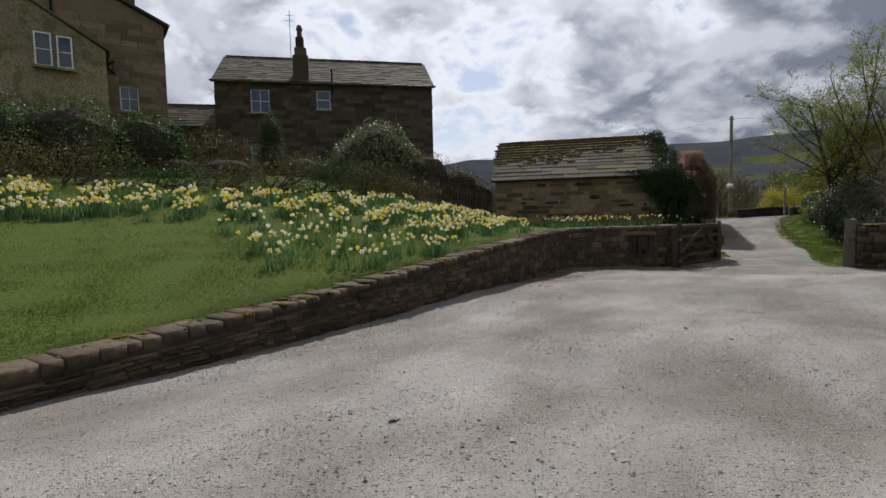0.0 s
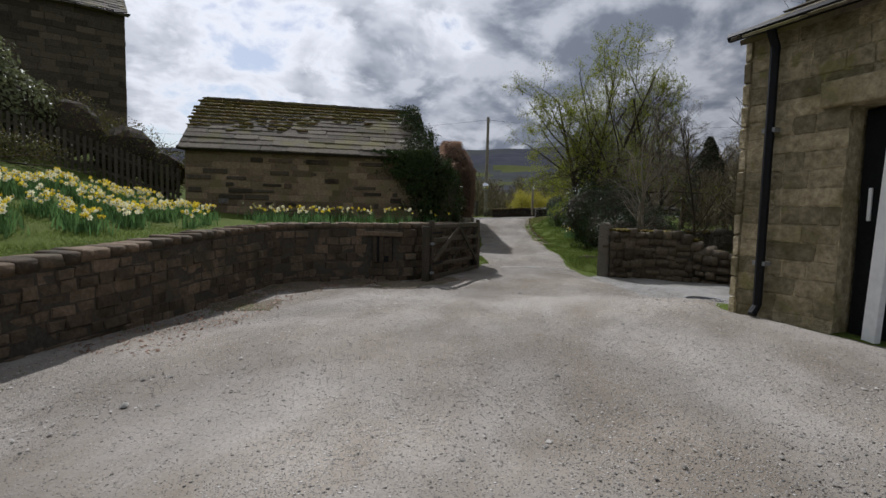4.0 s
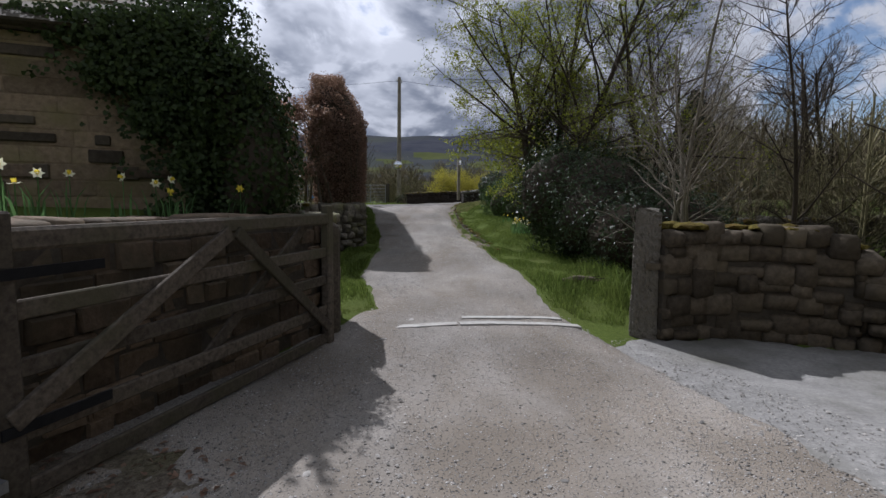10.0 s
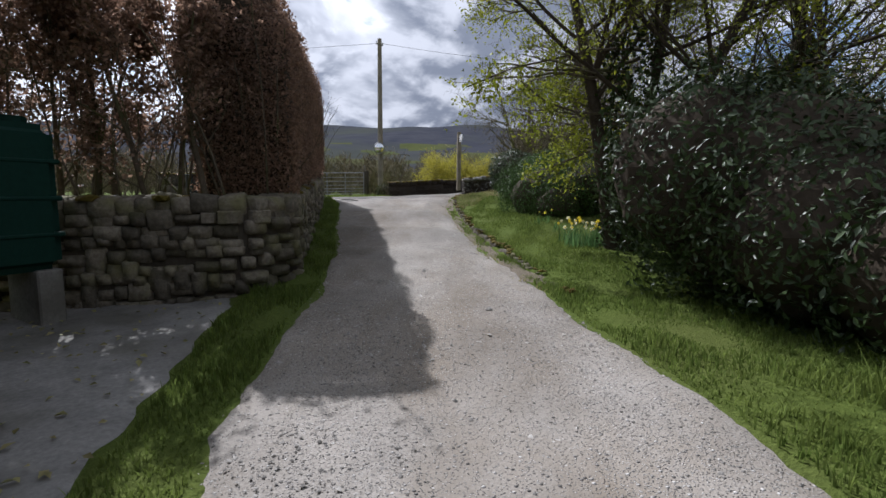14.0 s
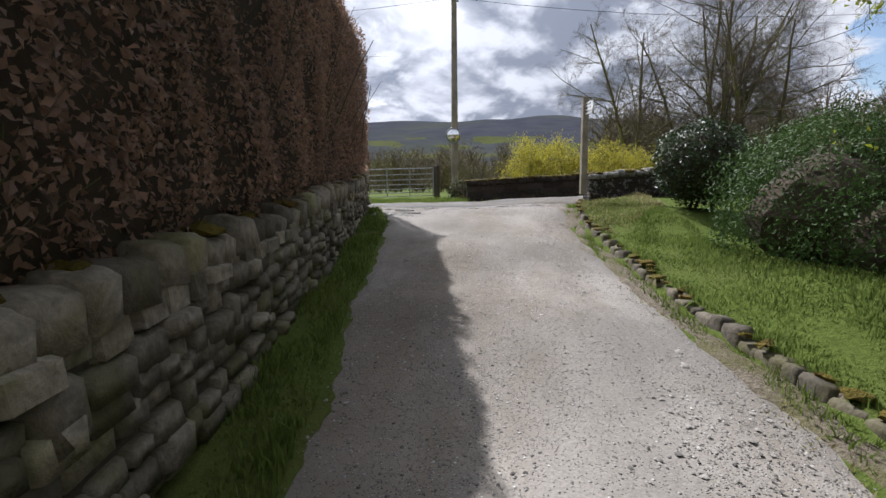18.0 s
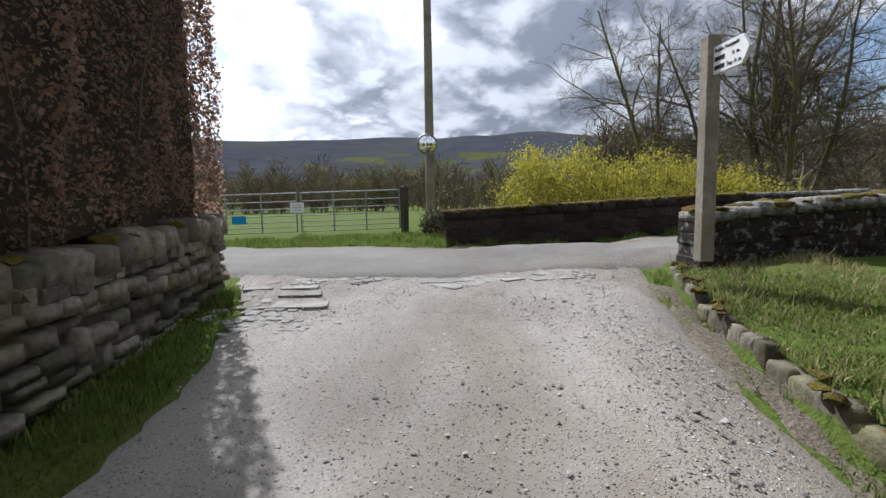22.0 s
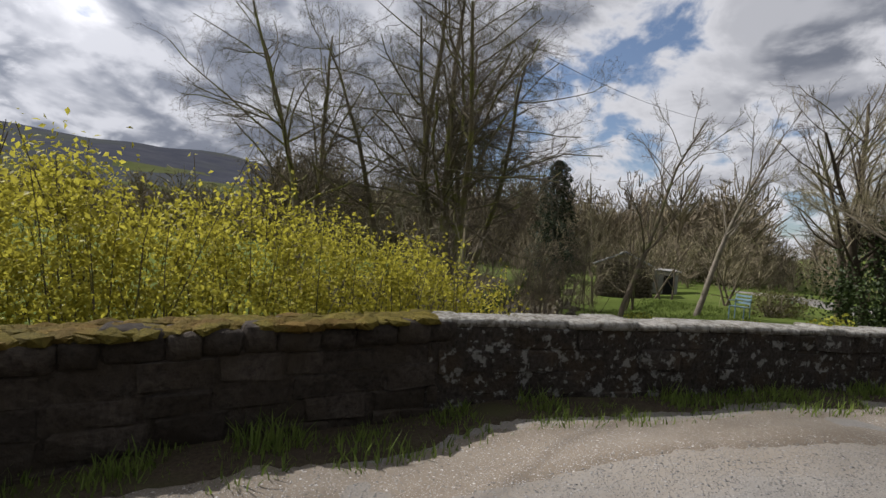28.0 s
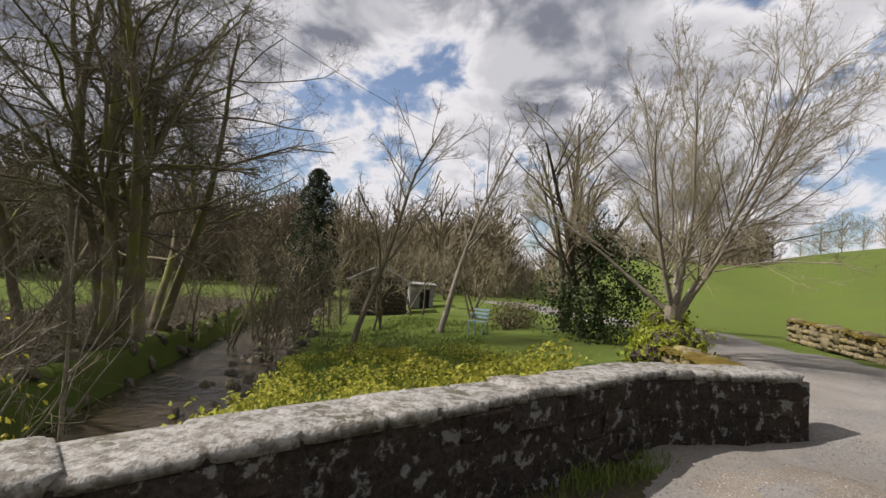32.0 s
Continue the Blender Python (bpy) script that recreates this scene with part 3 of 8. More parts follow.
SLAB = [(8.1, 17.5), (9.3, 17.4), (9.85, 18.3), (10.75, 20.5), (11.7, 22.6), (11.9, 23.5), (8.9, 24.4), (8.8, 20.5)]
# heights along the way walked
WAY = [(0, -8, 0.05), (0.3, 0, 0.0), (3.2, 5.2, -0.09), (4.7, 7.7, -0.14), (6.7, 10.7, -0.18), (8.4, 13.2, -0.28), (10.2, 16.4, -0.31), (11.75, 19.6, -0.25), (12.7, 21.6, -0.06),
       (14.3, 24.3, 0.10), (15.8, 27.0, 0.28), (17.4, 29.5, 0.54), (18.7, 31.0, 0.67), (19.6, 33.9, 0.78), (21.6, 37.2, 0.73), (16.7, 38.8, 0.67), (9.0, 41.8, 0.5),
       (20.9, 32.6, 0.90), (20.2, 31.9, 0.80), (20.3, 34.3, 0.83), (21.8, 34.2, 0.93), (22.9, 32.5, 1.04), (24.7, 32.0, 1.14), (26.7, 31.4, 1.22), (29.5, 28.6, 1.28), (32.0, 26.6, 1.3), (36.0, 24.3, 1.3), (44.0, 23.3, 1.2), (58.0, 25.0, 1.0)]
SIDES = [(8.7, 8.6, 0.09), (8.9, 3.0, 0.14), (13.4, 14.9, -0.5), (16.0, 11.0, -0.55), (12.0, 10.5, -0.3), (-0.1, 8.4, -0.18), (3.3, 14.3, -0.3), (6.5, 14.4, -0.31),
         (14.4, 18.3, -0.14), (16.2, 19.5, -0.12), (17.2, 22.3, 0.15), (19.3, 26.0, 0.55), (20.6, 29.6, 0.95), (20.8, 31.0, 1.22), (23.5, 26.0, 0.7), (10.0, 20.5, -0.28), (10.4, 23.2, -0.24),
         (22.2, 40.3, 0.76), (23.6, 42.0, 0.85), (16.0, 45.0, 0.66), (-8.0, 45.0, 0.6), (30.0, 20.0, 1.1), (32.5, 33.5, 0.35), (36.0, 32.5, 0.5), (35.0, 34.9, 0.05), (40.0, 35.6, 0.0), (46.0, 36.8, 0.1), (54.0, 38.5, 0.25), (48.0, 31.0, 0.75), (41.0, 27.0, 0.9), (33.0, 23.8, 1.3), (25.5, 38.8, 0.5), (23.2, 36.3, 0.68), (25.9, 34.7, 0.88), (28.0, 32.9, 1.02), (30.0, 30.7, 1.09), (31.4, 28.9, 1.15)]


def land(x, y):
    """Height of the ground for arrays of places."""
    x, y = np.asarray(x, float), np.asarray(y, float)
    top, total = np.zeros(x.shape), np.zeros(x.shape)
    for px, py, pz in WAY + SIDES:
        w = 1.0 / ((x - px) ** 2 + (y - py) ** 2 + 0.6) ** 2
        top, total = top + w * pz, total + w
    z = top / total
    # the garden behind its wall climbs to the cottages
    d, s, side = near_line(x, y, LAWN_WALL)
    walltop = np.interp(s, LAWN_WALL.s, LAWN_WALL.extra[:, 1])
    climb = 0.20 * (1 - smooth(-2.0, 3.5, x)) + 0.04
    rise = walltop - 0.07 + climb * np.minimum(d, 9) + 0.10 * (1 - smooth(-2, 3.5, x)) * np.clip(d - 9, 0, 9)
    along_shed = (x - 1.8) * 0.982 - (y - 19.36) * 0.19
    garden = (side > 0) & ((along_shed < 6.75) | ((y < 17.5) & (x < 9.25))) & (y < 60)
    garden &= d > 0.15
    garden &= poly_sd(x, y, SLAB) > 0.3
    fade = 1 - smooth(22.0, 34.0, x + 0.8 * y)
    z = np.where(garden & (d < 60), rise * fade + z * (1 - fade), z)
    # the edging stones hold up the verge
    d, s, side = near_line(x, y, KERB)
    foot, top = np.interp(s, KERB.s, KERB.extra[:, 0]), np.interp(s, KERB.s, KERB.extra[:, 1])
    hold = (1 - smooth(0.15, 1.1, d)) * smooth(0.2, 1.5, s)
    z = z + hold * (np.where(side > 0, foot, top - 0.03) - z)
    # beyond the parapet the stream runs deep
    ds, _, _ = near_line(x, y, STREAM)
    z = z - 1.5 * (1 - smooth(1.25, 2.0, ds)) * smooth(0.3, 1.6, x + 0.75 * y - 54.2)
    # the hill field on the east side, the flat field and the valley to the north
    hill = np.clip((23.4 - 0.5 * (x - 34) - y) * 0.9, 0, 400)
    z = z + 9.8 * (1 - np.exp(-hill / 38.0)) * smooth(0, 6, hill) * smooth(27, 40, x)
    z = z + 6.0 * smooth(46, 96, x) * smooth(0.5, 14, 20.5 - y)
    z = z - 0.010 * np.clip(y - 46, 0, 120)
    far = np.hypot(x - 15, y - 25)
    north = np.clip((y - 150) / 900.0, 0, 1) * smooth(-1.2, 0.6, (y - 25) / (far + 1))
    z = z + 70 * north**1.3 - 4 * smooth(120, 300, far)
    return z + 0.012 * waves(x, y, 1.7, 3)


def land1(x, y):
    return float(land(np.array([x]), np.array([y]))[0])


YARD = [(-9, -9), (-6.2, -1.5), (-3.2, 3.45), (-1.8, 5.95), (-0.1, 8.75), (1.55, 11.35), (2.6, 13.4), (3.45, 14.85), (4.4, 15.42), (5.8, 15.42), (6.6, 15.0), (7.6, 15.8), (9.3, 17.0),
        (10.2, 17.75), (10.95, 20.0), (12.3, 22.2), (13.4, 24.2), (14.7, 27.4), (15.65, 29.5), (16.65, 31.9), (17.0, 33.3), (17.1, 36.4), (19.4, 34.5), (21.9, 32.75), (21.45, 32.2),
        (20.7, 31.4), (19.4, 29.6), (18.3, 27.8), (17.25, 26.0), (16.0, 23.75), (15.3, 22.2), (14.45, 20.5), (13.55, 18.55), (12.4, 16.55), (11.9, 15.2), (11.05, 13.2), (10.2, 11.4), (9.6, 9.6), (8.75, 8.7), (8.65, 2), (9, -9)]
PAD = [(11.65, 15.35), (10.75, 13.3), (9.9, 11.5), (9.2, 9.6), (9.2, 6.0), (15.5, 6.0), (16.2, 11.0), (14.8, 13.3), (13.7, 14.9), (12.6, 15.4)]
ROAD = [(-60, 74), (-20, 56), (6.0, 43.0), (12.0, 39.2), (16.0, 36.0), (17.25, 34.8), (18.15, 33.98), (19.15, 33.35), (20.15, 32.8), (20.9, 32.45), (21.75, 32.15), (23.3, 31.6), (25.0, 30.7), (26.5, 29.6), (28.0, 27.8), (29.7, 26.3), (32.4, 24.6), (34.7, 23.4), (38.5, 22.2), (44, 21.7), (52, 22.6), (64, 26),
        (64, 29.5), (52, 25.8), (44, 24.9), (38.5, 25.6), (34.5, 26.8), (32.4, 27.5), (31.6, 28.0), (31.3, 29.5), (29.05, 31.75), (26.9, 33.9), (25.2, 34.95), (23.3, 36.0), (21.3, 37.0), (19.2, 38.9), (16.1, 42.2), (8.0, 46.8), (-18, 60.4), (-58, 78)]
STRIPS = (YARD, PAD, SLAB, ROAD)


def sheet(name, pts, step, material, label, lift, ragged, seed, kind_name):
    """A surface laid over the ground inside a polygon; its uneven rim sinks under the turf."""
    p = np.array(pts, float)
    (x0, y0), (x1, y1) = p.min(0) - 0.5, p.max(0) + 0.5
    gx, gy = np.meshgrid(np.arange(x0, x1, step), np.arange(y0, y1, step))
    sd = poly_sd(gx, gy, pts) + ragged * waves(gx, gy, 1.1, seed) + 0.5 * ragged * waves(gx, gy, 0.35, seed + 1)
    z = land(gx, gy) + lift - 0.24 * smooth(-0.14, 0.34, sd) + 0.006 * waves(gx, gy, 0.5, seed + 2) + 0.012 * waves(gx, gy, 2.2, seed + 3)
    n, m = gx.shape
    idx = np.arange(n * m).reshape(n, m)
    keep = sd < 0.42
    quad = keep[:-1, :-1] & keep[1:, :-1] & keep[1:, 1:] & keep[:-1, 1:]
    f = np.stack([idx[:-1, :-1], idx[:-1, 1:], idx[1:, 1:], idx[1:, :-1]], -1)[quad]
    used = np.unique(f)
    remap = np.full(n * m, -1)
    remap[used] = np.arange(len(used))
    v = np.stack([gx.ravel(), gy.ravel(), z.ravel()], -1)[used]
    ob = new(name, fast(name, v, remap[f], material, True))
    return tagged(ob, label, kind_name, kind="structure")


# one sheet of ground, fine where one walks and coarse to the horizon
def axis(lo, hi, step, out):
    mid = np.arange(lo, hi + 1e-6, step)
    a, d, right = hi, step, []
    while a < out:
        d *= 1.16
        a += d
        right.append(a)
    a, d, left = lo, step, []
    while a > -out:
        d *= 1.16
        a -= d
        left.append(a)
    return np.r_[left[::-1], mid, right]


ax_x, ax_y = axis(-8, 46, 0.24, 2600), axis(-3, 46, 0.24, 2600)
gx, gy = np.meshgrid(ax_x, ax_y)
gz = land(gx, gy)
sunk = np.full(gx.shape, 9.0)
for poly in STRIPS:
    sunk = np.minimum(sunk, poly_sd(gx, gy, poly))
gz = gz - 0.075 * (1 - smooth(-0.34, -0.06, sunk))
n_, m_ = gx.shape
ids = np.arange(n_ * m_).reshape(n_, m_)
gf = np.stack([ids[:-1, :-1], ids[:-1, 1:], ids[1:, 1:], ids[1:, :-1]], -1).reshape(-1, 4)
ground = tagged(new("ground", fast("ground", np.stack([gx.ravel(), gy.ravel(), gz.ravel()], -1), gf, TURF, True)), "green turf of lawns, verges and fields", "ground", kind="structure")

sheet("road_yard", YARD, 0.16, GRAVEL, "pale grey gravel yard and lane with worn tracks", 0.012, 0.04, 11, "gravel drive")
sheet("road", ROAD, 0.17, ASPHALT, "grey worn tarmac country road", 0.044, 0.05, 21, "road")
# earth strip whose dark colour also holds the parapet's shade
foot = np.linspace(0.1, 12.2, 25)
inner = [FAR_WALL.at(s) + 0.0 for s in foot]
outer = [FAR_WALL.at(s) + (1.05 - 0.035 * s) * np.array([math.sin(FAR_WALL.angle(s)), -math.cos(FAR_WALL.angle(s))]) for s in foot]
sheet("ground_verge", [tuple(q) for q in inner + outer[::-1]], 0.1, DAMPSHADESOIL, "earth at the foot of the parapet, shade in its colour", 0.055, 0.07, 51, "earth verge")
sheet("pavement_pad", PAD, 0.2, CONCRETE, "pale concrete hardstanding with cracked edge", 0.004, 0.04, 31, "hardstanding")
sheet("pavement_slab", SLAB, 0.25, CONCRETE, "concrete parking slab with fallen leaves", 0.004, 0.03, 41, "hardstanding")



def beside_line(line, s0, s1, d0, d1, n=14):
    """Outline of a strip along a line, between two distances from it."""
    rows = []
    for d, order in ((d0, np.linspace(s0, s1, n)), (d1, np.linspace(s1, s0, n))):
        for s in order:
            p, a = line.at(s), line.angle(s)
            rows.append((p[0] - d * math.sin(a), p[1] + d * math.cos(a)))
    return rows


sheet("ground_litter", beside_line(LAWN_WALL, 16.6, 23.0, -0.1, -1.25, 20), 0.07, LITTER, "bare earth with dead leaves and stones at the wall foot", 0.026, 0.16, 71, "earth")
sheet("ground_kerb_foot", beside_line(KERB, 0.5, KERB.length - 0.6, 0.02, 0.34, 16), 0.07, LITTER, "strip of brown earth and moss along the edging stones", 0.026, 0.06, 73, "earth")
sheet("ground_grit", beside_line(FAR_WALL, 0.4, FAR_WALL.length - 0.8, -0.7, -1.75, 18), 0.09, BROWNGRIT, "brown loose grit along the edge of the tarmac", 0.06, 0.08, 75, "gravel")

sheet("ground_bank", beside_line(STREAM, 3.0, 30.0, 2.2, 8.0, 22), 0.2, DAMPSHADESOIL, "brown leaf litter under the trees of the stream bank", 0.02, 0.2, 79, "earth")
sheet("ground_bank_near", beside_line(STREAM, 6.0, 22.0, -1.2, -1.9, 22), 0.12, DAMPSHADESOIL, "dark wet earth at the edge of the stream", 0.02, 0.12, 81, "earth")

# water of the stream
sv, sf = [], []
for i, s in enumerate(np.linspace(0, STREAM.length, 40)):
    c, a = STREAM.at(s), STREAM.angle(s) + math.pi / 2
    for w in (-2.6, 2.6):
        sv.append((c[0] + w * math.cos(a), c[1] + w * math.sin(a), -0.65))
    if i:
        k = 2 * i
        sf.append((k - 2, k - 1, k + 1, k))
tagged(new("water", fast("water", sv, np.array(sf), water, True)), "shallow brown stream water over stones", "water", kind="structure")

# ---- masonry ----
STONES = {}


def stones_of(material, rough=0.10, n=8):
    key = (material.name, rough)
    if key not in STONES:
        STONES[key] = [stone_mesh(100 + i, material, rough) for i in range(n)]
    return STONES[key]


def lay(rg, line, courses, mean, thick, top, out=0.0, s0=0.0, s1=None, gap=0.012, loose_=0.25):
    """Poses of the stones of a wall: courses between the line's foot and top, of uneven length and thickness."""
    end = line.length if s1 is None else s1
    poses = []
    for c in range(courses):
        s = s0 - rg.uniform(0, mean)
        while s < end:
            ln = mean * rg.uniform(0.6, 1.5)
            a, b = max(s, s0), min(s + ln, end)
            s += ln
            if b - a < 0.07:
                continue
            m = (a + b) / 2
            z0, z1 = line.value(m, 0) - 0.06, line.value(m, 1) - top
            h = (z1 - z0) / courses
            p = line.at(m)
            an = line.angle(m)
            dz = rg.uniform(-0.05, 0.05) * h * loose_
            hv = 1 + rg.uniform(-0.28, 0.28) * loose_
            if loose_ > 0.9:
                dz += 0.28 * h * math.sin(2.3 * m + 1.9 * c) * (0 < c < courses - 1)
                hv *= 1.65 if rg.uniform() < 0.14 else 1.0
            poses.append(Matrix.LocRotScale((p[0] - out * math.sin(an), p[1] + out * math.cos(an), z0 + (c + 0.5) * h + dz), Euler((rg.uniform(-0.02, 0.02), rg.uniform(-0.035, 0.035), an)),
                                            (b - a - gap, thick * (1 + rg.uniform(-0.07, 0.06) * (1 + loose_)), h * hv - gap)))
    return poses


def coping(rg, line, mean, thick, high, s0=0.0, s1=None, lean=0.06, rough=1.0, vary=0.15):
    """Poses of the upright or flat stones along a wall's top."""
    end = line.length if s1 is None else s1
    s, poses = s0, []
    while s < end - 0.04:
        ln = mean * rg.uniform(0.7, 1.35)
        m = min(s + ln / 2, end)
        p = line.at(m)
        h = high * rg.uniform(1 - vary, 1 + vary)
        poses.append(Matrix.LocRotScale((p[0], p[1], line.value(m, 1) - high + h / 2), Euler((rg.uniform(-lean, lean) * rough, rg.uniform(-lean, lean), line.angle(m))),
                                        (ln * 1.02, thick * rg.uniform(0.93, 1.06), h)))
        s += ln
    return poses


def pieces(name, poses, meshes, root, rg, limit=300):
    """Each pose becomes a piece of its own under root; those past the limit are joined into one."""
    for i, m in enumerate(poses[:limit]):
        ob = new(name, meshes[int(rg.integers(len(meshes)))])
        ob.parent = root
        ob.matrix_local = m
    rest = poses[limit:]
    if rest:
        vs, fs, k = [], [], 0
        src = []
        for me in meshes:
            src.append((np.array([v.co[:] for v in me.vertices]), [tuple(p.vertices) for p in me.polygons]))
        for m in rest:
            v, f = src[int(rg.integers(len(src)))]
            mm = np.array(m)
            vs.append(v @ mm[:3, :3].T + mm[:3, 3])
            fs += [tuple(q + k for q in face) for face in f]
            k += len(v)
        ob = part("masonry", fast("masonry", np.concatenate(vs), fs, meshes[0].materials[0]), None, root)
        tagged(ob, kind="stuff")


def core(line, thick, material, root, top, s0=0.0, s1=None, deep=0.35):
    """The dark inside of a wall, seen in its joints."""
    end = line.length if s1 is None else s1
    ss = np.linspace(s0, end, max(3, int((end - s0) / 0.35)))
    vs, fs = [], []
    for i, s in enumerate(ss):
        p, an = line.at(s), line.angle(s)
        nx, ny = -math.sin(an) * thick / 2, math.cos(an) * thick / 2
        z0, z1 = line.value(s, 0) - deep, line.value(s, 1) - top
        vs += [(p[0] + nx, p[1] + ny, z0), (p[0] + nx, p[1] + ny, z1), (p[0] - nx, p[1] - ny, z1), (p[0] - nx, p[1] - ny, z0)]
        if i:
            k = 4 * i
            fs += [(k - 4 + j, k - 4 + (j + 1) % 4, k + (j + 1) % 4, k + j) for j in range(4)]
    fs += [(0, 1, 2, 3), (len(vs) - 1, len(vs) - 2, len(vs) - 3, len(vs) - 4)]
    return part("wall_core", fast("wall_core", vs, fs, material), None, root)


def moss_on(line, root, rg, n, thick, s0, s1, size=0.09):
    """Cushions of moss on a wall's top."""
    bm = bmesh.new()
    for _ in range(n):
        s = rg.uniform(s0, s1)
        p, an = line.at(s), line.angle(s)
        o = rg.uniform(-0.5, 0.5) * thick
        r = size * rg.uniform(0.5, 1.6)
        m = Matrix.LocRotScale((p[0] - o * math.sin(an), p[1] + o * math.cos(an), line.value(s, 1) - 0.01), Euler((0, 0, rg.uniform(0, 6))), (r * 1.4, r, r * 0.42))
        bmesh.ops.create_icosphere(bm, subdivisions=1, radius=1.0, matrix=m)
    for v in bm.verts:
        v.co += Vector(rg.uniform(-0.012, 0.012, 3))
    ob = part("moss", bm, MOSS, root, "yellow-green moss cushions")
    tagged(ob, kind="stuff")


rg = np.random.default_rng(5)
wall = thing("wall_garden", "retaining garden wall of brown coursed sandstone with upright copings", "stone wall", kind="structure")
core(LAWN_WALL, 0.345, MORTAR, wall, 0.10, deep=0.5)
poses = sorted(lay(rg, LAWN_WALL, 7, 0.26, 0.38, 0.14, s0=4.5, gap=0.008, loose_=0.7), key=lambda m: m.translation.y)
poses = [m for m in poses if not (abs(m.translation.x - 6.05) < 0.36 and abs(m.translation.y - 15.3) < 0.4 and 0.1 < m.translation.z < 0.72)]
pieces("stone", poses[::-1], stones_of(SHADESAND, 0.065), wall, rg, 560)
pieces("coping_stone", coping(rg, LAWN_WALL, 0.2, 0.36, 0.12, s0=4.5, lean=0.04), stones_of(SHADESAND, 0.10), wall, rg, 300)
moss_on(LAWN_WALL, wall, rg, 90, 0.36, 4.5, 14, 0.06)

wall = thing("wall_lane", "dry-stone wall of grey rounded gritstones under a hedge", "dry-stone wall", kind="structure")
core(LANE_WALL, 0.36, MORTAR, wall, 0.14)
pieces("stone", lay(rg, LANE_WALL, 8, 0.2, 0.46, 0.17, gap=0.004, loose_=1.1), stones_of(LANESTONE, 0.11, 12), wall, rg, 520)
pieces("coping_stone", coping(rg, LANE_WALL, 0.22, 0.44, 0.22, lean=0.14), stones_of(LANESTONE, 0.13, 12), wall, rg, 300)
moss_on(LANE_WALL, wall, rg, 60, 0.4, 0, LANE_WALL.length, 0.07)

wall = thing("wall_bridge_far", "bridge parapet of dark gritstone, its flat top white with lichen and moss", "parapet wall", kind="structure")
core(FAR_WALL, 0.40, GRIT, wall, 0.06, s0=6.2, deep=1.6)
core(FAR_WALL, 0.38, BLACKSHADESTONE, wall, 0.14, s1=6.2, deep=1.6)
pieces("stone", lay(rg, FAR_WALL, 4, 0.46, 0.425, 0.07, s0=6.3, gap=0.001, loose_=0.5), stones_of(GRIT, 0.085), wall, rg, 300)
pieces("stone", lay(rg, FAR_WALL, 4, 0.42, 0.42, 0.2, s1=6.3, gap=0.0, loose_=0.6), stones_of(BLACKSHADESTONE, 0.085), wall, rg, 300)
pieces("coping_stone", coping(rg, FAR_WALL, 0.42, 0.415, 0.085, s0=6.3, s1=FAR_WALL.length - 0.2, lean=0.02, vary=0.2), stones_of(SUNLICHENTOP, 0.10), wall, rg, 300)
pieces("coping_stone", coping(rg, FAR_WALL, 0.28, 0.43, 0.2, s1=6.3, lean=0.05), stones_of(BLACKSHADESTONE, 0.11), wall, rg, 300)
moss_on(FAR_WALL, wall, rg, 420, 0.40, 0, 6.3, 0.075)

wall = thing("wall_bridge_near", "low bridge parapet of mossy dark gritstone with rounded end", "parapet wall", kind="structure")
core(NEAR_WALL, 0.43, GRIT, wall, 0.1, s0=0.02)
pieces("stone", lay(rg, NEAR_WALL, 5, 0.3, 0.46, 0.12, gap=0.0, loose_=0.4), stones_of(GRIT, 0.08, 12), wall, rg, 300)
pieces("coping_stone", coping(rg, NEAR_WALL, 0.34, 0.46, 0.14, lean=0.05, vary=0.2), stones_of(SUNLICHENTOP, 0.12), wall, rg, 300)
moss_on(NEAR_WALL, wall, rg, 90, 0.44, 0, NEAR_WALL.length, 0.09)

kerb = thing("kerb", "row of small upright mossy edging stones along the verge", "kerb", kind="structure")
pieces("kerb_stone", [Matrix.Translation((0, 0, -0.055)) @ m for m in coping(rg, KERB, 0.21, 0.12, 0.26, lean=0.07, vary=0.15)], stones_of(GRITD, 0.12), kerb, rg, 300)
moss_on(KERB, kerb, rg, 70, 0.16, 0, KERB.length, 0.045)

# the dark stone puts this wall's shaded side into its colour
GATE_WALL = Line([(12.75, 15.35, -0.45, 0.86), (13.5, 15.15, -0.5, 0.86), (14.3, 14.35, -0.52, 0.84), (14.55, 13.9, -0.55, 0.6)])
wall = thing("wall_gatepost", "dark coursed stone wall beside the gatepost with mossy top", "stone wall", kind="structure")
core(GATE_WALL, 0.34, MORTAR, wall, 0.12)
pieces("stone", lay(rg, GATE_WALL, 6, 0.28, 0.44, 0.2, gap=0.006, loose_=1.2), stones_of(DARKSTONE, 0.125, 12), wall, rg)
pieces("coping_stone", coping(rg, GATE_WALL, 0.26, 0.46, 0.22, lean=0.16, vary=0.3), stones_of(DARKSTONE, 0.15), wall, rg)
moss_on(GATE_WALL, wall, rg, 40, 0.4, 0, GATE_WALL.length, 0.09)
RUBBLE = Line([(14.55, 13.9, -0.55, 0.42), (14.9, 12.9, -0.56, 0.3), (15.2, 11.6, -0.56, 0.25), (15.4, 9.5, -0.55, 0.22), (15.2, 6.0, -0.5, 0.2)])
wall = thing("wall_rubble", "tumbled low dry-stone wall of large rounded stones", "dry-stone wall", kind="structure")
core(RUBBLE, 0.3, MORTAR, wall, 0.16)
pieces("stone", lay(rg, RUBBLE, 4, 0.32, 0.5, 0.12, gap=0.01, loose_=1.2), stones_of(DARKSTONE, 0.17), wall, rg)
pieces("coping_stone", coping(rg, RUBBLE, 0.36, 0.46, 0.2, lean=0.3), stones_of(DARKSTONE, 0.16), wall, rg)
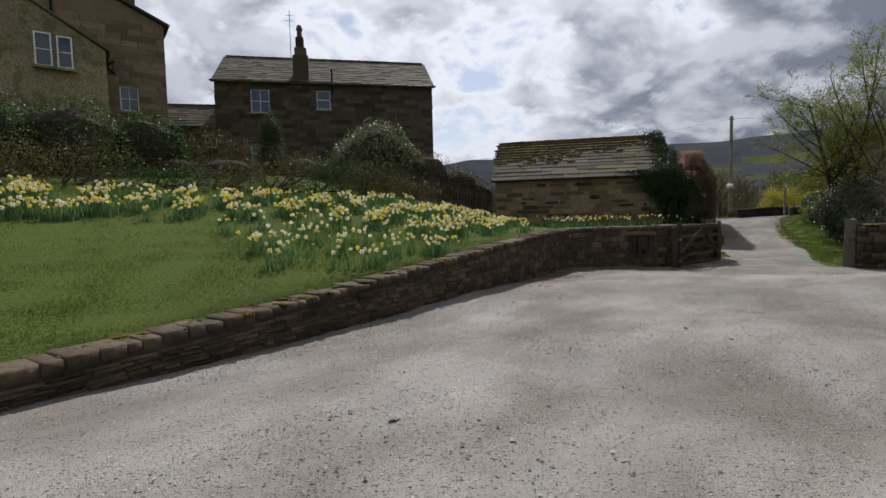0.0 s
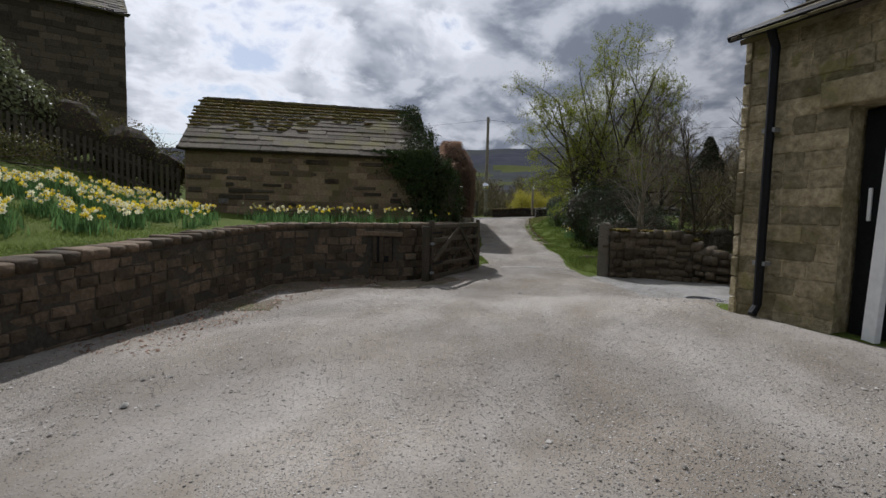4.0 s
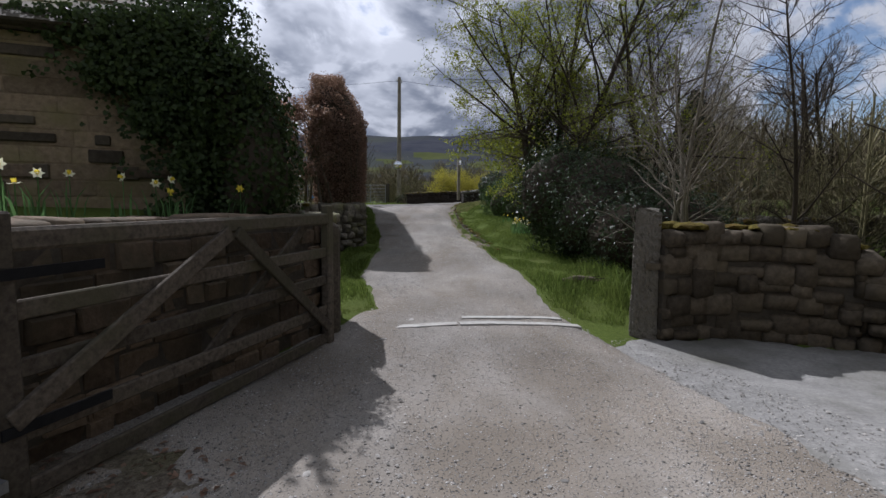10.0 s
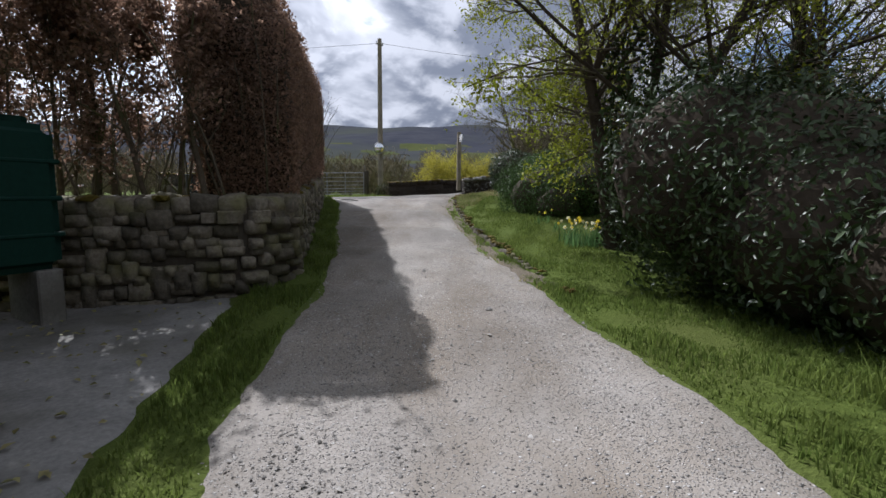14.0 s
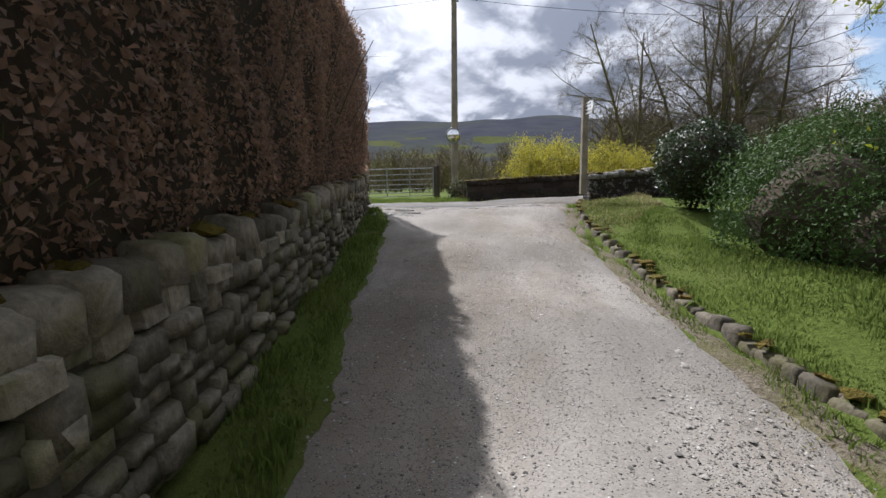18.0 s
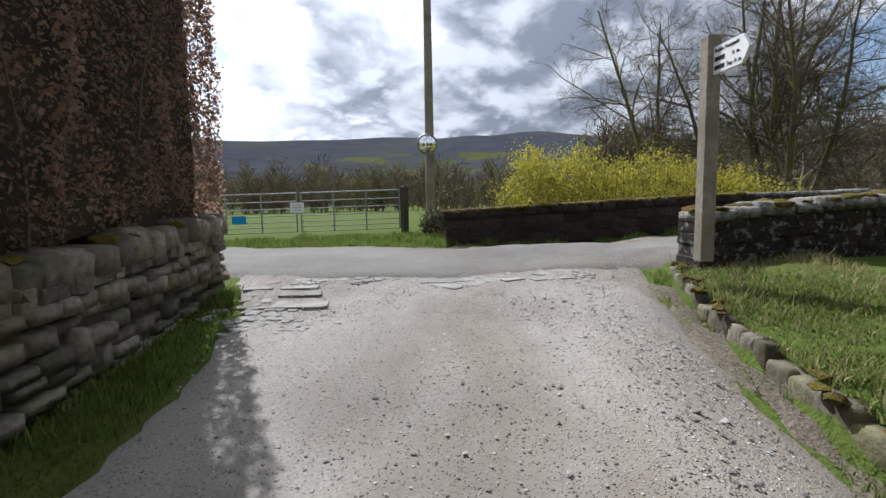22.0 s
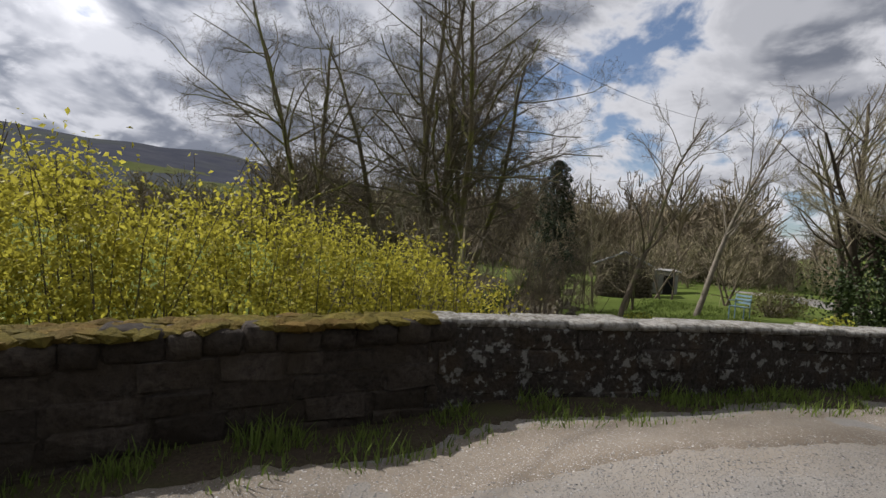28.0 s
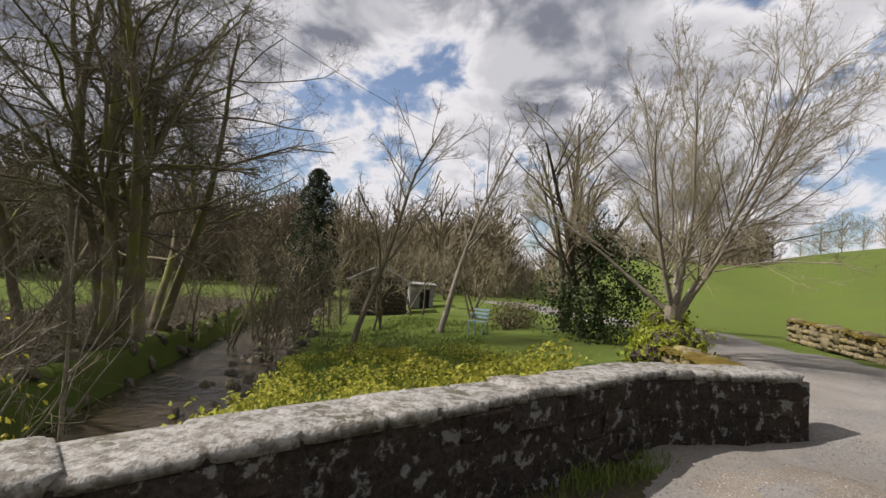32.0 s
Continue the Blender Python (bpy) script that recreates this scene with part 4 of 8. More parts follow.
moss_on(RUBBLE, wall, rg, 60, 0.4, 0, RUBBLE.length, 0.1)
PIER = Line([(9.2, 16.93, -0.36, 0.97), (9.5, 17.62, -0.34, 0.96)])
wall = thing("wall_pier", "rough stone pier ending the garden wall beside the lane", "stone pier", kind="structure")
core(PIER, 0.30, MORTAR, wall, 0.1)
pieces("stone", lay(rg, PIER, 7, 0.27, 0.34, 0.11, gap=0.008, loose_=0.6), stones_of(GRITD, 0.12), wall, rg)
pieces("coping_stone", coping(rg, PIER, 0.4, 0.35, 0.12, lean=0.03), stones_of(GRITD, 0.10), wall, rg)
# old field walls farther off
for pts, lab, nm in (([(12.9, 46.4, 0.6, 1.9), (16.2, 44.75, 0.62, 1.95)], "field wall of weathered gritstone ending at a gatepost", "wall_field_west"),
                     ([(32.4, 27.95, 1.2, 1.66), (34.0, 27.6, 1.15, 1.6), (36.2, 27.2, 1.1, 1.5)], "tumbled stone wall continuing the parapet", "wall_tumbled"),
                     ([(27.6, 25.6, 1.22, 1.62), (31.2, 23.95, 1.25, 1.68), (34.9, 22.25, 1.25, 1.72)], "half-fallen mossy field wall beside the road", "wall_field_near"),
                     ([(36.2, 21.9, 1.25, 1.66), (39.5, 20.9, 1.25, 1.8), (43.4, 19.8, 1.2, 1.85)], "dry-stone field wall running uphill beside the road", "wall_field_far"),
                     ([(20.4, 22.6, 0.1, 0.75), (21.8, 24.5, 0.3, 0.95), (24.6, 28.6, 0.7, 1.5)], "mossy dry-stone garden wall behind shrubs", "wall_garden_back"),
                     ([(17.5, 18.0, -0.3, 0.7), (26.0, 16.0, -0.3, 0.8), (40.0, 13.0, 0.5, 1.6)], "dark field wall behind the trees", "wall_field_east")):
    ln = Line(pts)
    wall = thing(nm, lab, "dry-stone wall", kind="structure")
    core(ln, 0.3, MORTAR, wall, 0.1)
    stone_kind = FIELDSTONE if nm in ("wall_field_near", "wall_field_far", "wall_tumbled") else GRITD
    pieces("stone", lay(rg, ln, 3, 0.3, 0.44, 0.16, gap=0.012, loose_=1.2), stones_of(stone_kind, 0.14), wall, rg, 120)
    pieces("coping_stone", coping(rg, ln, 0.26, 0.36, 0.2, lean=0.32, vary=0.5), stones_of(stone_kind, 0.14), wall, rg, 80)
    moss_on(ln, wall, rg, 170, 0.44, 0, ln.length, 0.11)


# ---- buildings ----
def at_frame(o, rz):
    """Empty pose of a building's own frame: x along its front, y to the back."""
    return Matrix.LocRotScale(o, Euler((0, 0, rz)), None)


def put(ob, m):
    ob.matrix_world = m
    return ob


def front_wall(root, w, z0, z1, thick, openings, material, y=0.0):
    """A front wall as panels round its openings (x0, x1, z0, z1)."""
    bm = bmesh.new()
    xs = sorted({0.0, w, *[v for o in openings for v in o[:2]]})
    for a, b in zip(xs, xs[1:]):
        holes = sorted((o[2], o[3]) for o in openings if o[0] <= a + 1e-6 and o[1] >= b - 1e-6)
        z = z0
        for h0, h1 in holes + [(z1, z1)]:
            if h0 - z > 1e-3:
                box(bm, ((a + b) / 2, y + thick / 2, (z + h0) / 2), (b - a, thick, h0 - z))
            z = h1
    return part("front_wall", bm, material, root)


def blocks(root, w, z0, z1, openings, meshes, rg, course, mean, y=-0.01, deep=0.14, limit=300, name="stone_block"):
    """Facing stones in courses over a front wall, leaving its openings free."""
    n = max(1, round((z1 - z0) / course))
    h = (z1 - z0) / n
    poses = []
    for c in range(n):
        za, zb = z0 + c * h, z0 + (c + 1) * h
        cuts = [(0.0, w)]
        for o in openings:
            if o[2] < zb - 0.02 and o[3] > za + 0.02:
                cuts = [q for a, b in cuts for q in ((a, min(b, o[0])), (max(a, o[1]), b)) if q[1] - q[0] > 0.03]
        for a, b in cuts:
            x = a
            while x < b - 1e-3:
                ln = min(mean * rg.uniform(0.55, 1.6), b - x)
                if b - x - ln < 0.12:
                    ln = b - x
                poses.append(Matrix.LocRotScale((x + ln / 2, y + deep / 2, (za + zb) / 2), Euler((0, 0, 0)), (ln - 0.008, deep * rg.uniform(0.92, 1.1), h - 0.008)))
                x += ln
    pieces(name, poses, meshes, root, rg, limit)


def sash(root, x0, x1, z0, z1, cols, rows, y=0.06, bar=0.055):
    """A white painted window with its glazing bars, panes and stone sill."""
    win = part("window", boxed(((x0 + x1) / 2, y + 0.05, z0 + bar / 2), (x1 - x0, 0.07, bar)), WHITE, root, "white painted window with small panes")
    for c, s in ((((x0 + x1) / 2, y + 0.05, z1 - bar / 2), (x1 - x0, 0.07, bar)), ((x0 + bar / 2, y + 0.05, (z0 + z1) / 2), (bar, 0.07, z1 - z0 - 2 * bar)), ((x1 - bar / 2, y + 0.05, (z0 + z1) / 2), (bar, 0.07, z1 - z0 - 2 * bar))):
        part("window_frame", boxed(c, s), WHITE, win)
    iw, ih = (x1 - x0 - 2 * bar) / cols, (z1 - z0 - 2 * bar) / rows
    for i in range(cols):
        for j in range(rows):
            cx, cz = x0 + bar + (i + 0.5) * iw, z0 + bar + (j + 0.5) * ih
            part("pane", boxed((cx, y + 0.07, cz), (iw, 0.012, ih)), glass, win)
    for i in range(1, cols):
        part("glazing_bar", boxed((x0 + bar + i * iw, y + 0.05, (z0 + z1) / 2), (0.03, 0.045, z1 - z0 - 2 * bar)), WHITE, win)
    for j in range(1, rows):
        part("glazing_bar", boxed(((x0 + x1) / 2, y + 0.052, z0 + bar + j * ih), (x1 - x0 - 2 * bar, 0.041, 0.03)), WHITE, win)
    part("sill", boxed(((x0 + x1) / 2, y - 0.05, z0 - 0.06), (x1 - x0 + 0.2, 0.22, 0.11), bev=0.01), SANDL, win)
    return win


def slate_roof(root, w, y0, z0, y1, z1, rows, mean, meshes, rg, limit, over=0.12, thick=0.03):
    """Courses of stone slates from the eave (y0, z0) to the ridge (y1, z1), smaller towards the ridge."""
    ln = math.hypot(y1 - y0, z1 - z0)
    tilt = math.atan2(z1 - z0, y1 - y0)
    steps = np.cumsum(np.linspace(1.35, 0.75, rows))
    steps = np.r_[0, steps / steps[-1]] * ln
    poses = []
    for r in range(rows):
        a, b = steps[r], steps[r + 1]
        mid, deep = (a + b) / 2 - 0.02, (b - a) * 1.45
        k = mean * (1.25 - 0.5 * r / rows)
        x = -over - rg.uniform(0, k * 0.5)
        while x < w + over - 0.05:
            wd = k * rg.uniform(0.6, 1.45)
            xa, xb = max(x, -over), min(x + wd, w + over)
            x += wd
            if xb - xa < 0.06:
                continue
            up = 0.035 + rg.uniform(-0.006, 0.008)
            y = y0 + mid * math.cos(tilt) - up * math.sin(tilt)
            z = z0 + mid * math.sin(tilt) + up * math.cos(tilt)
            poses.append(Matrix.LocRotScale(((xa + xb) / 2, y, z), Euler((tilt - 0.055 + rg.uniform(-0.012, 0.012), rg.uniform(-0.01, 0.01), 0)), (xb - xa - 0.012, deep, thick * rg.uniform(0.8, 1.35))))
    pieces("slate", poses, meshes, root, rg, limit)


def gabled(root, w, d, z0, z1, ridge, wallmat, roofmat, over=0.15):
    """Back and side walls with gables, and the plain back slope."""
    bm = bmesh.new()
    box(bm, (w / 2, d - 0.15, (z0 + z1) / 2), (w, 0.3, z1 - z0))
    part("back_wall", bm, wallmat, root)
    for x in (0.15, w - 0.15):
        bm = bmesh.new()
        pts = [(0.005, z0), (d - 0.3, z0), (d - 0.3, z1), (d / 2, ridge - 0.05), (0.005, z1)]
        a = [bm.verts.new((x - 0.15, y + 0.0, z)) for y, z in pts]
        b = [bm.verts.new((x + 0.15, y + 0.0, z)) for y, z in pts]
        bm.faces.new(a[::-1])
        bm.faces.new(b)
        for i in range(len(pts)):
            bm.faces.new((a[i], a[(i + 1) % 5], b[(i + 1) % 5], b[i]))
        bmesh.ops.recalc_face_normals(bm, faces=bm.faces)
        part("gable_wall", bm, wallmat, root)
    for ya, za, yb, zb, nm in ((-over, z1 - over * (ridge - z1) / (d / 2), d / 2, ridge, "roof_deck"), (d / 2, ridge, d + over, z1 - over * (ridge - z1) / (d / 2), "roof_back")):
        t = math.atan2(zb - za, yb - ya)
        ln = math.hypot(yb - ya, zb - za)
        part(nm, boxed((w / 2, (ya + yb) / 2, (za + zb) / 2 - 0.02), (w + 2 * over, ln, 0.05), rx=t), roofmat, root)
    n = int(w / 0.45)
    for i in range(n):
        part("ridge_stone", boxed(((i + 0.5) * w / n, d / 2, ridge + 0.05), (w / n - 0.01, 0.26, 0.10), bev=0.03), SLATE, root)


def gutter(root, x0, x1, y, z, material=None):
    part("gutter", pipe(bmesh.new(), [(x0, y, z), (x1, y, z)], 0.055, 8), material or BLACK, root, "dark round gutter")


# garden outhouse with a slate roof
rg = np.random.default_rng(12)
shed = thing("outhouse", "low stone outhouse with mossy stone-slate roof, half covered by ivy", "outbuilding")
front_wall(shed, 6.6, 0.2, 2.88, 0.3, [], SAND, 0.0)
blocks(shed, 6.6, 0.6, 2.82, [], stones_of(SAND, 0.03), rg, 0.17, 0.5, y=-0.008, deep=0.06)
for i in range(46):
    x, z = rg.uniform(0.2, 6.2), 0.69 + 0.17 * int(rg.integers(1, 12))
    part("dark_block", boxed((x, -0.012, z), (rg.choice([0.14, 0.2, 0.32, 0.5, 0.62]), 0.05, rg.uniform(0.07, 0.15)), bev=0.012), rg.choice([DARKSTONE, DARKSTONE, SHADESAND]), shed)
part("pale_stone", boxed((0.95, -0.012, 1.42), (0.24, 0.05, 0.15), bev=0.012), CONCRETE, shed)
gabled(shed, 6.6, 5.0, 0.2, 2.88, 4.56, SAND, SLATE)
slate_roof(shed, 6.6, -0.17, 2.80, 2.5, 4.56, 13, 0.85, stones_of(SLATE, 0.03), rg, 300)
bm = bmesh.new()
for i in range(2000):
    x, f = rg.uniform(-0.1, 6.3), 1 - abs(rg.normal(0, 0.3))
    if not 0.3 < f < 1.0 or rg.uniform() < 0.13 * x * (1.15 - f) * 3:
        continue
    f = (round(f * 13) + 0.1) / 13
    y, z = -0.17 + 2.67 * f, 2.80 + 1.76 * f + 0.07
    r = rg.uniform(0.04, 0.11)
    bmesh.ops.create_icosphere(bm, subdivisions=1, radius=1.0, matrix=Matrix.LocRotScale((x, y, z), Euler((0.58, 0, rg.uniform(-0.3, 0.3))), (r * 1.9, r * 0.8, r * 0.4)))
for v in bm.verts:
    v.co += Vector(rg.uniform(-0.012, 0.012, 3))
tagged(part("moss", bm, MOSS, shed, "yellow-green moss cushions along the slate edges"), kind="stuff")
part("fascia", boxed((3.3, -0.06, 2.80), (6.7, 0.06, 0.13)), WOOD, shed)
gutter(shed, -0.15, 6.7, -0.17, 2.80, WOOD)
# black panel on the closed gable paints the garage's shaded inside
part("garage_opening", boxed((6.612, 3.65, 1.0), (0.012, 2.2, 2.5)), BLACK, shed, "black panel in place of the unlit garage inside")
for c, q in (((6.64, 4.78, 1.03), (0.10, 0.1, 2.5)), ((6.64, 2.52, 1.03), (0.10, 0.1, 2.5)), ((6.64, 3.65, 2.33), (0.10, 2.36, 0.11))):
    part("door_frame", boxed(c, q), WHITE, shed, "white painted door frame")
put(shed, at_frame((1.8, 19.36, 0.0), math.atan2(-0.19, 0.982)))

# soot-dark cottage
rg = np.random.default_rng(13)
cot = thing("cottage", "soot-dark stone cottage with stone-slate roof and white windows", "house")
W_, A_ = 12.75, math.radians(13.4)
holes = [(1.95, 3.02, 7.79, 9.14), (5.7, 6.52, 8.06, 9.16), (1.85, 3.15, 4.82, 6.0)]
front_wall(cot, W_, 2.0, 9.6, 0.35, holes, DARKSTONE)
blocks(cot, W_, 3.0, 9.5, holes, stones_of(DARKSTONE, 0.06), rg, 0.26, 0.6, y=-0.03, deep=0.08, limit=300)
gabled(cot, W_, 7.0, 2.0, 9.6, 12.0, DARKSTONE, SLATE)
slate_roof(cot, W_, -0.2, 9.5, 3.5, 12.0, 15, 0.55, stones_of(SLATE, 0.045), rg, 300)
gutter(cot, -0.2, W_ + 0.2, -0.2, 9.55)
for (a, b, c, d), q in zip(holes, ((2, 2), (1, 2), (3, 2))):
    sash(cot, a, b, c, d, *q)
    part("window_back", boxed(((a + b) / 2, 0.3, (c + d) / 2), (b - a + 0.1, 0.05, d - c + 0.1)), BLACK, cot)
stack = part("chimney", boxed((4.85, 0.55, 10.3), (0.9, 0.9, 1.9), bev=0.03), DARKSTONE, cot, "stepped stone chimney stack")
part("chimney_shoulder", boxed((4.85, 0.55, 11.45), (0.68, 0.68, 0.55), bev=0.04), DARKSTONE, stack)
part("chimney_neck", boxed((4.82, 0.55, 12.0), (0.46, 0.46, 0.75), bev=0.03), DARKSTONE, stack)
part("chimney_pot", pipe(bmesh.new(), [(4.82, 0.55, 12.3), (4.82, 0.55, 12.75), (4.82, 0.55, 12.85), (4.82, 0.55, 13.1)], [0.17, 0.14, 0.2, 0.12], 10), DARKSTONE, stack)
mast = part("aerial", pipe(bmesh.new(), [(4.3, 0.4, 11.0), (4.3, 0.4, 13.9)], 0.02, 6), STEEL, cot, "thin television aerial")
for z in (13.0, 13.3, 13.6):
    part("aerial_rod", pipe(bmesh.new(), [(4.05, 0.4, z), (4.55, 0.4, z)], 0.01, 5), STEEL, mast)
part("vent_pipe", pipe(bmesh.new(), [(6.65, -0.1, 8.9), (6.65, -0.1, 10.4)], 0.05, 8), BLACK, cot)
o = np.array([-1.25, 30.63]) - W_ * np.array([math.cos(A_), math.sin(A_)])
put(cot, at_frame((o[0], o[1], 0.0), A_))
# lean-to between the houses
lean = thing("cottage_wing", "small stone wing with mossy slate roof", "house")
front_wall(lean, 5.0, 2.0, 7.3, 0.3, [(3.6, 4.3, 6.0, 6.6)], DARKSTONE)
gabled(lean, 5.0, 4.0, 2.0, 7.3, 8.9, DARKSTONE, SLATE)
slate_roof(lean, 5.0, -0.15, 7.25, 2.0, 8.9, 10, 0.5, stones_of(SLATE, 0.045), rg, 120)
sash(lean, 3.6, 4.3, 6.0, 6.6, 2, 1)
put(lean, at_frame((-18.6, 28.2, 0.0), A_))

# tall yellow-stone house
rg = np.random.default_rng(14)
tall = thing("farmhouse", "tall farmhouse of yellow sandstone with dark verge and small white windows", "house")
holes = [(8.1, 8.85, 6.6, 7.72)]
bm = bmesh.new()
side = [(0, 2.0), (10, 2.0), (10, 10.72), (4.0, 12.3), (0, 12.0)]
front_wall(tall, 10.0, 2.0, 10.6, 0.4, holes, SAND)
bm = bmesh.new()
pts = [(0, 10.6), (10, 10.6), (10, 10.72), (5.0, 12.9), (0, 12.9)]
a = [bm.verts.new((x, 0.0, z)) for x, z in pts]
b = [bm.verts.new((x, 0.4, z)) for x, z in pts]
bm.faces.new(a)
bm.faces.new(b[::-1])
for i in range(5):
    bm.faces.new((a[(i + 1) % 5], a[i], b[i], b[(i + 1) % 5]))
part("gable_wall", bm, SAND, tall)
blocks(tall, 10.0, 4.0, 10.6, holes, stones_of(SAND, 0.05), rg, 0.27, 0.6, y=-0.03, deep=0.07, limit=220)
bm = bmesh.new()
beam(bm, (10.25, 3.0, 10.72), (5.0, 3.0, 13.0), 6.4, 0.10)
part("roof_slope", bm, SLATE, tall, "grey slate roof with dark verge")
part("side_wall", boxed((9.8, 4.0, 6.35), (0.4, 7.2, 8.7)), SAND, tall)
part("chimney", boxed((8.6, 1.2, 12.1), (0.75, 0.8, 1.3), bev=0.03), DARKSTONE, tall)
part("chimney_cap", boxed((8.6, 1.2, 12.8), (0.9, 0.95, 0.12), bev=0.02), DARKSTONE, tall)
sash(tall, 8.1, 8.85, 6.6, 7.72, 2, 2)
part("tie_plate", beam(bmesh.new(), (7.35, -0.07, 8.2), (7.95, -0.07, 8.75), 0.04, 0.09), BLACK, tall, "black iron wall tie")
part("tie_plate", beam(bmesh.new(), (7.95, -0.066, 8.2), (7.35, -0.066, 8.75), 0.04, 0.09), BLACK, tall)
part("downpipe", pipe(bmesh.new(), [(5.85, -0.1, 9.6), (5.85, -0.1, 12.3)], 0.05, 8), BLACK, tall)
wing = part("wing", boxed((3.6, -1.0, 5.0), (8.0, 1.9, 5.9)), SANDL, tall, "lower wing of lighter yellow stone")
bm = bmesh.new()
pts = [(-0.4, 7.95), (7.6, 7.95), (7.6, 8.6), (5.1, 10.2), (-0.4, 10.0)]
a = [bm.verts.new((x, -1.95, z)) for x, z in pts]
b = [bm.verts.new((x, -0.05, z)) for x, z in pts]
bm.faces.new(a)
bm.faces.new(b[::-1])
for i in range(5):
    bm.faces.new((a[(i + 1) % 5], a[i], b[i], b[(i + 1) % 5]))
part("wing_gable", bm, SANDL, wing)
part("wing_verge", beam(bmesh.new(), (7.75, -1.0, 8.62), (5.05, -1.0, 10.3), 2.1, 0.08), SLATE, wing)
sash(tall, 5.3, 5.85, 7.65, 8.95, 1, 2, y=-2.06)
sash(tall, 6.0, 6.5, 7.65, 8.9, 1, 2, y=-2.06)
dd = np.array([0.789, 0.614])
o = np.array([-13.52, 22.79]) - 10.0 * dd
put(tall, at_frame((o[0], o[1], 0.0), math.atan2(0.614, 0.789)))

# barn beside the yard
rg = np.random.default_rng(15)
barn = thing("barn", "barn of coursed sandstone blocks with slate roof, black gutter and pipe", "barn")
doorway = (1.1, 3.3, 0.0, 2.46)
front_wall(barn, 11.0, -0.3, 3.5, 0.45, [doorway], SANDL)
blocks(barn, 11.0, 0.0, 3.45, [doorway], stones_of(SANDL, 0.05), rg, 0.2, 0.36, y=-0.014, deep=0.09)
blocks_end = part("end_wall", boxed((0.2, 3.9, 1.6), (0.4, 6.7, 3.8)), SANDL, barn)
part("end_gable", boxed((0.2, 4.0, 4.4), (0.4, 4.2, 1.8)), SANDL, barn)
part("back_wall", boxed((5.5, 7.3, 1.6), (11.0, 0.4, 3.8)), SANDL, barn)
part("far_end", boxed((10.8, 3.9, 1.6), (0.4, 6.7, 3.8)), SANDL, barn)
poses = []
for c in range(13):
    z = 0.14 + c * 0.265
    for k, ln in ((0, 0.5 if c % 2 else 0.32),):
        poses.append(Matrix.LocRotScale((-0.025, ln / 2 - 0.04, z), Euler((0, 0, 0)), (0.09, ln, 0.25)))
pieces("quoin", poses, stones_of(SANDL, 0.05), barn, rg)
t = math.atan2(2.0, 3.75)
part("roof_deck", boxed((5.5, 1.75, 4.42), (11.1, 4.35, 0.06), rx=t), SLATE, barn)
part("roof_back", boxed((5.5, 5.7, 4.42), (11.1, 4.4, 0.06), rx=-t), SLATE, barn)
slate_roof(barn, 11.0, -0.2, 3.42, 3.7, 5.45, 11, 0.45, stones_of(SLATE, 0.03), rg, 260, over=0.06)
gutter(barn, -0.12, 11, -0.26, 3.46)
dp = part("downpipe", pipe(bmesh.new(), [(0.36, -0.24, 3.44), (0.36, -0.13, 3.25), (0.36, -0.12, 0.25), (0.36, -0.2, 0.14)], 0.05, 10), BLACK, barn, "black round downpipe")
for z in (0.75, 2.3):
    part("pipe_bracket", boxed((0.36, -0.1, z), (0.15, 0.1, 0.05)), STEEL, dp)
part("flue", pipe(bmesh.new(), [(2.0, 2.2, 4.5), (2.0, 2.2, 6.0), (2.0, 2.2, 6.05), (2.0, 2.2, 6.3)], [0.13, 0.13, 0.18, 0.18], 10), BLACK, barn, "dark stove flue")
part("lintel", boxed((2.2, -0.05, 2.6), (2.7, 0.1, 0.27), bev=0.015), SANDL, barn)
part("door_leaf", boxed((2.2, 0.3, 1.23), (2.16, 0.06, 2.42)), BLACK, barn, "dark boarded barn door")
for i in range(10):
    part("door_board", boxed((1.23 + i * 0.215, 0.25, 1.23), (0.19, 0.05, 2.38), bev=0.008), BLACK, barn)
part("door_edge", beam(bmesh.new(), (1.42, 0.06, 0.06), (1.5, 0.03, 2.0), 0.07, 0.15), WHITE, barn, "white painted edge of the open door")
part("jamb_slot", boxed((1.24, 0.2, 1.45), (0.03, 0.02, 0.34)), WHITE, barn)
put(barn, at_frame((8.74, 8.67, 0.0), math.radians(-91.2)))

# ---- gate, posts, signs ----
rg = np.random.default_rng(21)


def round_bar(a, b, r, sides=6):
    return pipe(bmesh.new(), [a, b], r, sides)


gate = thing("farm_gate", "weathered wooden five-bar gate standing open against the wall", "gate")
GL = 2.85
for z, h in ((0.045, 0.095), (0.32, 0.09), (0.615, 0.09), (0.88, 0.09)):
    part("bar", beam(bmesh.new(), (0.05, 0, z), (GL - 0.04, 0, z), 0.034, h, 0.008), WOOD, gate)
part("top_rail", beam(bmesh.new(), (0.0, 0, 1.195), (GL, 0, 1.2), 0.08, 0.105, 0.016), WOOD, gate)
part("hanging_stile", beam(bmesh.new(), (0.05, 0, -0.02), (0.05, 0, 1.32), 0.09, 0.12, 0.012), WOOD, gate)
part("closing_stile", beam(bmesh.new(), (GL - 0.06, 0, -0.02), (GL - 0.06, 0, 1.33), 0.085, 0.10, 0.012), WOOD, gate)
part("brace", beam(bmesh.new(), (0.04, -0.052, 0.40), (1.42, -0.052, 1.15), 0.035, 0.10), WOOD, gate)
part("brace", beam(bmesh.new(), (1.48, -0.055, 1.15), (GL - 0.13, -0.055, 0.16), 0.035, 0.09), WOOD, gate)
part("brace", beam(bmesh.new(), (1.2, 0.052, 0.26), (2.52, 0.052, 1.16), 0.03, 0.085), WOOD, gate)
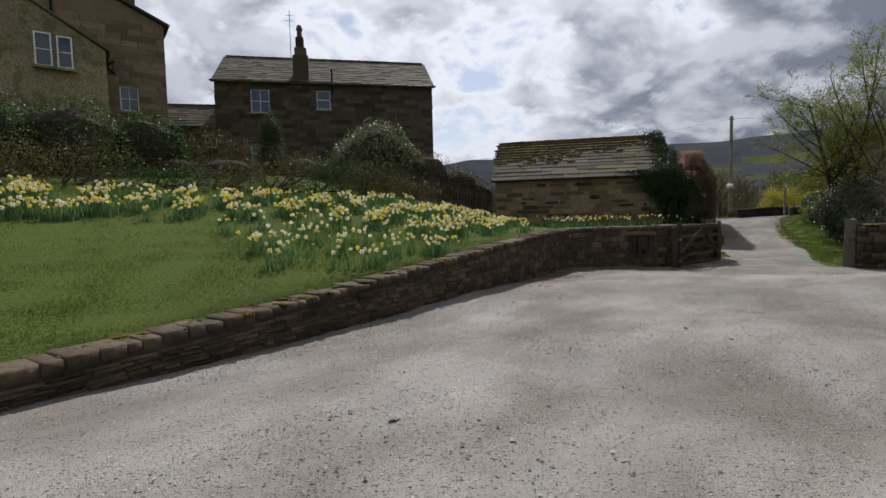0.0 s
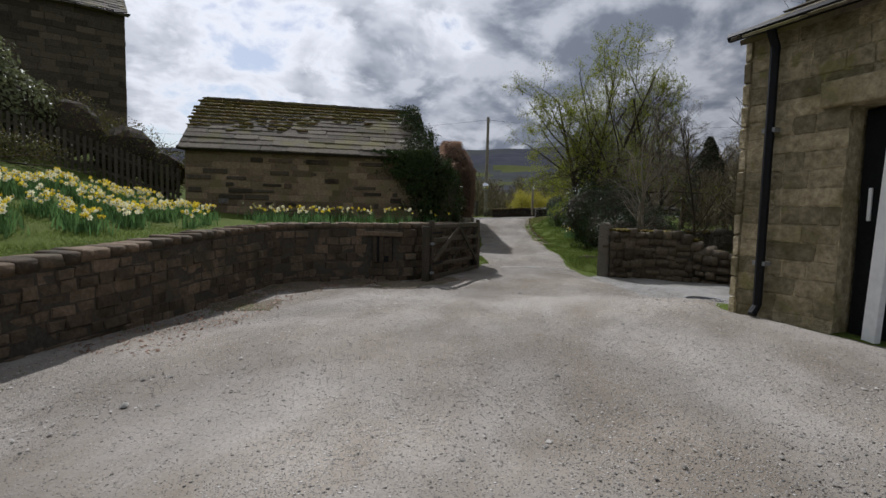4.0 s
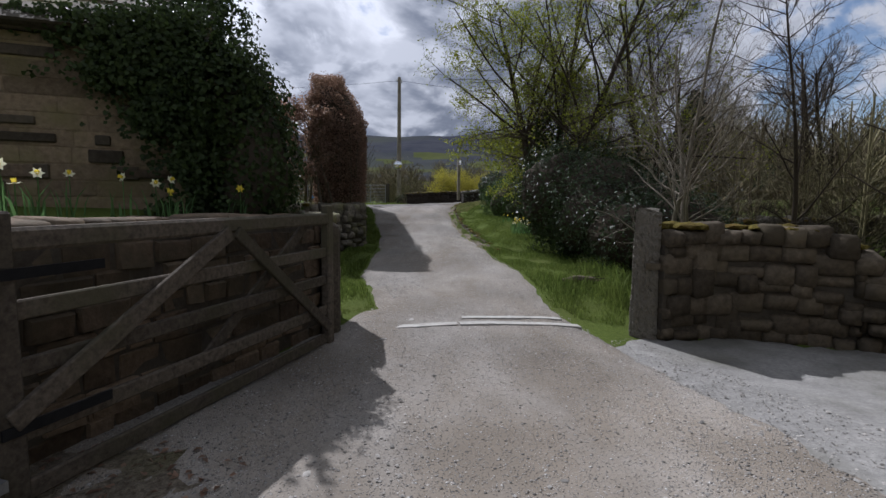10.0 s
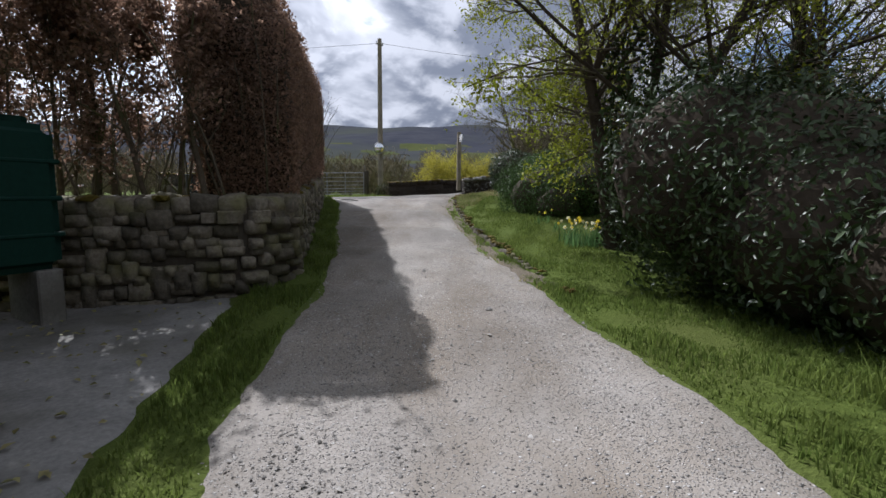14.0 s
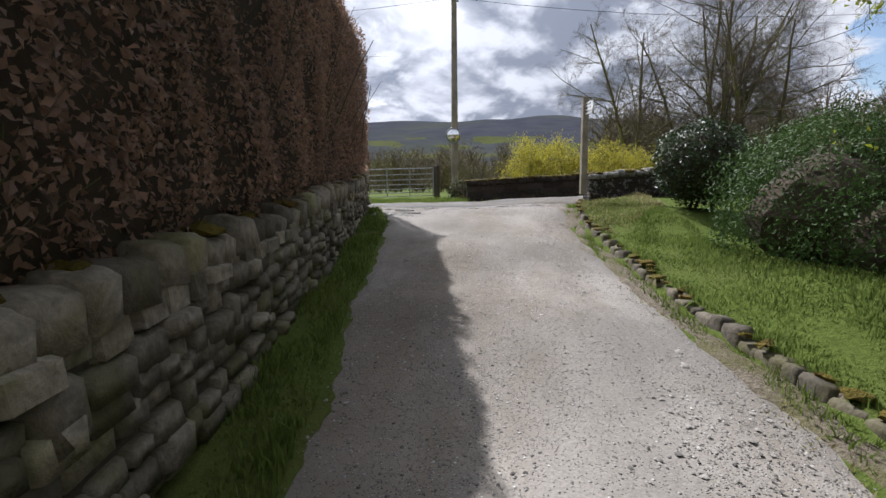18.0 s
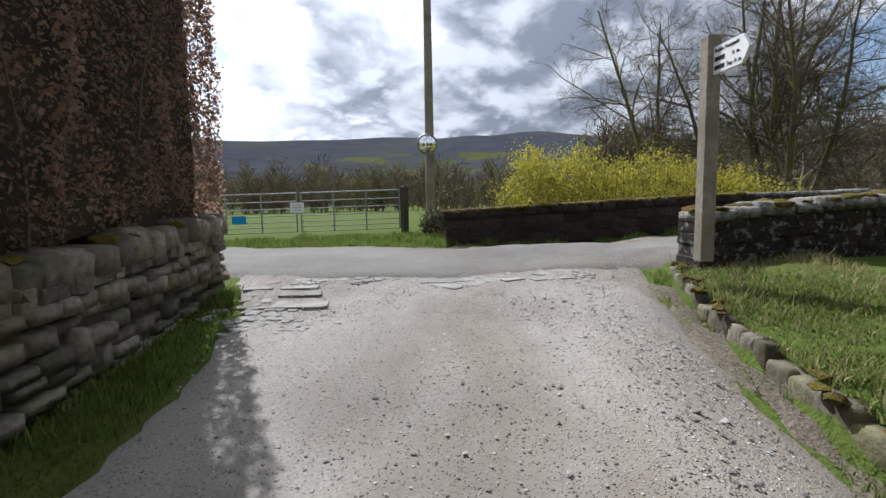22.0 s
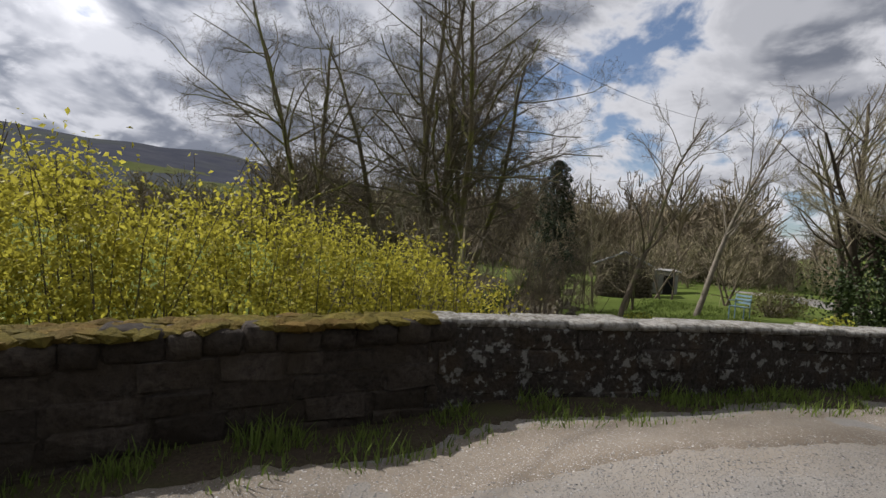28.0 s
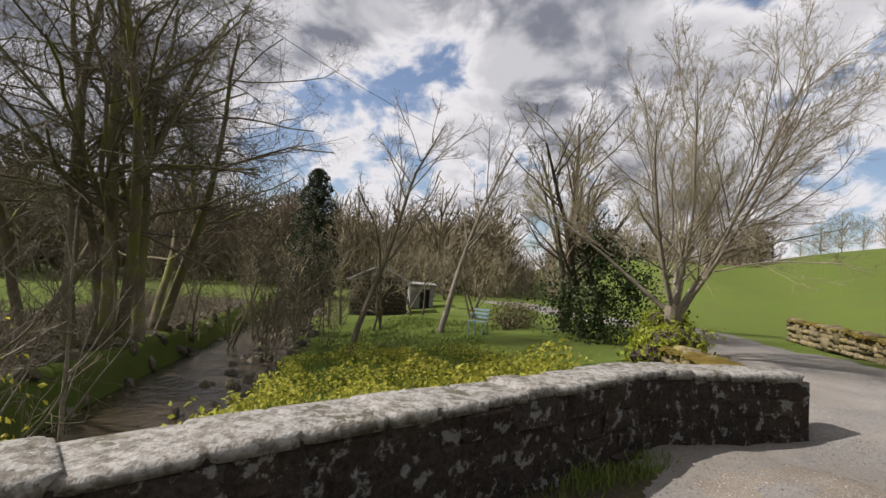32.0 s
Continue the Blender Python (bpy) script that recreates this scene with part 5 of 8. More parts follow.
part("hinge_strap", boxed((0.25, -0.055, 1.05), (0.5, 0.012, 0.05)), BLACK, gate)
part("hinge_strap", boxed((0.25, -0.055, 0.36), (0.5, 0.012, 0.05)), BLACK, gate)
put(gate, at_frame((6.98, 14.62, -0.265), math.atan2(16.62 - 14.62, 9.35 - 6.98)))
hp = thing("gatepost_timber", "stout dark timber hanging post", "gatepost")
part("post", boxed((0, 0, 0.62), (0.14, 0.14, 1.45), bev=0.02), WOOD, hp)
for z in (0.3, 0.95):
    part("hinge_pin", boxed((0.08, -0.12, z), (0.1, 0.06, 0.05)), STEEL, hp)
put(hp, at_frame((6.84, 14.55, -0.4), 0.7))
lp = thing("gatepost_stub", "short timber clapping post with rounded head", "gatepost")
part("post", pipe(bmesh.new(), [(0, 0, 0), (0, 0, 1.15), (0, 0, 1.24), (0, 0, 1.28)], [0.1, 0.1, 0.085, 0.04], 10), WOOD, lp)
put(lp, at_frame((9.28, 16.8, -0.4), 0.7))
hatch = thing("wall_recess", "dark wooden frame set into the garden wall", "recess")
# black board near the wall face, in place of the recess's shade
part("back_board", boxed((0, 0.02, 0.0), (0.44, 0.03, 0.58)), BLACK, hatch)
for x, w in ((-0.18, 0.09), (-0.03, 0.1), (0.17, 0.08)):
    part("upright", boxed((x, -0.01, 0.0), (w, 0.04, 0.58), bev=0.008), DARKBARK, hatch)
part("pale_board", boxed((0.08, -0.004, 0.05), (0.1, 0.03, 0.4)), DARKBARK, hatch)
part("lintel", boxed((0, -0.02, 0.34), (0.9, 0.1, 0.11), bev=0.02), SHADESAND, hatch)
put(hatch, at_frame((6.01, 15.06, 0.40), -0.45))

sp = thing("gatepost_stone", "tall weathered gritstone gatepost with a cut notch", "gatepost")
bm = bmesh.new()
bmesh.ops.create_cube(bm, size=1.0, matrix=Matrix.LocRotScale((0, 0, 0.62), None, (0.33, 0.30, 1.6)))
bmesh.ops.bevel(bm, geom=bm.edges[:], offset=0.03, segments=2, affect="EDGES")
bmesh.ops.subdivide_edges(bm, edges=[e for e in bm.edges if e.calc_length() > 0.2], cuts=18, use_grid_fill=True)
bmesh.ops.subdivide_edges(bm, edges=[e for e in bm.edges if e.calc_length() > 0.07], cuts=2, use_grid_fill=True)
vx = np.array([v.co for v in bm.verts])
pit = np.clip(waves(vx[:, 0] * 1.0 + vx[:, 1], vx[:, 2], 0.07, 91) - 0.05, 0, 1) + 0.6 * np.clip(waves(vx[:, 1] - vx[:, 0], vx[:, 2], 0.035, 92), 0, 1)
wave = waves(vx[:, 0] + vx[:, 1], vx[:, 2], 0.4, 93)
for v, p_, w_ in zip(bm.verts, pit, wave):
    out = Vector((v.co.x, v.co.y, 0))
    rough_face = 1.0 if v.co.x < -0.1 or v.co.z < 0.35 else 0.35
    taper = 1.04 - 0.10 * v.co.z / 1.4
    v.co.x, v.co.y = v.co.x * taper, v.co.y * taper
    if out.length > 0.05:
        v.co += out.normalized() * (0.012 * w_ - 0.022 * p_ * rough_face)
    if v.co.z > 1.3:
        v.co.z += 0.035 * w_ + 0.05 * (v.co.x < 0)
shaft = part("shaft", bm, POSTGRIT, sp)
# darker block on the face, standing in for the notch's shaded hollow
part("notch", boxed((-0.155, -0.07, 0.82), (0.07, 0.16, 0.075), bev=0.01), DARKSTONE, sp)
put(sp, at_frame((12.7, 15.42, -0.43), 0.62))
for (ax, ay), (bx, by), w, cuts in (((9.25, 17.0), (12.05, 15.83), 0.13, ((0.0, 0.5), (0.508, 1.0))), ((9.7, 17.14), (12.02, 16.12), 0.10, ((0.0, 0.27), (0.5, 1.0)))):
    bar = thing("drain_strip", "worn pale concrete strip set across the lane", "threshold strip", group="strips across the lane")
    a, b = Vector((ax, ay, 0)), Vector((bx, by, 0))
    for f0, f1 in cuts:
        bm = bmesh.new()
        n = 9
        rings = []
        side = Vector((-(b - a).y, (b - a).x, 0)).normalized() * w / 2
        for i in range(n):
            c = a.lerp(b, f0 + (f1 - f0) * i / (n - 1))
            z = land1(c.x, c.y) + 0.004
            q = [c + side * (1 + rg.uniform(-0.18, 0.08)), c - side * (1 + rg.uniform(-0.18, 0.08))]
            rings.append([bm.verts.new((q[0].x, q[0].y, z - 0.06)), bm.verts.new((q[0].x, q[0].y, z + 0.016)), bm.verts.new((q[1].x, q[1].y, z + 0.016)), bm.verts.new((q[1].x, q[1].y, z - 0.06))])
        for p, q in zip(rings, rings[1:]):
            for j in range(3):
                bm.faces.new((p[j], q[j], q[j + 1], p[j + 1]))
        bm.faces.new(rings[0])
        bm.faces.new(rings[-1][::-1])
        bmesh.ops.recalc_face_normals(bm, faces=bm.faces)
        part("strip", bm, STRIPM, bar)

# steel field gates across the road
rg = np.random.default_rng(22)


def steel_gate(a, b, za, zb, label):
    g = thing("field_gate", label, "gate", group="field gates")
    a, b = Vector((*a, 0)), Vector((*b, 0))
    for i, f in enumerate((0.0, 0.13, 0.26, 0.42, 0.60, 0.79, 1.0)):
        p, q = a.copy(), b.copy()
        p.z, q.z = za + 0.08 + f * 1.15, zb + 0.08 + f * 1.15
        part("rail", round_bar(p, q, 0.016 if f < 1 else 0.022), STEEL, g)
    for f in (0.0, 0.33, 0.66, 1.0):
        p = a.lerp(b, f)
        z = za + (zb - za) * f
        part("upright", round_bar((p.x, p.y, z + 0.06), (p.x, p.y, z + 1.24), 0.024), STEEL, g)
    return g


steel_gate((19.62, 43.08), (22.28, 41.86), 0.80, 0.86, "galvanised seven-bar steel gate carrying a pale notice")
steel_gate((19.5, 43.14), (16.65, 44.45), 0.80, 0.74, "galvanised seven-bar steel gate carrying a blue notice")
for x, y, h, lab in ((22.42, 41.8, 1.38, "round-topped timber gatepost"), (16.5, 44.52, 1.42, "square weathered timber gatepost")):
    p = thing("gatepost_field", lab, "gatepost")
    part("post", boxed((0, 0, h / 2 - 0.15), (0.2, 0.2, h + 0.3), bev=0.03), WOOD, p)
    put(p, at_frame((x, y, land1(x, y)), 0.4))
sg = thing("gate_notice", "small pale notice wired to the steel gate", "sign")
part("plate", boxed((0, 0, 0), (0.4, 0.012, 0.3), bev=0.003), WHITE, sg)
for z in (0.07, 0.0, -0.07):
    part("line", boxed((0, -0.009, z), (0.28, 0.004, 0.018)), STEEL, sg)
put(sg, at_frame((19.5, 43.08, 1.6), math.radians(-24.6)))
sg = thing("gate_notice_blue", "small blue notice wired to the steel gate", "sign")
BLUE = mat("blue paint", (0.02, 0.22, 0.5), (0.03, 0.27, 0.58), fine=8.0, rough=0.5, bump=0, spread=0.05)
part("plate", boxed((0, 0, 0), (0.42, 0.012, 0.24), bev=0.003), BLUE, sg)
put(sg, at_frame((17.95, 43.8, 1.25), math.radians(-24.6)))

pole = thing("utility_pole", "tall weathered timber utility pole", "utility pole")
part("shaft", pipe(bmesh.new(), [(0, 0, -0.4), (0, 0, 4), (0, 0, 8.6)], [0.155, 0.135, 0.11], 12), POSTWOOD, pole)
part("insulator_bracket", boxed((0, 0, 8.3), (0.5, 0.06, 0.06)), STEEL, pole)
for x in (-0.22, 0.22):
    part("insulator", pipe(bmesh.new(), [(x, 0, 8.33), (x, 0, 8.45)], 0.035, 8), WHITE, pole)
put(pole, at_frame((23.52, 42.25, land1(23.52, 42.25) - 0.02), 0.3))
mr = thing("traffic_mirror", "round convex traffic mirror fixed to the pole", "traffic mirror")
bm = bmesh.new()
bmesh.ops.create_uvsphere(bm, u_segments=28, v_segments=40, radius=1.0)
bmesh.ops.delete(bm, geom=[v for v in bm.verts if v.co.z < 0.86], context="VERTS")
for v in bm.verts:
    v.co = Vector((v.co.x * 0.58, v.co.y * 0.58, (v.co.z - 0.86) * 0.58))
for f_ in bm.faces:
    f_.smooth = True
part("glass", bm, mirror_glass, mr, "silvered convex glass")
part("rim", pipe(bmesh.new(), [(0.305 * math.cos(a), 0.305 * math.sin(a), -0.005) for a in np.linspace(0, math.tau, 25)], 0.018, 6), STEEL, mr)
part("backplate", pipe(bmesh.new(), [(0, 0, -0.05), (0, 0, -0.012)], [0.2, 0.3], 20), STEEL, mr)
part("arm", pipe(bmesh.new(), [(0, 0, -0.05), (0.1, 0.0, -0.25), (0.2, 0, -0.38)], 0.02, 6), STEEL, mr)
mr.matrix_world = look((23.28, 41.93, 3.48), (25.6, 48.4, 3.93))
# cables
def cable(name, a, b, sag, label):
    a, b = Vector(a), Vector(b)
    pts = [a.lerp(b, t) - Vector((0, 0, sag * 4 * t * (1 - t))) for t in np.linspace(0, 1, 15)]
    c = thing(name, label, "cable")
    part("wire", pipe(bmesh.new(), pts, 0.009, 4), BLACK, c)


cable("overhead_cable", (23.52, 42.25, 9.2), (60.0, 30.0, 12.0), 1.4, "thin overhead wire running to the east")
cable("overhead_cable", (23.52, 42.25, 9.2), (-20.0, 62.0, 8.5), 1.4, "thin overhead wire running to the west")
cable("overhead_cable", (-12.9, 25.5, 8.6), (-12.7, 28.5, 8.2), 0.15, "thin wire between the houses")

fp = thing("footpath_sign", "grey oak fingerpost with a white lettered arm", "signpost")
bm = bmesh.new()
bmesh.ops.create_cube(bm, size=1.0, matrix=Matrix.LocRotScale((0, 0, 0.93), None, (0.125, 0.125, 2.0)))
bmesh.ops.bevel(bm, geom=bm.edges[:], offset=0.008, segments=1, affect="EDGES")
part("post", bm, POSTWOOD, fp)
bm = bmesh.new()
pts = [(0.05, -0.115), (0.44, -0.115), (0.52, 0.0), (0.44, 0.115), (0.05, 0.115)]
a = [bm.verts.new((x, -0.014, z + 1.7)) for x, z in pts]
b = [bm.verts.new((x, 0.014, z + 1.7)) for x, z in pts]
bm.faces.new(a)
bm.faces.new(b[::-1])
for i in range(5):
    bm.faces.new((a[(i + 1) % 5], a[i], b[i], b[(i + 1) % 5]))
arm = part("finger", bm, WHITE, fp, "white painted pointing arm")
for text, z, x in (("Public Footpath", 1.76, 0.085), ("½ m.", 1.685, 0.31), ("Top ¾ m.", 1.612, 0.24)):
    cu = bpy.data.curves.new("lettering", "FONT")
    cu.body, cu.size, cu.extrude = text, 0.05, 0.001
    tob = new("lettering", cu)
    dg = bpy.context.evaluated_depsgraph_get()
    me = bpy.data.meshes.new_from_object(tob.evaluated_get(dg))
    bpy.data.objects.remove(tob)
    me.materials.clear()
    me.materials.append(BLACK)
    ob = part("lettering", me, None, arm)
    ob.matrix_local = Matrix.LocRotScale((x, -0.016, z), Euler((math.pi / 2, 0, 0)), None)
for z in (1.685, 1.612):
    part("worn_word", boxed((0.15, -0.016, z + 0.02), (0.13, 0.003, 0.035)), BLACK, arm)
put(fp, at_frame((20.8, 31.05, 1.2), math.radians(-114)))

# stones in the lane mouth
rg = np.random.default_rng(23)
PALESLAB = mat("pale flagstone", (0.2, 0.19, 0.172), (0.31, 0.298, 0.272), (0.16, 0.145, 0.12), fine=12.0, large=3.0, bump=0.3, spread=0.15)
flags = thing("paving_flags", "pale worn flagstones and setts sunk in the lane mouth", "paving", kind="structure")
poses = []
for x, y, w, d, r in ((17.66, 33.62, 0.40, 0.20, -0.42), (17.60, 33.30, 0.42, 0.27, -0.42), (17.52, 32.88, 0.50, 0.34, -0.42),
                      (19.06, 33.06, 0.36, 0.26, -0.5), (19.36, 32.98, 0.36, 0.25, -0.35), (19.6, 33.0, 0.24, 0.2, -0.2), (19.0, 32.72, 0.15, 0.34, 0.35), (19.74, 32.56, 0.26, 0.15, -0.1), (20.0, 32.36, 0.26, 0.15, -0.2), (20.26, 32.3, 0.2, 0.16, -0.2),
                      (20.2, 32.62, 0.2, 0.15, 0.3), (17.25, 33.75, 0.3, 0.16, -0.3), (16.95, 33.3, 0.22, 0.16, 0.2)):
    poses.append(Matrix.LocRotScale((x, y, land1(x, y) - 0.006), Euler((0, 0, r)), (w, d, 0.05)))
pieces("flagstone", poses, stones_of(PALESLAB, 0.07), flags, rg)
poses = []
for cx, cy, sx, sy, n, lo, hi in ((17.9, 34.0, 0.45, 0.12, 24, 0.05, 0.11), (18.55, 33.6, 0.3, 0.12, 30, 0.025, 0.06), (19.7, 32.95, 0.45, 0.16, 34, 0.04, 0.1), (19.35, 32.7, 0.28, 0.12, 20, 0.05, 0.1), (17.15, 32.6, 0.28, 0.5, 46, 0.04, 0.1), (17.3, 32.0, 0.35, 0.4, 26, 0.03, 0.07), (20.4, 32.3, 0.35, 0.25, 18, 0.03, 0.07)):
    for _ in range(n):
        x, y = rg.normal(cx, sx * 0.6), rg.normal(cy, sy * 0.6) - 0.5 * rg.normal(0, sx * 0.3)
        s = rg.uniform(lo, hi)
        poses.append(Matrix.LocRotScale((x, y, land1(x, y) - 0.004), Euler((rg.uniform(-0.08, 0.08), rg.uniform(-0.08, 0.08), rg.uniform(0, 6))), (s * 1.5, s, 0.036)))
pieces("sett", poses, stones_of(PALESLAB, 0.12), flags, rg)

COVER = (9.87, 9.97)
cover = thing("drain_cover", "round dark iron drain cover set in the concrete", "drain cover")
part("lid", pipe(bmesh.new(), [(0, 0, -0.03), (0, 0, 0.022), (0, 0, 0.027)], [0.27, 0.27, 0.24], 24), BLACK, cover)
part("rim", pipe(bmesh.new(), [(0.29 * math.cos(q), 0.29 * math.sin(q), 0.012) for q in np.linspace(0, math.tau, 25)], 0.018, 6), STEEL, cover)
put(cover, at_frame((COVER[0], COVER[1], land1(*COVER)), 0.2))
wb_ = thing("wheelie_bin", "dark grey wheeled refuse bin standing by the road", "bin")
PLASTIC = mat("dark plastic", (0.02, 0.022, 0.02), (0.03, 0.033, 0.03), fine=20.0, rough=0.5, bump=0.1, spread=0.05)
GREENP = mat("green plastic", (0.006, 0.028, 0.021), (0.008, 0.036, 0.027), fine=20.0, rough=0.5, bump=0.1, spread=0.05)


def bin_parts(root, material, s=1.0):
    bm = bmesh.new()
    bmesh.ops.create_cube(bm, size=1.0, matrix=Matrix.LocRotScale((0, 0, 0.5 * s), None, (0.55 * s, 0.6 * s, 0.95 * s)))
    for v in bm.verts:
        if v.co.z < 0.3 * s:
            v.co.x *= 0.8
            v.co.y *= 0.8
    bmesh.ops.bevel(bm, geom=bm.edges[:], offset=0.03 * s, segments=2, affect="EDGES")
    part("body", bm, material, root)
    part("lid", boxed((0, -0.02, 1.02 * s), (0.6 * s, 0.68 * s, 0.07 * s), bev=0.025), material, root)
    part("handle", round_bar((-0.25 * s, 0.34 * s, 0.95 * s), (0.25 * s, 0.34 * s, 0.95 * s), 0.02), material, root)
    for x in (-0.22, 0.22):
        part("wheel", pipe(bmesh.new(), [(x * s - 0.03, 0.26 * s, 0.1 * s), (x * s + 0.03, 0.26 * s, 0.1 * s)], 0.1 * s, 12), BLACK, root)


bin_parts(wb_, PLASTIC, 1.1)
put(wb_, at_frame((14.2, 43.9, land1(14.2, 43.9) + 0.02), 0.3))
ot = thing("oil_tank", "dark green plastic tank standing on the concrete slab", "tank")
bm = bmesh.new()
bmesh.ops.create_cube(bm, size=1.0, matrix=Matrix.LocRotScale((0, 0, 1.25), None, (0.85, 0.62, 1.4)))
bmesh.ops.bevel(bm, geom=bm.edges[:], offset=0.09, segments=3, affect="EDGES")
part("body", bm, GREENP, ot)
for z in (0.9, 1.25, 1.6):
    part("rib", boxed((0, 0, z), (0.87, 0.64, 0.05), bev=0.015), GREENP, ot)
part("cap", pipe(bmesh.new(), [(0.2, 0, 1.93), (0.2, 0, 2.02)], 0.12, 12), GREENP, ot)
for x in (-0.28, 0.28):
    part("stand_block", boxed((x, 0, 0.28), (0.22, 0.6, 0.56), bev=0.015), CONCRETE, ot, "concrete block under the tank")
put(ot, at_frame((9.72, 23.3, -0.27), 0.5))

# across the stream: huts and a garden chair
hut = thing("garden_hut", "weathered garden hut with dark log-stack side and pale roof", "hut")
bm = bmesh.new()
prof_ = [(-1.1, 0.0), (1.1, 0.0), (1.1, 1.35), (0.0, 1.85), (-1.1, 1.35)]
fr = [bm.verts.new((x, -1.2, z)) for x, z in prof_]
bk_ = [bm.verts.new((x, 1.2, z)) for x, z in prof_]
bm.faces.new(fr)
bm.faces.new(bk_[::-1])
for i in range(5):
    bm.faces.new((fr[(i + 1) % 5], fr[i], bk_[i], bk_[(i + 1) % 5]))
part("body", bm, POSTWOOD, hut)
for sx in (-1, 1):
    part("roof_slope", beam(bmesh.new(), (sx * 1.25, 0, 1.33), (0, 0, 1.92), 2.7, 0.05), STEEL, hut, "pale sheet roof")
bm = bmesh.new()
for i in range(13):
    for j in range(10):
        x, z = -0.98 + i * 0.163 + 0.08 * (j % 2), 0.1 + j * 0.15
        if z < 1.78 - 0.46 * abs(x) - 0.1:
            pipe(bm, [(x, -1.42, z), (x, -1.19, z)], 0.076, 7)
stack = part("log_stack", bm, DARKBARK, hut, "dark stacked log ends")
tagged(stack, kind="stuff")
put(hut, at_frame((54.6, 35.5, land1(54.6, 35.5)), math.radians(-84)) @ Matrix.Scale(1.4, 4))
hut = thing("garden_hut", "small pale concrete hut with dark doorway", "hut")
part("body", boxed((0, 0, 0.75), (1.5, 1.6, 1.5), bev=0.02), CONCRETE, hut)
part("roof", boxed((0, 0, 1.55), (1.8, 1.9, 0.08), rx=0.05, bev=0.02), CONCRETE, hut)
part("door", boxed((0.2, -0.81, 0.62), (0.6, 0.04, 1.2), bev=0.01), BLACK, hut)
put(hut, at_frame((58.2, 33.4, land1(58.2, 33.4)), math.radians(-80)))
ch = thing("garden_chair", "pale blue metal garden chair on the grass", "chair")
PALEBLUE = mat("pale blue paint", (0.12, 0.19, 0.23), (0.17, 0.25, 0.29), fine=9.0, rough=0.5, bump=0.1, spread=0.05)
for y in (-0.17, -0.06, 0.05, 0.16):
    part("seat_slat", boxed((0, y, 0.45), (0.52, 0.075, 0.025), bev=0.006), PALEBLUE, ch)
for z in (0.58, 0.7, 0.82):
    part("back_slat", boxed((0, 0.17 + 0.2 * (z - 0.45), z), (0.52, 0.022, 0.07), bev=0.006, rx=-0.2), PALEBLUE, ch)
for x in (-0.24, 0.24):
    for y in (-0.2, 0.22):
        part("leg", round_bar((x, y, 0), (x, y, 0.45), 0.02), PALEBLUE, ch)
    part("back_post", round_bar((x, 0.2, 0.45), (x, 0.27, 0.88), 0.018), PALEBLUE, ch)
    part("armrest", boxed((x, 0.0, 0.65), (0.05, 0.5, 0.03)), PALEBLUE, ch)
put(ch, at_frame((42.8, 30.5, land1(42.8, 30.5)), math.radians(-120)))

# ---- plants ----
def rot_any(d, ang, az):
    """Unit vectors turned away from d by ang, round d by az (arrays)."""
    ref = np.where(np.abs(d[:, 2:3]) < 0.9, np.array([[0, 0, 1.0]]), np.array([[1.0, 0, 0]]))
    u = np.cross(d, ref)
    u /= np.linalg.norm(u, axis=1, keepdims=True) + 1e-9
    v = np.cross(d, u)
    side = u * np.cos(az)[:, None] + v * np.sin(az)[:, None]
    return d * np.cos(ang)[:, None] + side * np.sin(ang)[:, None]


def tubes(paths, radii, sides):
    """Tubes along many lines at once: paths N x k x 3, radii N x k."""
    n, k, _ = paths.shape
    d = np.gradient(paths, axis=1)
    d /= np.linalg.norm(d, axis=2, keepdims=True) + 1e-9
    ref = np.where(np.abs(d[:, :1, 2:3]) < 0.8, np.array([0, 0, 1.0]), np.array([1.0, 0, 0]))
    u = np.cross(d, np.broadcast_to(ref, d.shape))
    u /= np.linalg.norm(u, axis=2, keepdims=True) + 1e-9
    v = np.cross(d, u)
    a = np.arange(sides) * math.tau / sides
    ring = u[:, :, None] * np.cos(a)[:, None] + v[:, :, None] * np.sin(a)[:, None]
    verts = paths[:, :, None] + ring * radii[:, :, None, None]
    i = np.arange(n * k * sides).reshape(n, k, sides)
    j = np.roll(i, -1, axis=2)
    faces = np.stack([i[:, :-1], j[:, :-1], j[:, 1:], i[:, 1:]], -1).reshape(-1, 4)
    return verts.reshape(-1, 3), faces


def grow(rg, start, d, length, radius, k, wander, lift, taper=0.35):
    """Many branches at once; gives their lines and radii."""
    n = len(start)
    p, out = start.copy(), [start.copy()]
    d = d.copy()
    for _ in range(k - 1):
        d = d + rg.normal(0, wander, (n, 3)) + np.array([0, 0, lift])
        d /= np.linalg.norm(d, axis=1, keepdims=True)
        p = p + d * (length / (k - 1))[:, None]
        out.append(p.copy())
    return np.stack(out, 1), radius[:, None] * np.linspace(1, taper, k)[None]


def sprout(rg, paths, radii, length, per, lo, hi, angle, shrink, thin=0.45):
    """Starts of side branches on each line."""
    n, k, _ = paths.shape
    idx = np.repeat(np.arange(n), per)
    t = rg.uniform(lo, hi, len(idx))
    f = t * (k - 1)
    i = np.minimum(f.astype(int), k - 2)
    w = (f - i)[:, None]
    pos = paths[idx, i] * (1 - w) + paths[idx, i + 1] * w
    d = paths[idx, i + 1] - paths[idx, i]
    d /= np.linalg.norm(d, axis=1, keepdims=True) + 1e-9
    rad = radii[idx, i] * (1 - w[:, 0]) + radii[idx, i + 1] * w[:, 0]
    nd = rot_any(d, rg.uniform(angle * 0.6, angle * 1.4, len(idx)), rg.uniform(0, math.tau, len(idx)))
    ln = length[idx] * shrink * rg.uniform(0.6, 1.25, len(idx)) * (1.15 - 0.6 * t)
    return pos, nd, ln, rad * thin


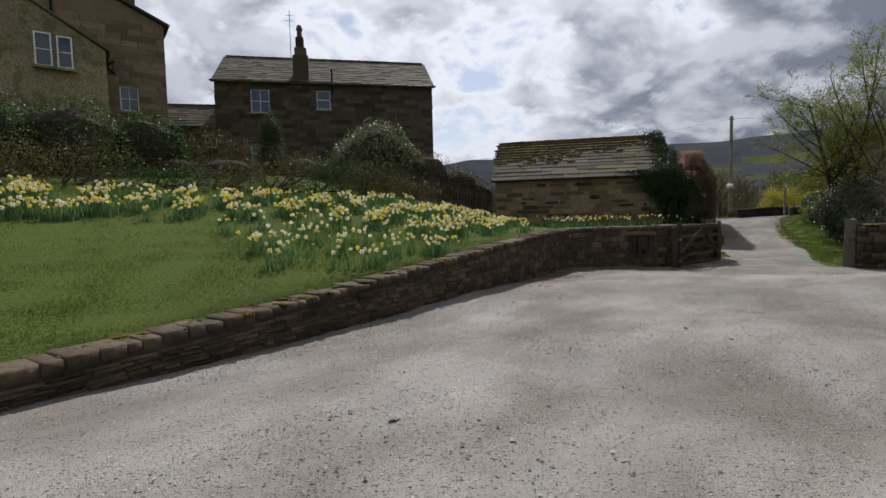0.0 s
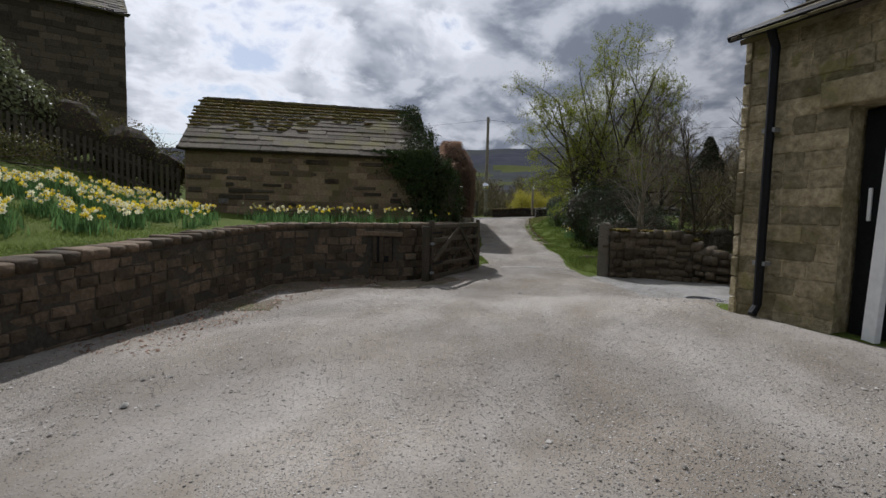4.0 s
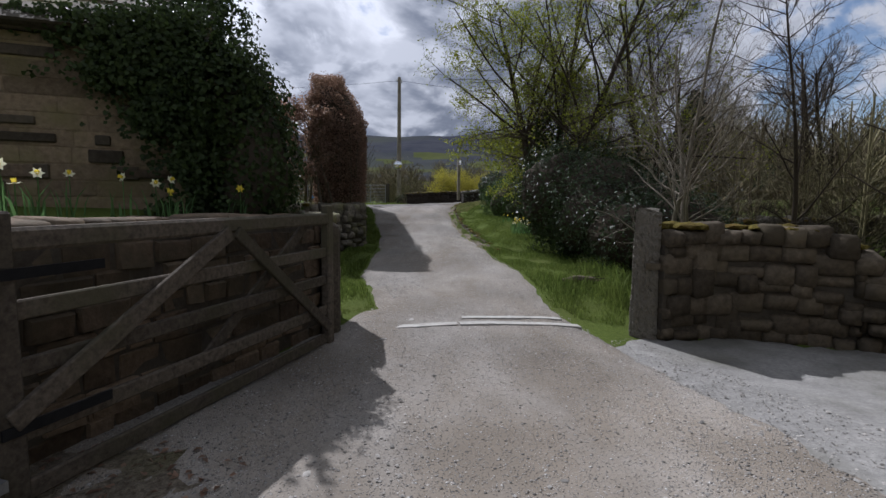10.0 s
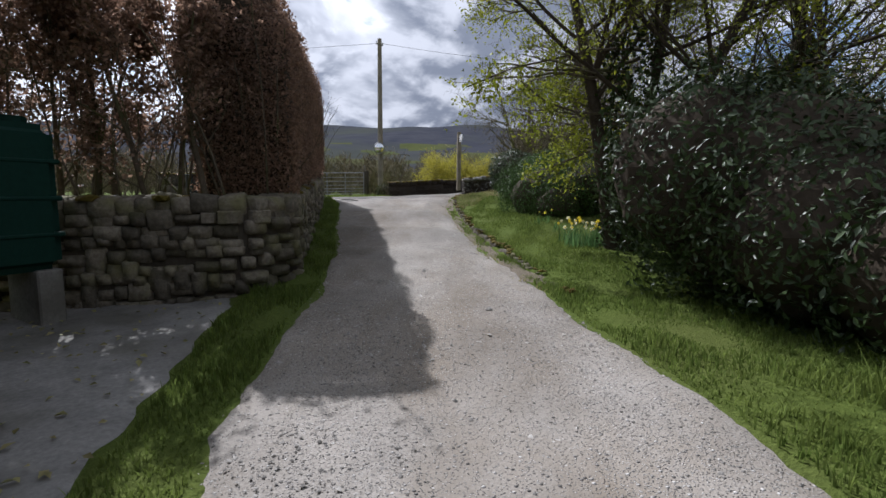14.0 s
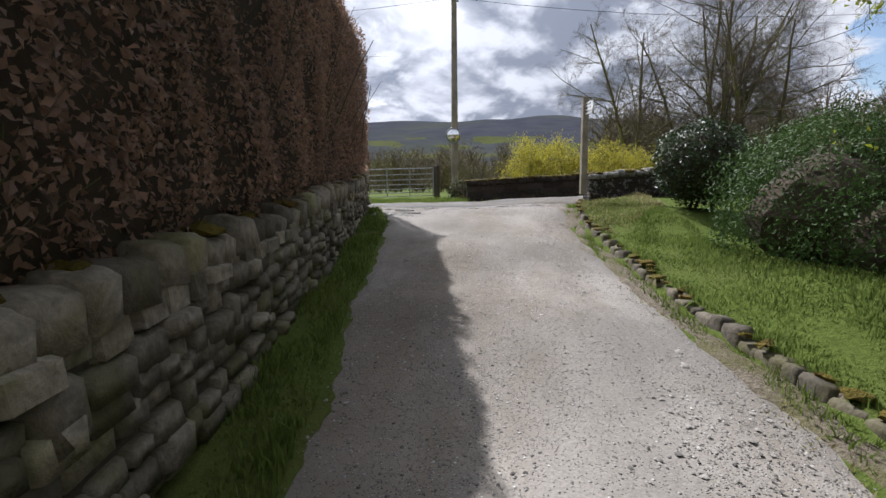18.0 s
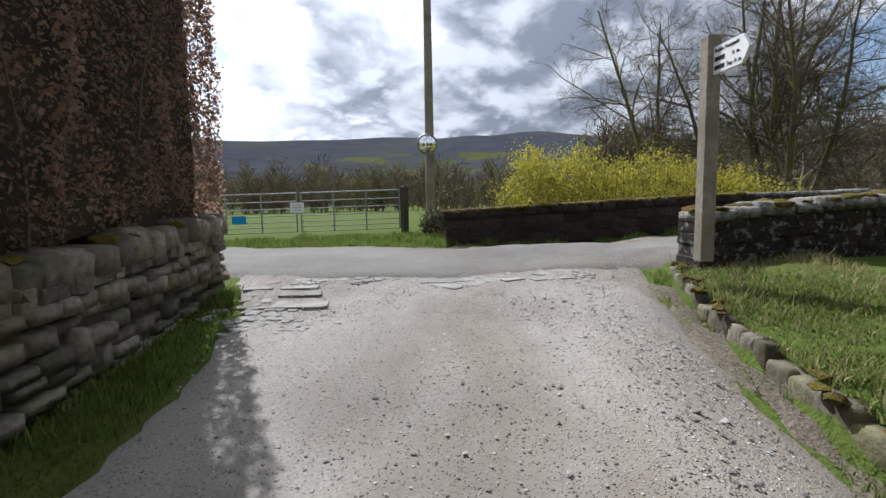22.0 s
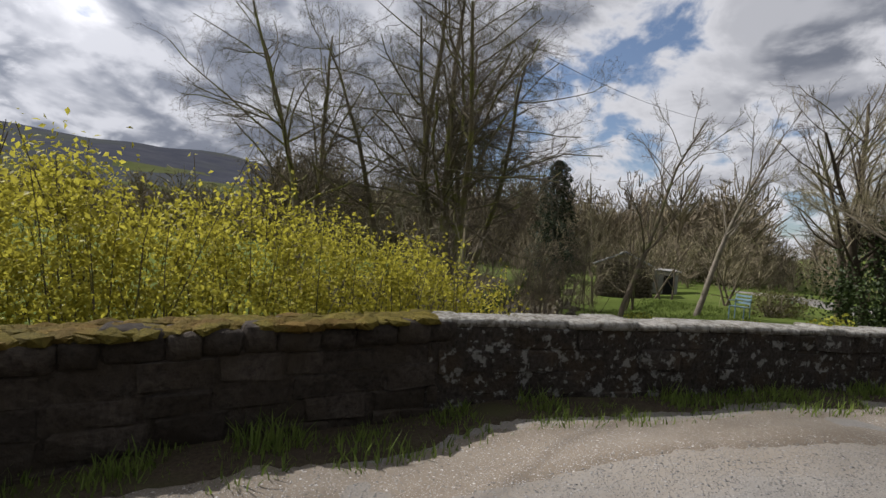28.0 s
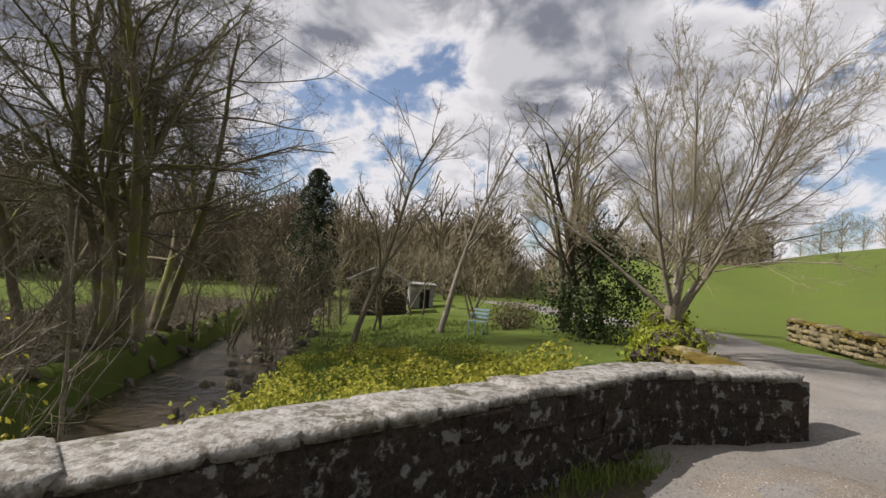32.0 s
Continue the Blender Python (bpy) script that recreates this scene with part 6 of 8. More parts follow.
def skeleton_tree(seed, height, trunk_r, stems=1, lean=(0, 0), spread=0.75, per=(11, 8, 6, 4), low=0.25, lift=0.05, fork=0.35, shrink=(0.62, 0.5, 0.5, 0.5), wander=0.09, trunk_len=0.8, gather=1.0, fine=0.75):
    """Lines of a bare tree: trunk, limbs, twigs, each (lines, radii)."""
    rg = np.random.default_rng(seed)
    s0 = rg.normal(0, 0.06 * stems**0.5 + 0.02, (stems, 3)) * np.array([1, 1, 0]) * (2.2 if stems > 1 else 0.3) * gather
    d0 = np.array([[lean[0], lean[1], 1.0]]) + rg.normal(0, fork if stems > 1 else 0.02, (stems, 3)) * np.array([1, 1, 0])
    d0 /= np.linalg.norm(d0, axis=1, keepdims=True)
    ln = height * trunk_len * rg.uniform(0.8, 1.05, stems)
    levels = []
    p, r = grow(rg, s0, d0, ln, np.full(stems, trunk_r) * rg.uniform(0.7, 1, stems), 9, wander * 0.6, lift * 0.4, 0.22)
    levels.append((p, r, ln))
    angle = [spread, spread * 0.95, spread, spread]
    for lv, m in enumerate(per):
        pp, rr, ll = levels[-1]
        lo = low if lv == 0 else 0.18
        a, d, l2, r2 = sprout(rg, pp, rr, ll, m, lo, 0.98, angle[lv], shrink[lv])
        k = (7, 6, 4, 3)[lv]
        floor_r = (0.02, 0.011, 0.006, 0.004)[lv] * fine * (height / 8) ** 0.5
        q, qr = grow(rg, a, d, l2, np.maximum(r2, floor_r), k, wander * (1.2 + 0.5 * lv), lift, 0.4)
        levels.append((q, qr, l2))
    return levels


def bare_tree(name, label, base, bark, seed, group="", twig_bark=None, **kw):
    lv = skeleton_tree(seed, **kw)
    root = thing(name, label, "tree", group, at=base)
    for p, r in zip(lv[0][0] - np.array([0, 0, 0.15]), lv[0][1]):
        v, f = tubes(p[None], r[None], 9)
        part("trunk", fast("trunk", v, f, bark, True), None, root)
    for p, r in zip(lv[1][0], lv[1][1]):
        v, f = tubes(p[None], r[None], 6)
        part("limb", fast("limb", v, f, bark, True), None, root)
    vs, fs, o = [], [], 0
    for (p, r, _), sd in zip(lv[2:], (4, 3, 3)):
        v, f = tubes(p, r, sd)
        vs.append(v)
        fs.append(f + o)
        o += len(v)
    part("twig_crown", fast("twig_crown", np.concatenate(vs), np.concatenate(fs), twig_bark or TWIG, True), None, root)
    return root, lv


def leaf_mesh(name, pos, nrm, size, rg, material, aspect=0.6, fold=0.25, tilt=0.6):
    """Many leaves, each two faces folded along the midrib."""
    n = len(pos)
    nrm = nrm + rg.normal(0, tilt, (n, 3))
    nrm /= np.linalg.norm(nrm, axis=1, keepdims=True) + 1e-9
    along = rg.normal(0, 1, (n, 3)) - np.array([0, 0, 0.4])
    along -= nrm * (along * nrm).sum(1, keepdims=True)
    along /= np.linalg.norm(along, axis=1, keepdims=True) + 1e-9
    side = np.cross(nrm, along)
    sz = (size * rg.uniform(0.6, 1.35, n))[:, None]
    w = sz * aspect * 0.5
    a = pos - along * sz * 0.5
    b = pos + along * sz * 0.5
    l1 = pos - along * sz * 0.05 + side * w + nrm * w * fold * 2
    r1 = pos - along * sz * 0.05 - side * w + nrm * w * fold * 2
    v = np.stack([a, b, l1, r1], 1).reshape(-1, 3)
    i = np.arange(n) * 4
    f = np.concatenate([np.stack([i, i + 1, i + 2], 1), np.stack([i, i + 3, i + 1], 1)])
    return fast(name, v, f, material)


def blades(name, x, y, z, rg, material, high=0.1, wide=0.007, lean=0.5):
    """Grass: each blade a bent strip with a point."""
    n = len(x)
    a = rg.uniform(0, math.tau, n)
    h = high * rg.uniform(0.45, 1.3, n)
    w = wide * rg.uniform(0.6, 1.3, n)
    sx, sy = np.cos(a) * w, np.sin(a) * w
    b = rg.uniform(0, math.tau, n)
    bend = h * lean * rg.uniform(0.1, 1.0, n)
    bx, by = np.cos(b) * bend, np.sin(b) * bend
    p = np.stack([x, y, z - 0.015], 1)
    mid = p + np.stack([bx * 0.3, by * 0.3, h * 0.6], 1)
    tip = p + np.stack([bx, by, h], 1)
    s = np.stack([sx, sy, np.zeros(n)], 1)
    v = np.stack([p - s, p + s, mid - s * 0.8, mid + s * 0.8, tip], 1).reshape(-1, 3)
    i = np.arange(n) * 5
    f = np.concatenate([np.stack([i, i + 1, i + 3], 1), np.stack([i, i + 3, i + 2], 1), np.stack([i + 2, i + 3, i + 4], 1)])
    return fast(name, v, f, material)


def off_hard(x, y, margin=0.0):
    keep = np.ones(len(x), bool)
    for poly in STRIPS:
        keep &= poly_sd(x, y, poly) > margin
    return keep


def scatter(rg, pts, per):
    """Random places inside a polygon, so many to the square metre."""
    p = np.array(pts, float)
    (x0, y0), (x1, y1) = p.min(0), p.max(0)
    n = int((x1 - x0) * (y1 - y0) * per)
    x, y = rg.uniform(x0, x1, n), rg.uniform(y0, y1, n)
    k = poly_sd(x, y, pts) < 0
    return x[k], y[k]


def beside(rg, line, s0, s1, d0, d1, per):
    """Random places along a Line, d0 to d1 to its left."""
    n = int((s1 - s0) * abs(d1 - d0) * per)
    s, d = rg.uniform(s0, s1, n), rg.uniform(min(d0, d1), max(d0, d1), n)
    c = np.stack([np.interp(s, line.s, line.p[:, i]) for i in (0, 1)], 1)
    e = np.stack([np.interp(s + 0.1, line.s, line.p[:, i]) for i in (0, 1)], 1)
    b = np.stack([np.interp(s - 0.1, line.s, line.p[:, i]) for i in (0, 1)], 1)
    t = e - b
    t /= np.linalg.norm(t, axis=1, keepdims=True) + 1e-9
    return c[:, 0] - t[:, 1] * d, c[:, 1] + t[:, 0] * d


def lumps(rg, lobes, n, noise=0.08, inner=0.25):
    """Leaf places over a mass of ellipsoids (x, y, z, rx, ry, rz), only the outside, and outward normals."""
    lobes = np.array(lobes, float)
    area = lobes[:, 3] * lobes[:, 4] + lobes[:, 4] * lobes[:, 5] + lobes[:, 3] * lobes[:, 5]
    pick = rg.choice(len(lobes), n, p=area / area.sum())
    d = rg.normal(0, 1, (n, 3))
    d /= np.linalg.norm(d, axis=1, keepdims=True)
    depth = 1 - inner * rg.uniform(0, 1, n) ** 2.5 + rg.normal(0, noise, n) * 0.5
    wob = 1 + noise * np.sin(d[:, 0] * 7 + pick) * np.cos(d[:, 1] * 6 + d[:, 2] * 5 + pick)
    c = lobes[pick]
    pos = c[:, :3] + d * c[:, 3:] * (depth * wob)[:, None]
    nrm = d / c[:, 3:]
    nrm /= np.linalg.norm(nrm, axis=1, keepdims=True)
    keep = np.ones(n, bool)
    for i, l in enumerate(lobes):
        q = ((pos - l[:3]) / l[3:])
        keep &= ((q**2).sum(1) > 0.5) | (pick == i)
    keep &= pos[:, 2] > land(pos[:, 0], pos[:, 1]) - 0.05
    return pos[keep], nrm[keep]


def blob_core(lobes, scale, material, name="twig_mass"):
    """Solid dark blobs that fill a dense bush in place of its shaded inside."""
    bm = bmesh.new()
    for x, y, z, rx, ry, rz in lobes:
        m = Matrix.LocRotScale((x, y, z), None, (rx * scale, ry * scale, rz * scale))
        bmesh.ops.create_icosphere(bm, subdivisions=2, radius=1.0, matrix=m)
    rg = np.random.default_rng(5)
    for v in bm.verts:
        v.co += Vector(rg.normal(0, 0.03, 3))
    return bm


def bush(name, label, lobes, n, size, material, seed, core_mat=None, core=0.8, noise=0.1, aspect=0.55, tilt=0.6, stems=0, category="bush", group="", inner=0.25, stem_mat=None):
    rg = np.random.default_rng(seed)
    l0 = lobes[0]
    gz = land1(l0[0], l0[1])
    root = thing(name, label, category, group, at=(l0[0], l0[1], gz))
    off = np.array([l0[0], l0[1], gz])
    pos, nrm = lumps(rg, lobes, n, noise, inner)
    part("leaves", leaf_mesh("leaves", pos - off, nrm, size, rg, material, aspect, tilt=tilt), None, root)
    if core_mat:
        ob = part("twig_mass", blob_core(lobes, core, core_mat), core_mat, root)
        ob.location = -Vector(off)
    if stems:
        st = np.zeros((stems, 3)) + rg.normal(0, 0.12, (stems, 3)) * np.array([1, 1, 0])
        tgt = np.array(lobes)[rg.integers(0, len(lobes), stems), :3] - off
        tgt = tgt + rg.normal(0, 0.35, (stems, 3)) * np.array(l0[3:])
        d = tgt - st
        ln = np.linalg.norm(d, axis=1) * 1.25
        p, r = grow(rg, st - np.array([0, 0, 0.1]), d / ln[:, None] * 1.25, ln, np.full(stems, 0.03), 6, 0.1, 0.02)
        a, d2, l2, r2 = sprout(rg, p, r, ln, 6, 0.3, 1.0, 0.7, 0.4)
        p2, r2 = grow(rg, a, d2, l2, np.maximum(r2, 0.006), 4, 0.12, 0.03)
        v1, f1 = tubes(p, r, 5)
        v2, f2 = tubes(p2, r2, 4)
        part("stem_tangle", fast("stem_tangle", np.concatenate([v1, v2]), np.concatenate([f1, f2 + len(v1)]), stem_mat or BARK, True), None, root)
    return root


# beech hedge over the lane wall: dense part, then its thin end
rg = np.random.default_rng(101)
hedge = thing("beech_hedge", "tall clipped beech hedge holding dry brown leaves", "hedge")
S0, S1 = 3.9, LANE_WALL.length
N = 125000
s = rg.uniform(S0, S1, N)
u = rg.uniform(0, 1, N)
toplift = 3.22
per_face, per_top = 3.1, 1.5
q = u * (2 * per_face * 0.85 + per_top)
ctr = np.stack([np.interp(s, LANE_WALL.s, LANE_WALL.p[:, i]) for i in (0, 1)], 1)
ang = np.array([LANE_WALL.angle(v) for v in np.linspace(0, S1, 120)])
an = np.interp(s, np.linspace(0, S1, 120), np.unwrap(ang))
wt = np.interp(s, LANE_WALL.s, LANE_WALL.extra[:, 1])
face = q < per_face
backf = q > per_face + per_top
h = np.where(face, rg.uniform(-0.12, 1, N), np.where(backf, rg.uniform(0, 1, N), 1.0))
across = np.where(face, -0.24, np.where(backf, 1.1, rg.uniform(0.3, 1.1, N)))
near_end = smooth(S0, S0 + 0.9, s)
rise = (toplift + 0.055 * (s - S0)) * (0.80 + 0.20 * near_end)
across = across + np.where(face, 1, 0) * (0.72 * np.clip((h - 0.55) / 0.45, 0, 1) ** 2 + 0.15 * (h < 0.05)) 
zz = wt + rise * h
edge = np.clip((-across + 0.4) / 0.65, 0, 1)
zz = zz - np.where(~face & ~backf, 0.42 * edge**2, 0)
bump = 0.07 * waves(s * 1.0, zz, 1.1, 3) + 0.04 * waves(s, zz, 0.35, 4)
across = across + np.where(backf, -1, 1) * (bump + np.abs(rg.normal(0, 0.045, N)))
nx, ny = np.sin(an), -np.cos(an)
pos = np.stack([ctr[:, 0] - nx * across, ctr[:, 1] - ny * across, zz + rg.normal(0, 0.05, N)], 1)
sg = np.where(face, 1.0, np.where(backf, -1.0, 0.0))
nrm = np.stack([nx * sg, ny * sg, np.where(face | backf, 0.25, 1.0)], 1)
# the flat ends
E = 10000
for s_end, out in ((S0, -1), (S1, 1)):
    c, a = LANE_WALL.at(s_end), LANE_WALL.angle(s_end)
    hh, ac = rg.uniform(0, 1, E), rg.uniform(-0.25, 1.05, E)
    tx, ty = math.cos(a), math.sin(a)
    lim = 1 - 0.2 * np.clip((-ac + 0.6) / 0.85, 0, 1) ** 2
    top = LANE_WALL.value(s_end, 1) + (toplift + 0.055 * (s_end - S0)) * (0.80 if out < 0 else 1.0) * hh * lim
    o2 = rg.normal(0, 0.05, E) - 0.35 * np.clip((hh - 0.8) / 0.2, 0, 1) ** 2 * (out < 0)
    pe = np.stack([c[0] - math.sin(a) * ac + tx * out * o2, c[1] + math.cos(a) * ac + ty * out * o2, top], 1)
    pos = np.concatenate([pos, pe])
    nrm = np.concatenate([nrm, np.tile([tx * out, ty * out, 0.2], (E, 1))])
part("leaves", leaf_mesh("leaves", pos, nrm, 0.044, rg, BEECH, 0.62, tilt=0.75), None, hedge, "curled coppery brown beech leaves")
# solid dark filler standing in for its shaded inside of stems and twigs
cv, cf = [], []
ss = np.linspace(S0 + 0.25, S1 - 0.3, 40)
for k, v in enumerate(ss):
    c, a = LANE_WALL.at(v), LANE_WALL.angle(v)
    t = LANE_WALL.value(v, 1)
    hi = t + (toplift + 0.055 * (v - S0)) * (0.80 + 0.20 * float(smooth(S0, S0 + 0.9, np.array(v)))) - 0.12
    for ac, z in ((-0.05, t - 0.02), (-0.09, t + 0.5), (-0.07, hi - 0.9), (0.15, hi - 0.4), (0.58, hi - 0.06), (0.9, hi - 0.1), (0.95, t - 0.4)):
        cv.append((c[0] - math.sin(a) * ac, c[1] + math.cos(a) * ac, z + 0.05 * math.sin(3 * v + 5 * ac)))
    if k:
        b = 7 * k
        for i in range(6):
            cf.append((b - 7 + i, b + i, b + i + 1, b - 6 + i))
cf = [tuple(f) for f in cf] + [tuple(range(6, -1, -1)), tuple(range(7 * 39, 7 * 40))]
part("twig_mass", fast("twig_mass", cv, cf, DARKBARK), None, hedge, "solid dark filler in place of the shaded hedge inside")
# upright shoots that stand out at the ends and the face
n = 560
s = rg.uniform(0.1, S1, n)
thin = s < S0
keep = (thin & (rg.uniform(0, 1, n) < 0.3)) | (~thin) & (rg.uniform(0, 1, n) < 0.12)
s = s[keep]
n = len(s)
ctr = np.stack([np.interp(s, LANE_WALL.s, LANE_WALL.p[:, i]) for i in (0, 1)], 1)
an = np.interp(s, np.linspace(0, S1, 120), np.unwrap(ang))
ac = np.where(s < S0, rg.uniform(0.0, 1.1, n), rg.uniform(-0.05, 0.25, n))
base = np.stack([ctr[:, 0] - np.sin(an) * ac, ctr[:, 1] + np.cos(an) * ac, np.interp(s, LANE_WALL.s, LANE_WALL.extra[:, 1]) - 0.3], 1)
d = np.array([[0, 0, 1.0]]) + rg.normal(0, 0.14, (n, 3))
d /= np.linalg.norm(d, axis=1, keepdims=True)
ln = np.where(s < S0, rg.uniform(1.9, 3.3, n), rg.uniform(1.2, 2.5, n))
p, r = grow(rg, base, d, ln, rg.uniform(0.007, 0.02, n), 7, 0.09, 0.04)
a2, d2, l2, r2 = sprout(rg, p, r, ln, 9, 0.1, 1.0, 0.8, 0.26)
p2, r2 = grow(rg, a2, d2, l2, np.maximum(r2, 0.003), 4, 0.15, 0.03)
v1, f1 = tubes(p, r, 5)
v2, f2 = tubes(p2, r2, 3)
part("stem_tangle", fast("stem_tangle", np.concatenate([v1, v2]), np.concatenate([f1, f2 + len(v1)]), BARK, True), None, hedge, "bare upright beech stems and twigs")
m = np.repeat(s < S0, 9)
tip = p2[m]
w = rg.uniform(0, 1, (len(tip) * 9, 1))
i = np.repeat(np.arange(len(tip)), 9)
lp = tip[i, 1] * (1 - w) + tip[i, 3] * w
lp = lp[rg.uniform(0, 1, len(lp)) < 0.8]
part("sparse_leaves", leaf_mesh("sparse_leaves", lp[::2], rg.normal(0, 1, lp[::2].shape), 0.055, rg, BEECH, 0.62), None, hedge)
tw_v, tw_f, tw_o, lf = [], [], 0, []
for i, sx in enumerate((0.1, 0.45, 0.8, 1.15, 1.5, 1.85, 2.2, 2.5, 2.8)):
    c = LANE_WALL.at(sx)
    o3 = np.array([c[0] + 0.15, c[1] + 0.25 + 0.5 * (i % 2), 0.35])
    lv = skeleton_tree(1300 + i, height=4.1, trunk_r=0.05, spread=0.7, per=(13, 8, 6), low=0.2, lift=0.05, shrink=(0.36, 0.5, 0.5), wander=0.12)
    v, f = tubes(lv[0][0] + o3, lv[0][1], 7)
    part("main_stem", fast("main_stem", v, f, BARK, True), None, hedge)
    for (p, r, _), sd in zip(lv[1:], (5, 4, 3)):
        v, f = tubes(p + o3, r * 0.8, sd)
        tw_v.append(v)
        tw_f.append(f + tw_o)
        tw_o += len(v)
    tips = np.concatenate([lv[2][0][:, 2:].reshape(-1, 3), lv[3][0].reshape(-1, 3)]) + o3
    high = smooth(2.0, 3.4, tips[:, 2]) * 0.6 + 0.5
    lf.append(tips[rg.uniform(0, 1, len(tips)) < high])
part("twig_screen", fast("twig_screen", np.concatenate(tw_v), np.concatenate(tw_f), BARK, True), None, hedge)
lf = np.concatenate(lf)
lf = np.concatenate([lf, lf + rg.normal(0, 0.07, lf.shape), lf[lf[:, 2] > 2.9] + rg.normal(0, 0.1, (int((lf[:, 2] > 2.9).sum()), 3))])
part("screen_leaves", leaf_mesh("screen_leaves", lf + rg.normal(0, 0.04, lf.shape), rg.normal(0, 1, lf.shape), 0.06, rg, BEECH, 0.62), None, hedge)

# ivy on the outhouse
rg = np.random.default_rng(111)
ivy = thing("ivy", "dark glossy ivy climbing over the end of the outhouse", "ivy")
al, bk = np.array([0.982, -0.19]), np.array([0.19, 0.982])
o = np.array([1.8, 19.36])
P, Q = [], []
n = 24000
x = 6.65 - np.abs(rg.normal(0, 0.9, n))
z = rg.uniform(0.6, 3.0, n)
fringe = 4.95 + 1.45 * np.clip((2.85 - z) / 1.4, 0, 1) ** 0.8 + 0.2 * waves(x * 1.3, z * 1.3, 0.5, 33)
k = (x > fringe) | ((x > fringe - 0.35) & (rg.uniform(0, 1, n) < 0.1))
x, z = x[k], z[k]
t = smooth(4.6, 6.4, x)
y = -0.06 - rg.uniform(0.0, 0.55, len(x)) * t
P.append(np.stack([o[0] + al[0] * x + bk[0] * y, o[1] + al[1] * x + bk[1] * y, z], 1))
Q.append(np.tile([-bk[0], -bk[1], 0.3], (len(x), 1)))
n = 7000
y = rg.uniform(-0.6, 1.1, n)
z = rg.uniform(0.4, 4.7, n)
lim = 2.9 + 1.65 * (1 - np.abs(np.clip(y, 0, 5.0) - 2.5) / 2.5)
k = (z < lim + 0.25) & (z < 4.9)
y, z = y[k], z[k]
x = 6.62 + rg.uniform(0.0, 0.7, len(y)) * (0.55 + 0.45 * np.sin(1.3 * z + 0.8)) * smooth(4.9, 3.6, z) + 0.12
P.append(np.stack([o[0] + al[0] * x + bk[0] * y, o[1] + al[1] * x + bk[1] * y, z], 1))
Q.append(np.tile([al[0], al[1], 0.3], (len(y), 1)))
n = 4200
x = 6.7 - np.abs(rg.normal(0, 0.6, n))
y = rg.uniform(-0.2, 2.5, n)
k = x > 6.05 - 0.25 * np.sin(5 * y) - 0.5 * smooth(1.9, 2.4, y)
x, y = x[k], y[k]
z = 2.86 + 0.67 * y + rg.uniform(0.05, 0.32, len(x)) + 0.15 * np.exp(-((x - 6.3) ** 2 + (y - 1.9) ** 2) / 0.25)
P.append(np.stack([o[0] + al[0] * x + bk[0] * y, o[1] + al[1] * x + bk[1] * y, z], 1))
Q.append(np.tile([-bk[0] * 0.6, -bk[1] * 0.6, 0.8], (len(x), 1)))
hub = o + al * 6.25 + bk * 2.3
pk, nk = lumps(rg, [(hub[0], hub[1], 4.2, 0.42, 0.42, 0.42), (hub[0] + 0.35, hub[1] - 0.5, 3.6, 0.5, 0.5, 0.5)], 2600, 0.2)
P.append(pk)
Q.append(nk)
c2 = o + al * 7.1 + bk * -0.35
pk, nk = lumps(rg, [(c2[0], c2[1] + 0.05, 1.45, 0.5, 0.5, 1.15), (c2[0] - 0.3, c2[1] + 0.0, 2.2, 0.42, 0.4, 0.55), (c2[0] - 0.1, c2[1] + 0.3, 1.7, 0.45, 0.5, 1.15)], 15000, 0.16)
P.append(pk)
Q.append(nk)
part("leaves", leaf_mesh("leaves", np.concatenate(P), np.concatenate(Q), 0.055, rg, IVY, 0.85, tilt=0.5), None, ivy)
# solid dark blobs fill the ivy, standing in for its shaded depth
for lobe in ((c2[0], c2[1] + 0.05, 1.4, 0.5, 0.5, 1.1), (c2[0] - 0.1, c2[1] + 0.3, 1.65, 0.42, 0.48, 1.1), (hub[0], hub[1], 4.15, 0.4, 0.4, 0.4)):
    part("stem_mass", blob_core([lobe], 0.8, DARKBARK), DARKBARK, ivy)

# garden shrubs before the cottages
def on_land(x, y, h, rx, ry, rz):
    return (x, y, land1(x, y) + h, rx, ry, rz)


bush("dark_hedge", "dark clipped evergreen hedge below the farmhouse", [on_land(-13.5, 12.5, 1.0, 2.4, 0.9, 1.4), on_land(-11.2, 13.6, 0.9, 1.9, 0.9, 1.35), on_land(-9.4, 14.6, 0.8, 1.4, 0.8, 1.2)], 12000, 0.09, YEW, 201, DARKBARK, category="hedge")
bush("garden_shrub", "brown twiggy deciduous shrub in the garden", [on_land(-8.3, 16.5, 0.7, 0.9, 0.8, 1.0), on_land(-7.4, 16.8, 0.5, 0.8, 0.7, 0.8)], 3500, 0.06, SHRUB, 202, None, stems=30, noise=0.2, group="brown garden shrubs", stem_mat=BARK)
bush("garden_shrub", "brown twiggy deciduous shrub in the garden", [on_land(-10.2, 15.9, 0.8, 1.0, 0.9, 1.1), on_land(-9.0, 16.0, 0.6, 0.8, 0.7, 0.8)], 3500, 0.06, SHRUB, 203, None, stems=30, noise=0.2, group="brown garden shrubs")
bush("garden_shrub", "low brown shrub along the garden edge", [on_land(-5.6, 17.9, 0.3, 0.9, 0.6, 0.5), on_land(-4.6, 18.2, 0.3, 0.8, 0.5, 0.45)], 3000, 0.05, SHRUB, 204, DARKBARK, stems=16, noise=0.2, group="brown garden shrubs")
bush("garden_shrub", "low brown shrub along the garden edge", [on_land(-7.2, 15.2, 0.25, 1.1, 0.5, 0.4), on_land(-8.6, 14.4, 0.25, 1.1, 0.5, 0.4)], 3000, 0.05, SHRUB, 205, DARKBARK, stems=16, noise=0.2, group="brown garden shrubs")
